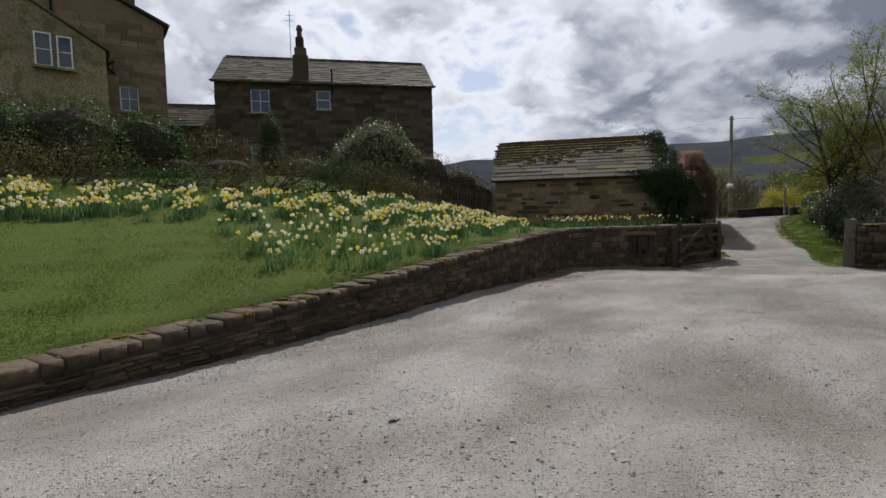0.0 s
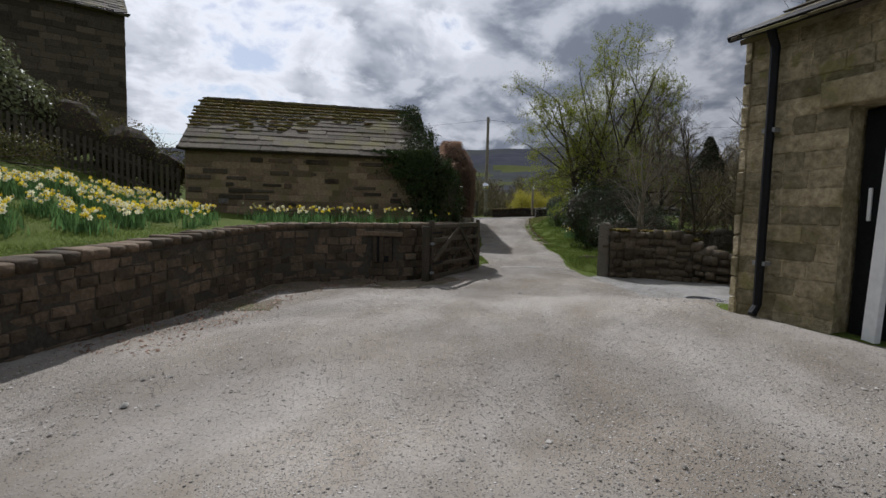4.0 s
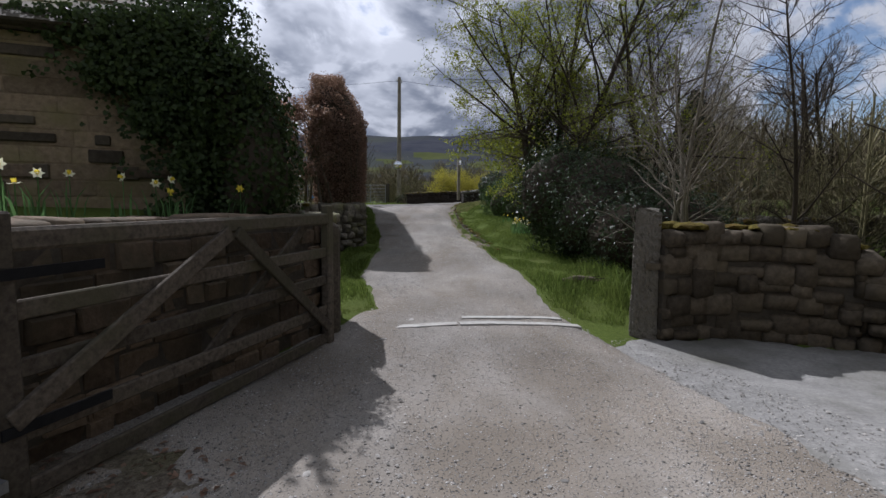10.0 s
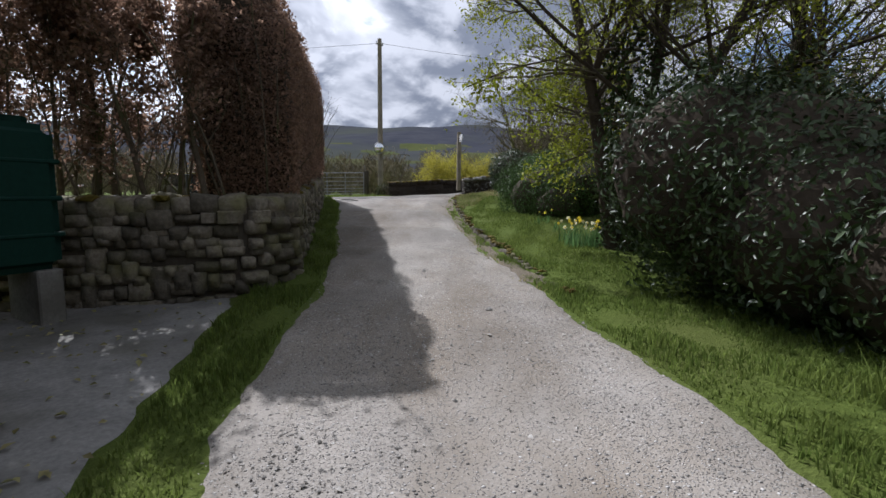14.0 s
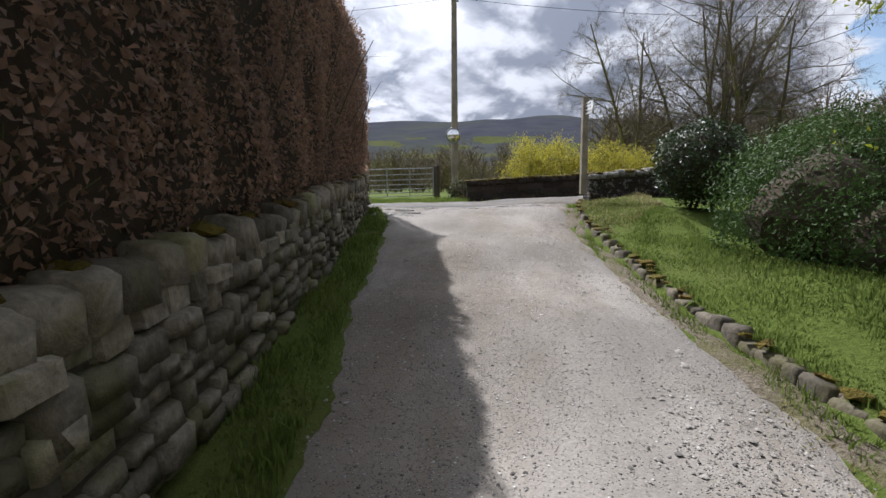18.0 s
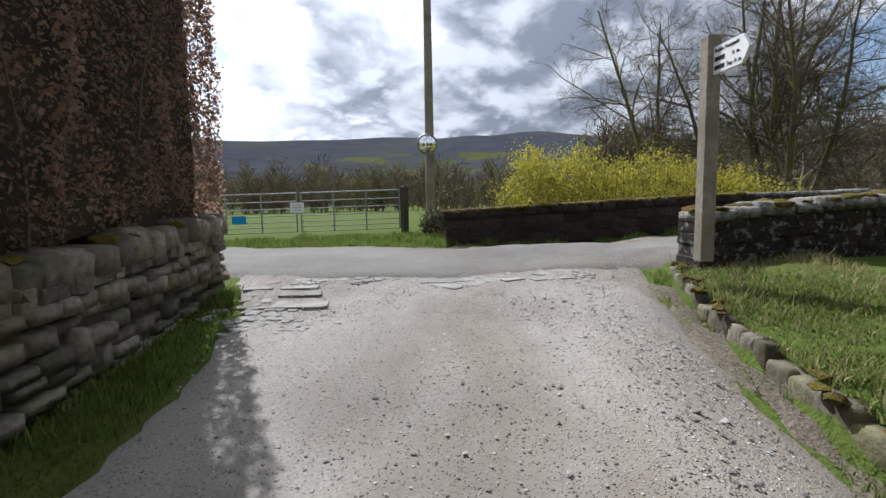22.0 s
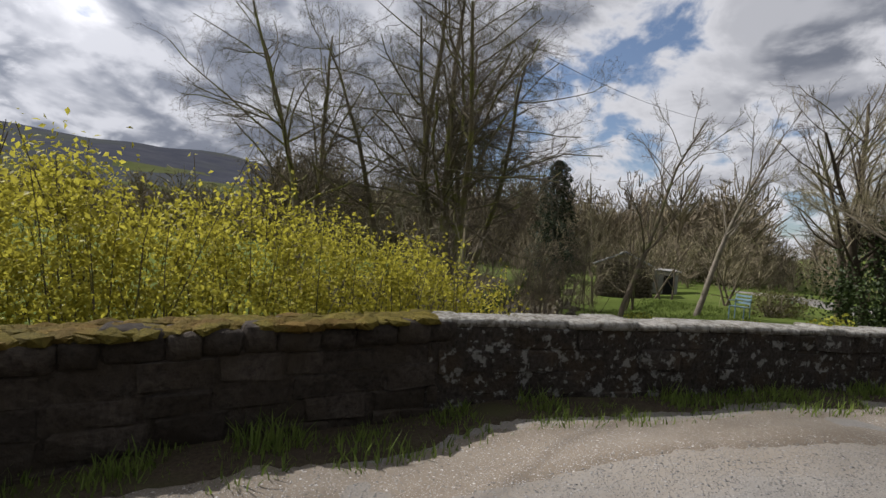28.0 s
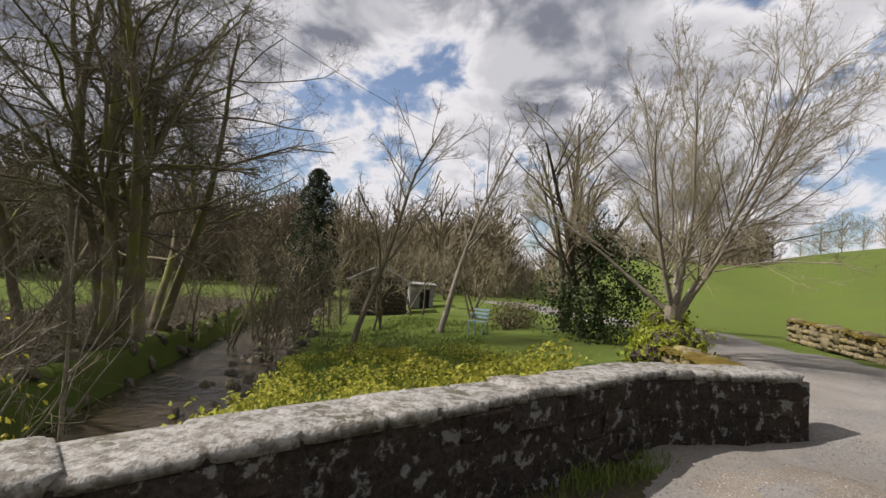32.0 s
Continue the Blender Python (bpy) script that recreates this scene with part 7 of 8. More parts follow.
bush("garden_conifer", "small dark upright conifer", [on_land(-6.6, 17.6, 0.7, 0.55, 0.55, 0.8), on_land(-6.6, 17.6, 1.5, 0.4, 0.4, 0.8)], 4000, 0.07, YEW, 206, DARKBARK, noise=0.2, category="conifer")
bush("topiary_bush", "rounded clipped green bush", [on_land(-4.3, 18.3, 0.45, 0.5, 0.5, 0.5)], 2500, 0.05, SHRUB, 207, DARKBARK)
bush("rhododendron", "big evergreen shrub dotted with pale flower buds", [(-2.9, 19.4, land1(-2.9, 19.4) + 1.25, 1.3, 1.2, 1.25), (-3.7, 19.2, land1(-3.7, 19.2) + 0.9, 0.9, 0.9, 0.9), (-2.0, 19.6, land1(-2, 19.6) + 0.9, 0.9, 0.9, 0.9)], 9000, 0.12, RHODO, 208, DARKBARK, noise=0.14, stems=10)
rg = np.random.default_rng(209)
row = [(-11.2, 7.6), (-9.9, 9.4), (-8.6, 10.6), (-7.3, 11.6), (-6.1, 12.6), (-4.9, 13.5), (-3.7, 14.4), (-2.6, 15.4), (-1.5, 16.9)]
for i, (bx, by) in enumerate(row):
    hh = rg.uniform(0.3, 0.72)
    bush("border_shrub", "low dark shrub in the border behind the daffodils", [on_land(bx - 0.3, by + 0.3, hh * 0.7, 0.75, 0.5, hh), on_land(bx + 0.45, by + 0.7, hh * 0.8, 0.7, 0.5, hh * 1.1)], 3200, 0.05, SHRUB if i % 3 else YEW, 2090 + i, None, core=0.6, noise=0.4, stems=12, group="border shrubs")
bush("garden_hedge", "low clipped brown-green hedge beside the outhouse", [on_land(-0.9, 20.1, 0.8, 1.0, 0.6, 0.95), on_land(0.3, 20.3, 0.75, 1.0, 0.6, 0.9), on_land(1.2, 20.3, 0.6, 0.7, 0.6, 0.75), on_land(-2.0, 19.9, 0.8, 0.9, 0.6, 0.95)], 9000, 0.06, SHRUB, 210, DARKBARK, category="hedge", stems=12)

fence = thing("garden_fence", "dark weathered paling fence before the garden hedge", "fence")
fl = Line([(1.7, 19.5), (0.2, 19.2), (-2.2, 18.6), (-4.0, 18.3)])
rg = np.random.default_rng(215)
for s_ in np.arange(0.08, fl.length, 0.125):
    c, a = fl.at(s_), fl.angle(s_)
    z = land1(c[0], c[1])
    part("paling", boxed((c[0], c[1], z + 0.42 + rg.uniform(-0.02, 0.02)), (0.075, 0.018, 0.95), rz=a, bev=0.006, ry=rg.uniform(-0.02, 0.02)), WOOD, fence)
for dz in (0.22, 0.68):
    for s_ in np.arange(0, fl.length - 0.1, 1.0):
        e_ = min(s_ + 1.0, fl.length)
        a_, b_ = fl.at(s_), fl.at(e_)
        part("rail", beam(bmesh.new(), (a_[0], a_[1] + 0.03, land1(*a_) + dz), (b_[0], b_[1] + 0.03, land1(*b_) + dz), 0.035, 0.07), WOOD, fence)

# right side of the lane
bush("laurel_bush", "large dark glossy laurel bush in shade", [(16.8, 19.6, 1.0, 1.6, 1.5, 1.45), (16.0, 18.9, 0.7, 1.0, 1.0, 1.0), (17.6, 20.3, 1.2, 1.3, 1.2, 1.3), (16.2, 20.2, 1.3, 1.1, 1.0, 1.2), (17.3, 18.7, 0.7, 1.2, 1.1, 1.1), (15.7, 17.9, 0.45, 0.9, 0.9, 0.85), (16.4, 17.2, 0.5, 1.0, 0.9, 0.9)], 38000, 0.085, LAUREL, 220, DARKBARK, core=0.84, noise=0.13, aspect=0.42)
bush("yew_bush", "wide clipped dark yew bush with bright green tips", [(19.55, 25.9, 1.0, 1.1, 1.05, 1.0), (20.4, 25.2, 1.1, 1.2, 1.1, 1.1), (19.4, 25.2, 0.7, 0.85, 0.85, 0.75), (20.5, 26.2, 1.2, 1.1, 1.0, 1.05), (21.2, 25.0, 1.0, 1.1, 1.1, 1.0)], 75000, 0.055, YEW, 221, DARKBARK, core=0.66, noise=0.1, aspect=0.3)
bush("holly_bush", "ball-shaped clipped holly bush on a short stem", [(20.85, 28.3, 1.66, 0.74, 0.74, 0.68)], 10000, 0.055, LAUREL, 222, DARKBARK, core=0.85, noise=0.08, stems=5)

# spring tree with small new leaves
rt, lv = bare_tree("spring_tree", "tree with dark ivy-clad trunk and fresh small spring leaves", (17.5, 22.0, land1(17.5, 22.0)), DARKBARK, 231, twig_bark=BARK, height=9.0, trunk_r=0.16, stems=3, fork=0.1, gather=0.2, spread=0.95, per=(17, 9, 6, 4), low=0.26, lift=0.02, shrink=(0.55, 0.5, 0.5, 0.5), wander=0.05)
rg = np.random.default_rng(232)
pts = np.concatenate([lv[3][0][:, 1:].reshape(-1, 3), lv[4][0][:, 1:].reshape(-1, 3)])
pts = np.concatenate([pts, pts + rg.normal(0, 0.09, pts.shape)])
pts = pts[rg.uniform(0, 1, len(pts)) < 0.8]
part("leaves", leaf_mesh("leaves", pts + rg.normal(0, 0.04, pts.shape), rg.normal(0, 1, pts.shape) + np.array([0, 0, 0.5]), 0.052, rg, SPRING, 0.6), None, rt, "small yellow-green new leaves")
nb = 15
st = np.stack([rg.normal(0, 0.1, nb), rg.normal(0, 0.1, nb), rg.uniform(1.5, 3.4, nb)], 1)
aim = np.stack([rg.uniform(-0.75, 0.75, nb), rg.uniform(0.25, 1.0, nb), rg.uniform(-0.12, 0.35, nb)], 1)
aim /= np.linalg.norm(aim, axis=1, keepdims=True)
lb = rg.uniform(1.6, 2.9, nb)
b1, r1 = grow(rg, st, aim, lb, rg.uniform(0.018, 0.035, nb), 8, 0.1, -0.01)
for pb, qb in zip(b1, r1):
    v, f = tubes(pb[None], qb[None], 5)
    part("low_bough", fast("low_bough", v, f, BARK, True), None, rt)
a2, d2, l2, r2 = sprout(rg, b1, r1, lb, 12, 0.2, 1.0, 0.9, 0.42)
b2, r2 = grow(rg, a2, d2, l2, np.maximum(r2, 0.005), 5, 0.16, -0.03)
a3, d3, l3, r3 = sprout(rg, b2, r2, l2, 6, 0.2, 1.0, 0.9, 0.45)
b3, r3 = grow(rg, a3, d3, l3, np.maximum(r3, 0.003), 3, 0.18, -0.03)
v2, f2 = tubes(b2, r2, 4)
v3, f3 = tubes(b3, r3, 3)
part("bough_twig_spray", fast("bough_twig_spray", np.concatenate([v2, v3]), np.concatenate([f2, f3 + len(v2)]), BARK, True), None, rt)
lp_ = np.concatenate([b2[:, 2:].reshape(-1, 3), b3.reshape(-1, 3), b3[:, 1:].reshape(-1, 3) + rg.normal(0, 0.05, (len(b3) * 2, 3))])
lp_ = lp_[rg.uniform(0, 1, len(lp_)) < 0.85]
part("bough_leaves", leaf_mesh("bough_leaves", lp_ + rg.normal(0, 0.035, lp_.shape), rg.normal(0, 1, lp_.shape) + np.array([0, 0, 0.6]), 0.07, rg, SPRING, 0.62), None, rt, "clusters of fresh yellow-green leaves")
q = rg.uniform(0, math.tau, 1500)
hz = rg.uniform(0.0, 3.4, 1500)
pi_ = np.stack([np.cos(q) * 0.34, np.sin(q) * 0.34, hz], 1) + rg.normal(0, 0.07, (1500, 3))
part("ivy_leaves", leaf_mesh("ivy_leaves", pi_, pi_ * np.array([1, 1, 0]), 0.08, rg, IVY, 0.85), None, rt)

# bare trees and shrubs right of the yard
bare_tree("pale_birch", "young pale-stemmed bare birch with fine twigs", (15.3, 16.45, land1(15.3, 16.45)), PALEBARK, 1241, twig_bark=PALEBARK, height=6.2, trunk_r=0.065, stems=2, fork=0.1, gather=0.5, spread=0.85, per=(20, 9, 6), low=0.08, shrink=(0.45, 0.5, 0.5), wander=0.12, fine=0.3)
bare_tree("bare_alder", "dark straight bare alder with short rising side branches", (16.8, 13.2, land1(16.8, 13.2)), DARKBARK, 242, "bare trees by the yard", twig_bark=DARKBARK, height=8.2, trunk_r=0.085, stems=2, fork=0.05, spread=1.0, per=(34, 7, 5), low=0.1, lift=0.05, shrink=(0.30, 0.5, 0.5), wander=0.07, trunk_len=0.95, fine=0.5)
bare_tree("bare_alder", "dark slender bare alder beside the wall", (16.2, 15.2, land1(16.2, 15.2)), DARKBARK, 243, "bare trees by the yard", twig_bark=DARKBARK, height=5.4, trunk_r=0.05, stems=1, spread=0.95, per=(22, 7, 5), low=0.15, shrink=(0.32, 0.5, 0.5), trunk_len=0.95, fine=0.5)
for i, (bx, by, hh, sd) in enumerate([(20.0, 11.2, 7.0, 244), (20.2, 20.4, 8.2, 245), (23.5, 22.0, 6.0, 246), (23.5, 17.5, 5.4, 247), (27.0, 19.0, 7.0, 248), (25.0, 14.0, 6.6, 249)]):
    yt, lv = bare_tree("bare_tree", "bare leafless tree with a rounded crown of fine twigs", (bx, by, land1(bx, by)), DARKBARK, sd, "bare trees by the yard", twig_bark=DARKBARK, height=hh, trunk_r=0.13, stems=1 + i % 2, fork=0.12, spread=0.85, per=(14, 9, 6, 4), low=0.2, shrink=(0.5, 0.5, 0.5, 0.5), fine=0.5)


rg = np.random.default_rng(296)
fb = thing("field_brush", "dark tangle of bare brush and brambles behind the yard wall", "undergrowth", kind="stuff")
x, y = scatter(rg, [(15.6, 17.0), (17.0, 14.5), (18.0, 10.5), (23.0, 9.5), (25.0, 15.0), (22.0, 19.5), (18.5, 17.6)], 9)
k = poly_sd(x, y, PAD) > 0.6
x, y = x[k], y[k]
n = len(x)
d = rg.normal(0, 0.6, (n, 3)) + np.array([0, 0, 0.9])
d /= np.linalg.norm(d, axis=1, keepdims=True)
ln = rg.uniform(0.5, 1.7, n)
p, r = grow(rg, np.stack([x, y, land(x, y)], 1), d, ln, rg.uniform(0.006, 0.016, n), 5, 0.2, -0.05)
a2, d2, l2, r2 = sprout(rg, p, r, ln, 7, 0.2, 1, 0.8, 0.4)
p2, r2 = grow(rg, a2, d2, l2, np.maximum(r2, 0.005), 3, 0.2, 0.0)
v1, f1 = tubes(p, r, 3)
v2, f2 = tubes(p2, r2, 3)
part("twig_tangle", fast("twig_tangle", np.concatenate([v1, v2]), np.concatenate([f1, f2 + len(v1)]), DARKBARK, True), None, fb)


def conifer(label, base, height, radius, seed, blunt=0.8):
    """Dark conifer: trunk and drooping whorls of needle tufts."""
    rg = np.random.default_rng(seed)
    root = thing("conifer", label, "conifer", at=base)
    part("trunk", pipe(bmesh.new(), [(0, 0, -0.2), (0, 0, height * 0.9)], [height * 0.02, 0.02], 8), DARKBARK, root)
    n = 11000
    t = rg.uniform(0.08, 1, n)
    a = rg.uniform(0, math.tau, n)
    r = radius * (1 - t) ** blunt * (0.65 + 0.35 * np.sin(a * 3 + t * 40)) * rg.uniform(0.35, 1, n) ** 0.5 + 0.05
    p = np.stack([np.cos(a) * r, np.sin(a) * r, t * height - 0.25 * r], 1)
    part("needles", leaf_mesh("needles", p, np.stack([np.cos(a) * 0.4, np.sin(a) * 0.4, np.ones(n)], 1), 0.26, rg, NEEDLES, 0.4), None, root)
    return root


conifer("dark spreading conifer behind the yard wall", (26.5, 23.0, land1(26.5, 23)), 4.6, 1.9, 251)
conifer("dark spreading conifer behind the yard wall", (29.0, 17.0, land1(29, 17)), 4.4, 1.5, 252)
conifer("tall dark conifer beyond the stream", (63.5, 42.1, land1(63.5, 42.1)), 11.4, 2.9, 253, 0.38)

# behind the far parapet
rg = np.random.default_rng(260)
lobes = []
for i in range(15):
    f_ = i / 14
    x, y = 24.55 + 5.0 * f_, 38.3 - 3.35 * f_
    top = 2.86 - 0.42 * math.exp(-((f_ - 0.4) / 0.1) ** 2) - 0.12 * math.sin(9 * f_) - 0.85 * f_**2.4
    for side in (0.0, 0.9):
        cx, cy = x + side * 0.5 + rg.normal(0, 0.14), y + side * 0.9 + rg.normal(0, 0.14)
        zt = top + rg.normal(0, 0.2)
        r_ = rg.uniform(0.42, 0.62)
        lobes.append((cx, cy, zt - r_, r_, r_, r_ * 1.15))
        lobes.append((cx + rg.normal(0, 0.2), cy + rg.normal(0, 0.2), zt - 1.45, 0.62, 0.6, 0.75))
rz = thing("yellow_shrub", "broad shrub of fresh yellow-green leaves behind the parapet", "shrub")
pos, nrm = lumps(rg, lobes, 120000, 0.3, 0.9)
keep = waves(pos[:, 0] + 0.7 * pos[:, 2], pos[:, 1] - 0.5 * pos[:, 2], 0.42, 61) > -0.55
pos, nrm = pos[keep], nrm[keep]
part("leaves", leaf_mesh("leaves", pos, nrm, 0.058, rg, YELLOWG, 0.6, tilt=0.9), None, rz)
ns = 260
i = rg.integers(0, len(lobes), ns)
L = np.array(lobes)[i]
bs = np.stack([L[:, 0] + rg.normal(0, 0.3, ns), L[:, 1] + rg.normal(0, 0.3, ns), np.full(ns, 0.3)], 1)
d = np.array([[0, 0, 1.0]]) + rg.normal(0, 0.13, (ns, 3))
d /= np.linalg.norm(d, axis=1, keepdims=True)
ln = L[:, 2] + L[:, 5] - 0.3 + rg.uniform(-0.3, 0.32, ns)
p, r = grow(rg, bs, d, ln, np.full(ns, 0.011), 6, 0.06, 0.02)
v, f = tubes(p, r, 4)
part("stem_tangle", fast("stem_tangle", v, f, BARK, True), None, rz)
w = rg.uniform(0.45, 1, (ns * 16, 1))
k = np.repeat(np.arange(ns), 16)
q = p[k, 3] * (1 - w) + p[k, 5] * w
part("leafage", leaf_mesh("leafage", q + rg.normal(0, 0.03, q.shape), rg.normal(0, 1, q.shape) + np.array([0, 0, 0.6]), 0.06, rg, YELLOWG, 0.55), None, rz)
bush("bramble", "grey-brown bramble thicket at the wall end", [(22.7, 39.5, 1.35, 0.85, 0.8, 0.75), (23.5, 39.3, 1.5, 0.9, 0.8, 0.8), (24.2, 40.0, 1.4, 0.9, 0.8, 0.8)], 3200, 0.05, SHRUB, 261, None, stems=60, noise=0.25)
bush("ivy_stump", "small ivy-clad stump beside the gate post", [(22.75, 40.3, 0.95, 0.5, 0.45, 0.55), (23.2, 40.0, 0.9, 0.4, 0.4, 0.45)], 2600, 0.07, IVY, 262, DARKBARK)

# trees of the stream side
for i, (bx, by, hh, rr, st, sd) in enumerate([(39.6, 40.9, 15.0, 0.21, 3, 271), (40.4, 40.3, 14.0, 0.19, 2, 272), (40.6, 43.8, 14.5, 0.2, 2, 273), (43.0, 41.3, 13.0, 0.17, 2, 274), (37.7, 45.3, 14.0, 0.2, 2, 275)]):
    bare_tree("stream_tree", "tall many-stemmed bare alder on the stream bank", (bx, by, land1(bx, by)), MOSSBARK, sd, "bare trees by the stream", twig_bark=TWIG, height=hh, trunk_r=rr, stems=st, fork=0.22, spread=1.0, per=(16, 11, 9, 6), low=0.26, lift=-0.005, shrink=(0.44, 0.5, 0.5, 0.5), wander=0.12, fine=0.4)
for i, (bx, by, hh) in enumerate([(46.5, 34.2, 5.5), (48.5, 36.5, 6.0), (50.0, 33.0, 5.0), (49.0, 30.5, 4.6), (44.8, 40.2, 6.5), (47.5, 40.0, 6.5)]):
    bare_tree("thorn_tree", "small bare olive-brown thorn tree behind the meadow", (bx, by, land1(bx, by)), BARK, 700 + i, "thorn trees", twig_bark=PALETWIG, height=hh, trunk_r=0.06, stems=3, fork=0.25, spread=0.8, per=(9, 6, 6), low=0.1, shrink=(0.5, 0.5, 0.5))
bare_tree("bank_sapling", "thin leaning tree rooted in the mossy bank", (31.9, 36.2, land1(31.9, 36.2)), PALEBARK, 276, height=6.0, trunk_r=0.07, stems=1, lean=(0.03, 0.05), spread=0.8, per=(12, 7, 4, 3), low=0.25, shrink=(0.4, 0.5, 0.5, 0.5))
bare_tree("bank_sapling", "slim pale bare tree on the stream bank", (34.0, 37.85, land1(34.0, 37.85)), PALEBARK, 2761, height=7.0, trunk_r=0.06, stems=2, fork=0.1, spread=0.8, per=(12, 8, 5, 3), low=0.25, shrink=(0.4, 0.5, 0.5, 0.5), fine=0.5)
bare_tree("slender_tree", "slender dark bare tree leaning over the meadow", (40.4, 34.3, land1(40.4, 34.3)), BARK, 277, height=11.0, trunk_r=0.13, lean=(0.14, -0.2), spread=0.5, per=(13, 7, 5, 3), low=0.3, lift=0.05, trunk_len=0.95, shrink=(0.4, 0.5, 0.5, 0.5))
bare_tree("slender_tree", "slender pale bare tree leaning over the meadow", (44.1, 31.8, land1(44.1, 31.8)), PALEBARK, 278, height=8.2, trunk_r=0.12, lean=(0.1, -0.2), spread=0.55, per=(13, 7, 5, 3), low=0.35, lift=0.05, trunk_len=0.95, shrink=(0.4, 0.5, 0.5, 0.5))
bare_tree("meadow_tree", "bare tree at the meadow edge", (44.1, 27.65, land1(44.1, 27.65)), BARK, 279, height=9.4, trunk_r=0.2, stems=2, fork=0.1, spread=0.7, per=(14, 8, 6, 3), low=0.2, shrink=(0.5, 0.5, 0.5, 0.5))
it, lv = bare_tree("ivy_tree", "ivy-clad dark tree beside the road", (42.3, 26.7, land1(42.3, 26.7)), DARKBARK, 280, twig_bark=PALETWIG, height=8.0, trunk_r=0.16, stems=2, fork=0.12, spread=0.7, per=(14, 8, 6, 3), low=0.2, shrink=(0.4, 0.5, 0.5, 0.5))
rg = np.random.default_rng(281)
ph, nh = lumps(rg, [(42.3, 26.7, 2.2, 1.3, 1.2, 1.3), (41.6, 27.1, 1.5, 1.0, 1.0, 1.0), (42.9, 26.5, 3.4, 0.9, 0.9, 1.0), (42.1, 26.9, 3.9, 0.7, 0.7, 0.9), (41.4, 26.2, 2.6, 1.0, 1.0, 1.1), (43.2, 27.4, 2.0, 1.1, 1.1, 1.1)], 9500, 0.45, 0.9)
part("ivy_leaves", leaf_mesh("ivy_leaves", ph - np.array(it.location), nh, 0.10, rg, IVY, 0.8), None, it)
bt, lv = bare_tree("spreading_tree", "wide spreading bare tree beside the bridge road", (36.7, 26.9, land1(36.7, 26.9) + 1.05), PALEBARK, 1282, twig_bark=PALETWIG, height=6.5, trunk_r=0.06, stems=9, fork=0.44, gather=0.12, fine=0.4, spread=0.62, per=(14, 10, 8, 5), low=0.15, lift=0.035, trunk_len=0.72, shrink=(0.5, 0.5, 0.5, 0.5))
part("bole", pipe(bmesh.new(), [(0, 0, -1.25), (0.02, 0.01, -0.5), (0, 0, 0.05)], [0.24, 0.18, 0.17], 12), PALEBARK, bt)
bush("ivy_bush", "pale green ivy bush round the tree foot", [(36.6, 27.0, 1.45, 0.8, 0.75, 0.55), (36.1, 27.5, 1.3, 0.5, 0.5, 0.4), (37.1, 26.9, 1.8, 0.5, 0.5, 0.5)], 3000, 0.1, SPRING, 283, DARKBARK, noise=0.25)
bush("meadow_bush", "low bramble bush at the meadow edge", [(45.2, 29.2, 1.2, 1.0, 0.9, 0.6), (46.5, 28.6, 1.2, 0.9, 0.8, 0.5)], 2200, 0.09, SHRUB, 284, None, stems=40, noise=0.25)
for i, (bx, by) in enumerate([(44.6, 36.6), (45.4, 38.0), (43.4, 37.4)]):
    bare_tree("bank_shrub", "thin bare sapling clump on the far bank", (bx, by, land1(bx, by)), BARK, 290 + i, "saplings on the bank", height=4.6, trunk_r=0.03, stems=5, fork=0.16, spread=0.5, per=(9, 6, 4), low=0.15, shrink=(0.4, 0.5, 0.5))
rg = np.random.default_rng(295)
br = thing("bank_brush", "tangled bare twigs and brambles along the stream bank", "undergrowth", kind="stuff")
n = 900
sx = rg.uniform(4, 26, n)
c = np.stack([np.interp(sx, STREAM.s, STREAM.p[:, i]) for i in (0, 1)], 1)
sd = np.where(rg.uniform(0, 1, n) < 0.85, rg.uniform(2.2, 6.0, n), -rg.uniform(2.2, 3.4, n) - 30 * (sx < 12))
x, y = c[:, 0] - sd * 0.2, c[:, 1] + sd
b = np.stack([x, y, land(x, y)], 1)
d = rg.normal(0, 0.7, (n, 3)) + np.array([0, 0, 0.8])
d /= np.linalg.norm(d, axis=1, keepdims=True)
ln = rg.uniform(0.6, 2.2, n)
p, r = grow(rg, b, d, ln, rg.uniform(0.006, 0.018, n), 6, 0.2, -0.08)
a2, d2, l2, r2 = sprout(rg, p, r, ln, 7, 0.2, 1, 0.8, 0.4)
p2, r2 = grow(rg, a2, d2, l2, np.maximum(r2, 0.004), 4, 0.2, 0.0)
v1, f1 = tubes(p, r, 4)
v2, f2 = tubes(p2, r2, 3)
part("twig_crown", fast("twig_crown", np.concatenate([v1, v2]), np.concatenate([f1, f2 + len(v1)]), BARK, True), None, br)

# low undergrowth on the near bank
rg = np.random.default_rng(300)
ug = thing("undergrowth", "low fresh yellow-green undergrowth on the near bank", "undergrowth", kind="stuff")
x, y = scatter(rg, [(30.4, 33.6), (32.4, 30.3), (34.5, 29.0), (38.5, 30.5), (40.5, 33.5), (38.0, 35.0), (34.0, 34.3)], 1100)
cl = waves(x, y, 1.3, 9)
k = (cl > -0.5 + 0.02 * (x - 30)) & (rg.uniform(0, 1, len(x)) < np.clip(1.05 - (x - 30) * 0.08, 0.1, 1))
k &= near_line(x, y, STREAM)[0] > 2.1
x, y = x[k], y[k]
hh = rg.uniform(0, 1, len(x)) * (0.55 + 0.25 * cl[k]) * np.clip(1.3 - (x - 30) * 0.07, 0.3, 1)
part("leaves", leaf_mesh("leaves", np.stack([x, y, land(x, y) + hh], 1), np.tile([0, 0, 1.0], (len(x), 1)), 0.075, rg, BANKLEAF, 0.6, tilt=0.8), None, ug)
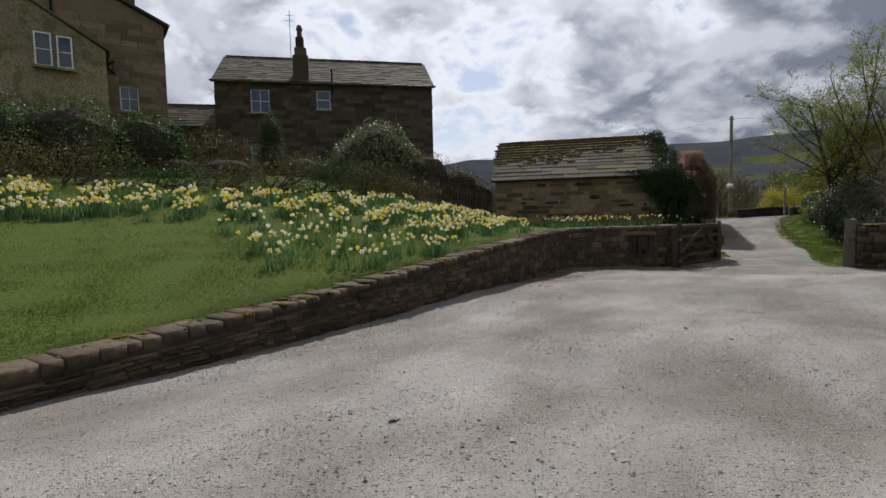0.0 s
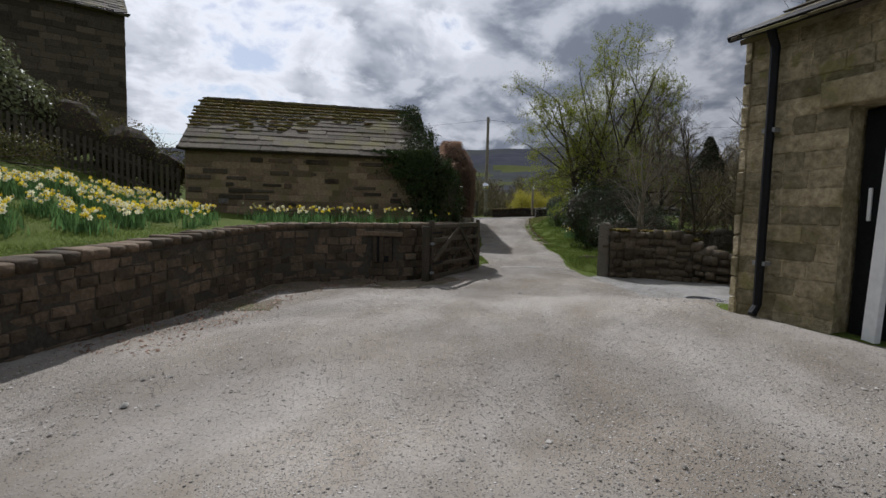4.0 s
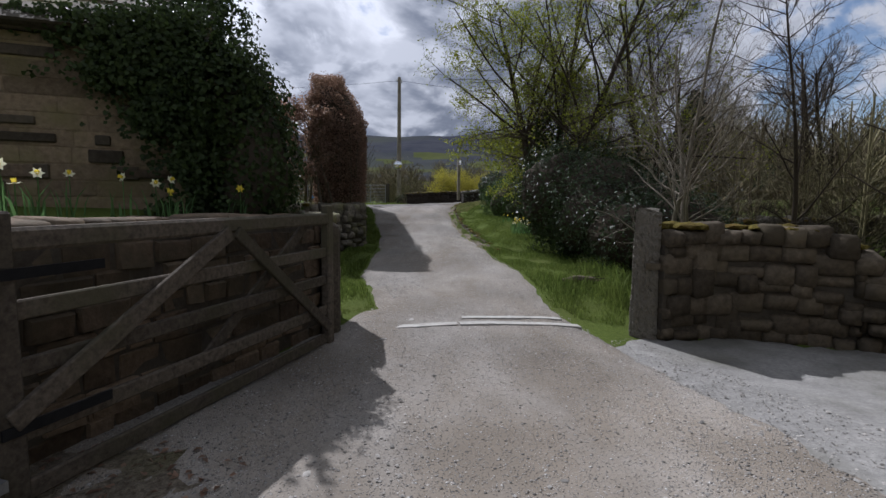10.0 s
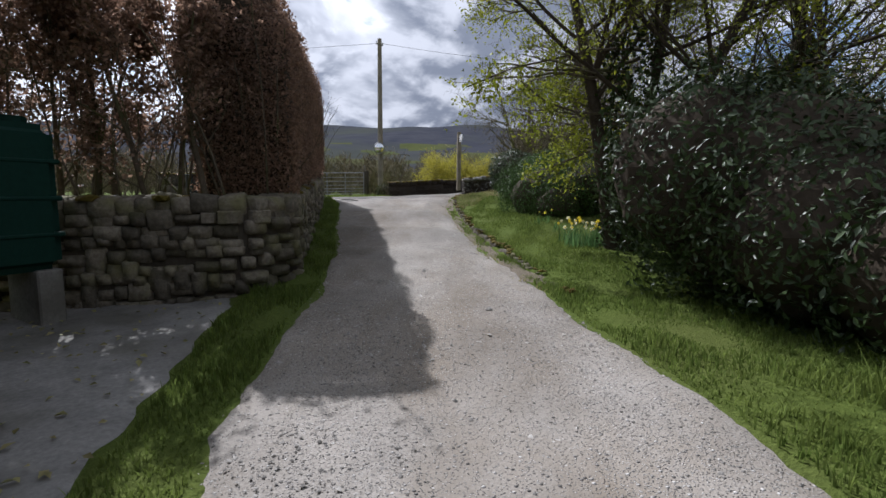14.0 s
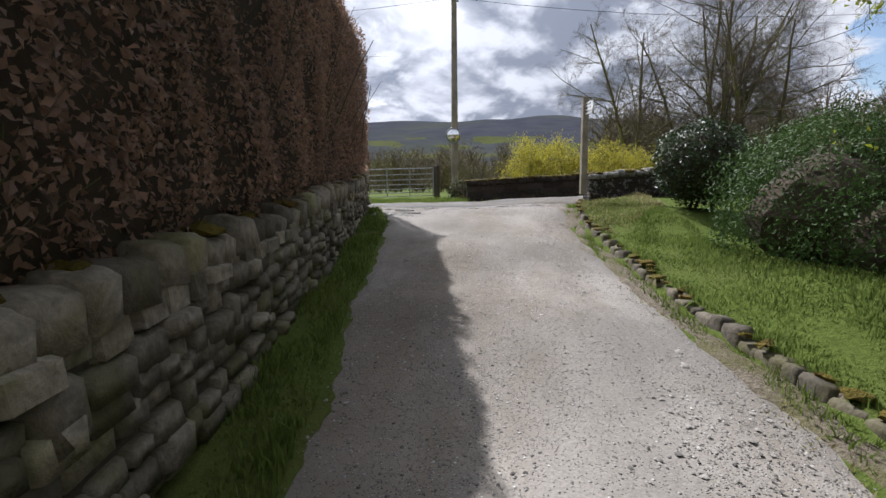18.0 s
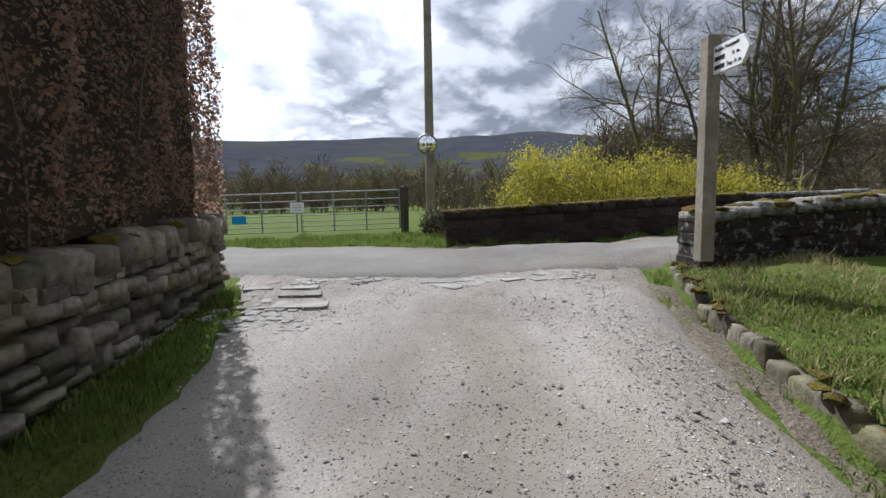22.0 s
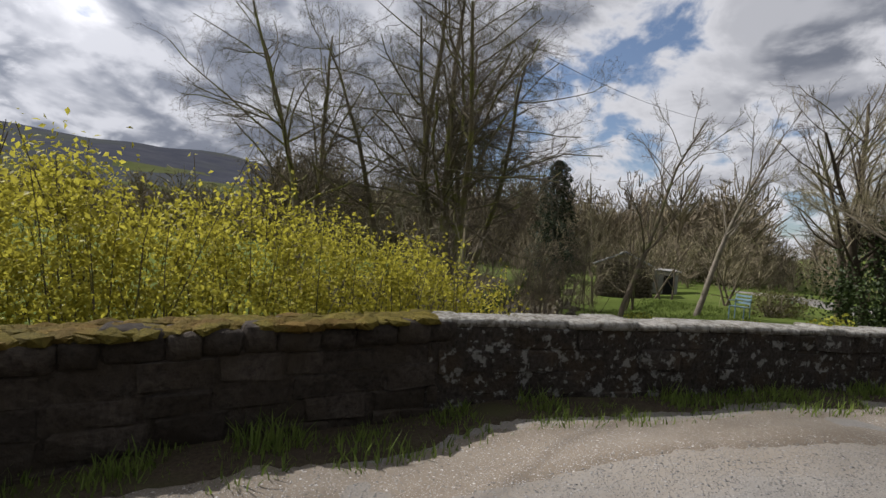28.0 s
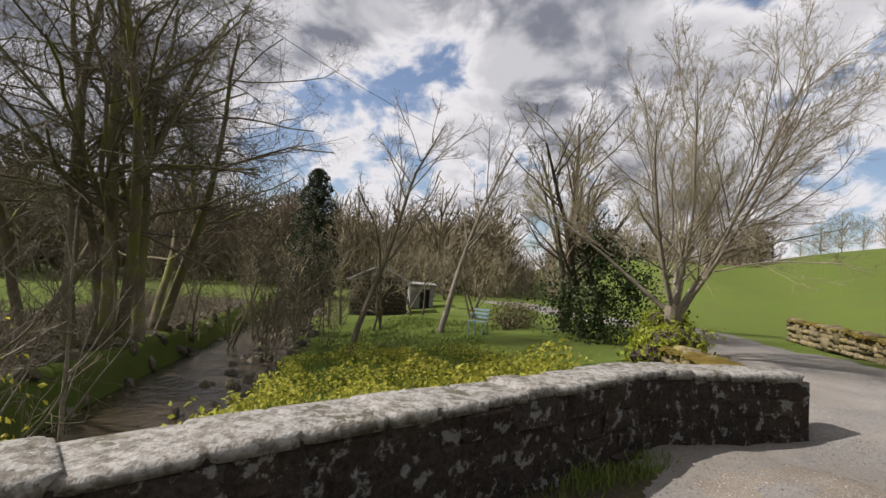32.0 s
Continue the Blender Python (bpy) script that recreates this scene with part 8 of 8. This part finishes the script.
x, y = scatter(rg, [(30.4, 33.6), (32.4, 30.3), (34.5, 29.0), (38.5, 30.5), (40.5, 33.5), (38.0, 35.0), (34.0, 34.3)], 900)
k = near_line(x, y, STREAM)[0] > 2.0
x, y = x[k], y[k]
part("grass", blades("grass", x, y, land(x, y), rg, GRASSM, 0.35, 0.011, 0.8), None, ug)

# grass of lawns and verges
rg = np.random.default_rng(310)


def grass(label, sets, high, wide=0.006, material=GRASSM, lean=0.6, hard=True):
    xs, ys = np.concatenate([a for a, _ in sets]), np.concatenate([b for _, b in sets])
    k = off_hard(xs, ys, -0.03) if hard else np.ones(len(xs), bool)
    xs, ys = xs[k], ys[k]
    hi = high * (0.75 + 0.45 * waves(xs, ys, 0.9, 17))
    ob = new("grass", blades("grass", xs, ys, land(xs, ys), rg, material, np.clip(hi, 0.02, 1), wide, lean))
    return tagged(ob, label, "grass", kind="stuff")


lw = LAWN_WALL
grass("short mown lawn grass above the garden wall", [beside(rg, lw, 0.5, 12.5, 0.1, 3.2, 1500), beside(rg, lw, 12, 17.5, 0.1, 2.5, 1300), beside(rg, lw, 1, 12, 3.2, 8.0, 420)], 0.05, 0.005)
grass("lush green verge grass beside the lane", [scatter(rg, [(12.3, 16.7), (14.0, 15.6), (15.2, 18.0), (16.5, 21.0), (18.3, 24.0), (19.5, 27.0), (21.0, 29.5), (21.6, 31.7), (20.9, 32.0), (19.4, 30.1), (18.3, 28.3), (17.4, 26.7), (16.1, 24.4), (15.4, 23.0), (14.3, 20.8), (13.3, 18.6)], 1700)], 0.075, 0.006)
grass("tall grass tufts beside the gatepost", [scatter(rg, [(12.35, 16.2), (12.8, 15.75), (13.6, 16.3), (14.4, 17.6), (13.6, 18.3), (12.9, 17.2)], 900)], 0.15, 0.006)
grass("grass strip between the lane and the parking slab", [scatter(rg, [(9.5, 17.4), (10.5, 17.8), (11.2, 20.0), (12.4, 22.2), (13.0, 23.6), (12.3, 23.6), (11.6, 22.6), (10.7, 20.5), (9.8, 18.3)], 1900)], 0.10, 0.006)
grass("grass verge under the hedge wall", [beside(rg, LANE_WALL, 3.6, LANE_WALL.length, -0.2, -1.0, 1500), beside(rg, LANE_WALL, LANE_WALL.length - 0.8, LANE_WALL.length, -0.3, -1.0, 900)], 0.11, 0.006)
grass("rough grass verge by the field gate", [scatter(rg, [(10, 43.3), (18.0, 39.2), (21.4, 37.2), (22.6, 38.2), (22.8, 40.6), (18, 42.5), (12, 45.0)], 500), beside(rg, FAR_WALL, 0.2, 1.0, -0.2, -0.5, 400)], 0.16, 0.008)
grass("thin rough grass in the shade of the parapet", [beside(rg, FAR_WALL, 0.2, 12.5, -0.2, -0.55, 900), beside(rg, FAR_WALL, 0.2, 11, -0.4, -1.0, 420)], 0.18, 0.007, hard=False)
grass("dry grass and moss at the kerb foot", [beside(rg, KERB, 0.2, KERB.length, 0.1, 0.5, 420)], 0.04, 0.006, DRYGRASS, 1.1, hard=False)
grass("grass at the kerb foot", [beside(rg, KERB, 0.2, KERB.length, 0.08, 0.22, 900)], 0.05, 0.006)
grass("pale dry grass tufts on the bank", [scatter(rg, [(19.6, 28.6), (20.9, 29.0), (22.6, 31.0), (21.4, 31.8), (20.4, 31.0), (19.0, 28.4)], 900), scatter(rg, [(13.6, 17.2), (14.2, 17.1), (14.3, 17.8), (13.8, 17.8)], 700)], 0.10, 0.005, DRYGRASS, 1.2)
grass("long rough grass tufts at the back of the verge", [scatter(rg, [(13.5, 16.2), (14.6, 16.4), (15.3, 17.9), (14.2, 18.1), (13.6, 17.2)], 420)], 0.26, 0.006, GRASSM, 0.9)
grass("sparse weeds along the foot of the garden wall", [beside(rg, LAWN_WALL, 7, 16.5, -0.22, -0.6, 260), beside(rg, LAWN_WALL, 8, 14.5, -0.6, -1.0, 60)], 0.045, 0.006, GRASSM, 0.9, hard=False)
# field grass of the near meadow
grass("meadow grass round the hut", [scatter(rg, [(38, 31), (46, 29.5), (49, 34), (44, 36), (39.5, 35)], 120)], 0.14, 0.014)


# daffodils
def daffodils(label, x, y, share, seed, size=0.033, high=0.3):
    rg = np.random.default_rng(seed)
    root = thing("daffodils", label, "flowers", kind="stuff")
    n = len(x)
    z = land(x, y)
    lx, ly = np.repeat(x, 8) + rg.normal(0, 0.08, n * 8), np.repeat(y, 8) + rg.normal(0, 0.08, n * 8)
    part("leaves", blades("leaves", lx, ly, land(lx, ly), rg, DAFLEAF, high * 0.85, 0.010, 0.55), None, root)
    h = high * rg.uniform(0.8, 1.25, n)
    top = np.stack([x, y, z + h], 1)
    pth = np.stack([np.stack([x, y, z - 0.02], 1), top], 1)
    v, f = tubes(pth, np.full((n, 2), 0.004), 3)
    part("stalks", fast("stalks", v, f, DAFLEAF), None, root)
    face = np.stack([rg.normal(0, 0.7, n), rg.normal(-0.5, 0.7, n), rg.uniform(-0.1, 0.7, n)], 1)
    face /= np.linalg.norm(face, axis=1, keepdims=True)
    yellow = rg.uniform(0, 1, n) < share
    for sel, material, nm in ((~yellow, DAFWHITE, "white_petals"), (yellow, DAFYELLOW, "yellow_petals")):
        if sel.sum() == 0:
            continue
        c, d = top[sel], face[sel]
        m = len(c)
        sets = []
        for k in range(6):
            e = rot_any(d, np.full(m, 1.45), np.full(m, k * math.tau / 6))
            w = np.cross(d, e)
            a = np.stack([c, c + e * size * 0.6 + w * size * 0.38, c + e * size * 1.25, c + e * size * 0.6 - w * size * 0.38], 1)
            sets.append(a.reshape(-1, 3))
        v = np.concatenate(sets)
        part(nm, fast(nm, v, np.arange(len(v)).reshape(-1, 4)), material, root)
    p0 = np.stack([top, top + face * size * 0.9], 1)
    v, f = tubes(p0, np.tile([size * 0.28, size * 0.45], (n, 1)), 6)
    part("cups", fast("cups", v, f, DAFYELLOW), None, root)
    return root


def clumped(rg, pts, per, size, seed, cut):
    x, y = scatter(rg, pts, per)
    k = waves(x, y, size, seed) > cut
    return x[k], y[k]


rg = np.random.default_rng(320)
x1, y1 = clumped(rg, [(-11, 6.5), (-9.2, 9.0), (-7.5, 10.3), (-5.6, 11.8), (-3.7, 13.2), (-2.0, 14.3), (-0.7, 16.2), (1.1, 18.0), (3.0, 16.2), (2.2, 14.0), (0.2, 11.2), (-1.2, 10.6), (-2.9, 10.6), (-5.2, 9.0), (-6.0, 8.3), (-7.4, 6.6), (-8.6, 4.6)], 90, 1.1, 3, 0.08)
daffodils("drift of cream and yellow daffodils across the upper lawn", x1, y1, 0.24, 321, 0.036, 0.26)
x1, y1 = clumped(rg, [(-4.2, 8.6), (-2.7, 6.9), (-1.0, 7.6), (0.3, 9.6), (0.4, 11.4), (-1.2, 10.6), (-2.9, 10.4)], 34, 0.8, 8, 0.1)
daffodils("scattered clumps of pale daffodils on the lawn", x1, y1, 0.06, 322, 0.04)
x1, y1 = clumped(rg, [(3.6, 15.5), (5.8, 15.9), (6.7, 15.5), (8.6, 16.8), (7.6, 16.9), (5.0, 17.4), (3.0, 17.9)], 20, 0.9, 12, -0.45)
daffodils("daffodils in the bed before the outhouse wall", x1, y1, 0.35, 323, 0.035)
x1, y1 = scatter(rg, [(16.9, 22.3), (17.7, 22.4), (18.0, 23.3), (17.3, 23.3)], 34)
daffodils("daffodil clump under the spring tree", x1, y1, 0.3, 324, 0.035, 0.36)
x1, y1 = scatter(rg, [(17.9, 24.0), (18.6, 24.0), (18.7, 24.8), (18.1, 24.7)], 14)
daffodils("few yellow daffodils before the yew", x1, y1, 0.7, 325, 0.03, 0.2)

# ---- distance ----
# heather and bracken colours with the blue of distance haze mixed in
HAZEFELL = mat("moor heather and bracken with haze tint", (0.036, 0.040, 0.052), (0.058, 0.060, 0.070), (0.06, 0.066, 0.052), fine=0.03, large=0.006, bump=0, spread=0.0, spec=0.0, amount=0.4)
PASTURE = mat("far hill pasture", (0.06, 0.07, 0.03), (0.085, 0.095, 0.038), (0.07, 0.07, 0.04), fine=0.03, large=0.01, bump=0, spread=0.0, spec=0.0, amount=0.4)
WOODM = mat("far bare woodland", (0.125, 0.103, 0.072), (0.22, 0.185, 0.125), (0.19, 0.18, 0.085), fine=0.4, large=0.05, bump=0, spread=0.4, spec=0.0)
az = np.radians(np.linspace(-75, 150, 451))
rr = np.r_[240, 280, 320, 370, np.arange(400, 661, 13), 720, 900, 1060, 1200, 1320, 1450]
prof = np.interp(np.degrees(az), [-75, -40, -8, 0, 12, 20, 31, 37, 46, 58, 70, 90, 110, 150], [4.0, 5.0, 5.5, 6.3, 6.6, 6.9, 7.1, 7.2, 6.6, 5.2, 4.4, 2.6, 0.5, -0.5])
A, R = np.meshgrid(az, rr)
Hh = np.tan(np.radians(prof))[None] * 1250 * smooth(260, 1210, R) ** 0.8 - 40 * smooth(1260, 1450, R) - 6
Hh = Hh + 2.5 * waves(R * np.sin(A), R * np.cos(A), 260, 5) * smooth(300, 800, R) * (1 - smooth(1000, 1250, R)) + 1.2 * waves(R * np.sin(A), R * np.cos(A), 90, 6)
V = np.stack([17 + R * np.sin(A), 29 + R * np.cos(A), Hh], -1).reshape(-1, 3)
ii = np.arange(A.size).reshape(A.shape)
F = np.stack([ii[:-1, :-1], ii[:-1, 1:], ii[1:, 1:], ii[1:, :-1]], -1).reshape(-1, 4)
moor_mesh = fast("backdrop_moor", V, F, HAZEFELL, True)
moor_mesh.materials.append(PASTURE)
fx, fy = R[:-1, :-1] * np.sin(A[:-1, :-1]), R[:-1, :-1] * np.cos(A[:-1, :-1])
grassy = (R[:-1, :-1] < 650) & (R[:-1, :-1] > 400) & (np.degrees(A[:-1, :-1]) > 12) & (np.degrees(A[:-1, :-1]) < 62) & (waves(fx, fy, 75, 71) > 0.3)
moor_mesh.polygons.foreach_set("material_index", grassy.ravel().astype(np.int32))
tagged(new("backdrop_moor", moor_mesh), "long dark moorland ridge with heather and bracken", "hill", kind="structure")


def far_height(x, y):
    """Ground or moor, whichever is higher."""
    r, a = np.hypot(x - 17, y - 29), np.arctan2(x - 17, y - 29)
    pr = np.interp(np.degrees(a), np.degrees(az), prof)
    return np.maximum(land(x, y), np.tan(np.radians(pr)) * 1250 * smooth(260, 1210, r) ** 0.8 - 6)


def woodland(label, x, y, high, seed, strands=150, thick=0.05):
    """Many plain bare trees far off, each a trunk, branches and a haze of twigs in a rounded crown."""
    rg = np.random.default_rng(seed)
    n = len(x)
    b = np.stack([x, y, far_height(x, y) - 0.3], 1)
    H = high * rg.uniform(0.6, 1.25, n)
    vs, fs, o = [], [], 0
    v, f = tubes(np.stack([b, b + np.stack([0 * H, 0 * H, H * 0.85], 1)], 1), np.stack([H * 0.012, H * 0.004], 1), 5)
    vs.append(v)
    fs.append(f)
    o += len(v)
    strands = int(strands * 1.6)
    k = np.repeat(np.arange(n), strands)
    d = rg.normal(0, 1, (len(k), 3))
    d /= np.linalg.norm(d, axis=1, keepdims=True)
    d *= rg.uniform(0.3, 1, (len(k), 1)) ** 0.5
    wide = rg.uniform(0.24, 0.38, n)[k]
    end = b[k] + d * np.stack([wide * H[k], wide * H[k], 0.46 * H[k]], 1) + np.stack([0 * H[k], 0 * H[k], 0.52 * H[k]], 1)
    main = rg.uniform(0, 1, len(k)) < 0.12
    stem = b[k].copy()
    stem[:, 2] += np.clip(end[:, 2] - b[k][:, 2] - 0.25 * H[k], 0.1 * H[k], 0.8 * H[k])
    st = np.where(main[:, None], stem, end - (end - stem) * rg.uniform(0.15, 0.4, (len(k), 1)) + rg.normal(0, 0.045, (len(k), 3)) * H[k][:, None])
    w = (thick * H[k] / 10) * np.where(main, 1.0, 0.6)
    j = np.cross(end - st, rg.normal(0, 1, (len(k), 3)))
    j *= (w / (np.linalg.norm(j, axis=1) + 1e-9))[:, None]
    v = np.stack([st - j, st + j, end + j * 0.4, end - j * 0.4], 1).reshape(-1, 3)
    vs.append(v)
    fs.append(np.arange(len(v)).reshape(-1, 4) + o)
    ob = new("woodland", fast("woodland", np.concatenate(vs), np.concatenate(fs), WOODM))
    return tagged(ob, label, "woodland", kind="stuff")


rg = np.random.default_rng(330)


def fan(az0, az1, r0, r1, n):
    a, r = np.radians(rg.uniform(az0, az1, n)), np.sqrt(rg.uniform(r0**2, r1**2, n))
    return 17 + r * np.sin(a), 29 + r * np.cos(a)


x, y = fan(-35, 50, 100, 140, 330)
woodland("belt of bare brown woodland across the field", x, y, 11.0, 331, 150, 0.085)
x, y = fan(-30, 62, 135, 300, 420)
woodland("bare woods climbing the valley side", x, y, 11, 332, 90, 0.09)
x, y = fan(45, 94, 62, 110, 380)
woodland("bare woods behind the meadow", x, y, 11.5, 333, 150, 0.085)
x, y = fan(72, 100, 45, 75, 60)
woodland("scrubby bare trees behind the hut", x, y, 5.0, 334, 150, 0.08)
x, y = fan(88, 118, 75, 125, 170)
woodland("low bare trees and thorns beyond the meadow", x, y, 6.0, 338, 150, 0.09)
x, y = fan(50, 95, 110, 220, 220)
woodland("bare woods on the far valley side", x, y, 10, 335, 90, 0.09)
x, y = np.r_[rg.uniform(24, 42, 60), rg.uniform(23, 33, 70)], np.r_[rg.uniform(-20, 2, 60), rg.uniform(5, 15, 70)]
woodland("bare trees beyond the yard wall", x, y, 7.0, 336, 170, 0.035)
x, y = rg.uniform(20.5, 28, 55), rg.uniform(13, 22, 55)
woodland("thicket of bare olive saplings behind the yard wall", x, y, 3.6, 339, 170, 0.03)
a_ = np.radians(np.array([122.5, 125.0, 126.5, 128.0, 129.5, 131.0, 134.0, 141.0, 143.0]))
x, y = 26 + 84 * np.sin(a_), 31.5 + 84 * np.cos(a_)
woodland("small trees on the skyline of the hill field", x, y, 5.5, 337, 220)

# ---- loose stones and litter ----
def loose(name, label, x, y, size, seed, material, flat=0.55, lift=0.012):
    """Small loose stones, each a squat uneven lump."""
    rg = np.random.default_rng(seed)
    hard = np.minimum(np.minimum(poly_sd(x, y, YARD), poly_sd(x, y, PAD)), poly_sd(x, y, ROAD)) < -0.05
    x, y = x[hard], y[hard]
    n = len(x)
    base = np.array([(1, 0, 0), (0, 1, 0), (-1, 0, 0), (0, -1, 0), (0, 0, 1), (0, 0, -1)], float)
    tri = np.array([(0, 1, 4), (1, 2, 4), (2, 3, 4), (3, 0, 4)])
    v = base[None] * rg.uniform(0.55, 1.2, (n, 6, 1)) + rg.normal(0, 0.16, (n, 6, 3))
    a = rg.uniform(0, math.tau, n)
    sz = size * rg.lognormal(0, 0.5, n)
    ca, sa = np.cos(a)[:, None], np.sin(a)[:, None]
    vx, vy = v[:, :, 0] * ca - v[:, :, 1] * sa, v[:, :, 0] * sa + v[:, :, 1] * ca
    out = np.stack([vx * sz[:, None] + x[:, None], vy * sz[:, None] + y[:, None], v[:, :, 2] * sz[:, None] * flat + (land(x, y) + lift)[:, None]], -1)
    f = (tri[None] + 6 * np.arange(n)[:, None, None]).reshape(-1, 3)
    return tagged(new(name, fast(name, out.reshape(-1, 3), f, material)), label, "gravel", kind="stuff")


rg = np.random.default_rng(400)
sets = [scatter(rg, [(-4, -1), (-2.8, 3), (2.5, 12.6), (6.5, 14.4), (9.5, 16.6), (11.8, 15.2), (10.6, 12.5), (9.2, 9.4), (8.3, 7), (5, 2), (2, -1)], 330),
        scatter(rg, [(9.5, 16.6), (12, 15.6), (14.2, 20.8), (17.3, 26.6), (20.4, 31.6), (19.8, 34.2), (17.2, 34.2), (16.4, 31.8), (13.3, 24.2), (10.9, 19.8)], 260),
        scatter(rg, [(9.3, 9.4), (10.1, 9.2), (12.3, 14.6), (12.4, 16.0), (11.6, 15.6), (10.4, 12.4)], 900),
        scatter(rg, [(13.0, 19.0), (13.6, 18.8), (15.4, 22.8), (18.0, 27.8), (20.5, 31.6), (20.0, 31.9), (17.3, 27.8), (14.8, 23.3)], 700),
        scatter(rg, [(10.6, 17.9), (11.2, 17.8), (12.7, 21.6), (12.3, 21.9), (11.0, 19.6)], 900),
        scatter(rg, [(17.2, 31.5), (20.2, 31.2), (21.5, 32.6), (19.6, 34.4), (17.1, 35.0)], 520),
        scatter(rg, [(21.5, 33.4), (25.0, 31.5), (27.0, 33.0), (24.0, 35.3), (21.6, 36.6)], 260),
        beside(rg, LAWN_WALL, 5, 17, -0.25, -0.9, 600)]
x, y = np.concatenate([a for a, _ in sets]), np.concatenate([b for _, b in sets])
loose("gravel_stones", "loose grey stones scattered on the gravel", x, y, 0.0062, 401, PEBBLE, 0.65, 0.013)
x, y = beside(rg, LAWN_WALL, 14, 23.2, -0.22, -1.3, 150)
k = rg.uniform(0, 1, len(x)) < 0.8
x, y = x[k], y[k]
lt = new("leaf_litter", leaf_mesh("leaf_litter", np.stack([x, y, land(x, y) + 0.028], 1), np.tile([0, 0, 1.0], (len(x), 1)), 0.05, rg, BEECH, 0.6, tilt=0.3))
tagged(lt, "dry fallen leaves along the wall foot", "leaf litter", kind="stuff")
x, y = scatter(rg, [(8.4, 17.8), (9.7, 18.2), (11.5, 22.4), (11.6, 23.2), (9.0, 24.2)], 22)
lt = new("leaf_litter", leaf_mesh("leaf_litter", np.stack([x, y, land(x, y) + 0.024], 1), np.tile([0, 0, 1.0], (len(x), 1)), 0.06, rg, DRYGRASS, 0.6, tilt=0.3))
tagged(lt, "pale fallen leaves on the parking slab", "leaf litter", kind="stuff")
# stream stones
x, y = beside(rg, STREAM, 0.5, 24, -2.6, -0.2, 4)
x2, y2 = beside(rg, STREAM, 0.5, 24, 1.2, 2.6, 3)
x, y = np.r_[x, x2], np.r_[y, y2]
st = thing("stream_stones", "wet brown boulders in and beside the stream", "stones", kind="stuff")
bm = bmesh.new()
for a, b in zip(x, y):
    r = rg.uniform(0.06, 0.22)
    bmesh.ops.create_icosphere(bm, subdivisions=1, radius=1.0, matrix=Matrix.LocRotScale((a, b, max(land1(a, b), -0.7) + r * 0.1), Euler(rg.uniform(0, 3, 3)), (r * 1.3, r, r * 0.6)))
part("stone_bed", bm, GRITD, st)

# a rotting log and twigs in the verge
lg = thing("rotten_log", "short rotting brown log lying in the verge grass", "log")
part("wood", pipe(bmesh.new(), [(-0.32, 0, 0.03), (-0.1, 0.02, 0.06), (0.15, -0.01, 0.05), (0.34, 0.03, 0.03)], [0.05, 0.075, 0.065, 0.03], 9), BARK, lg)
part("splinter", pipe(bmesh.new(), [(-0.1, 0.08, 0.05), (0.4, 0.2, 0.09)], [0.02, 0.008], 5), WOOD, lg)
part("splinter", pipe(bmesh.new(), [(0.0, -0.06, 0.08), (0.3, -0.2, 0.12)], [0.018, 0.007], 5), WOOD, lg)
lg.matrix_world = Matrix.LocRotScale((13.7, 17.25, land1(13.7, 17.25) - 0.03), Euler((0, 0, -0.5)), None)
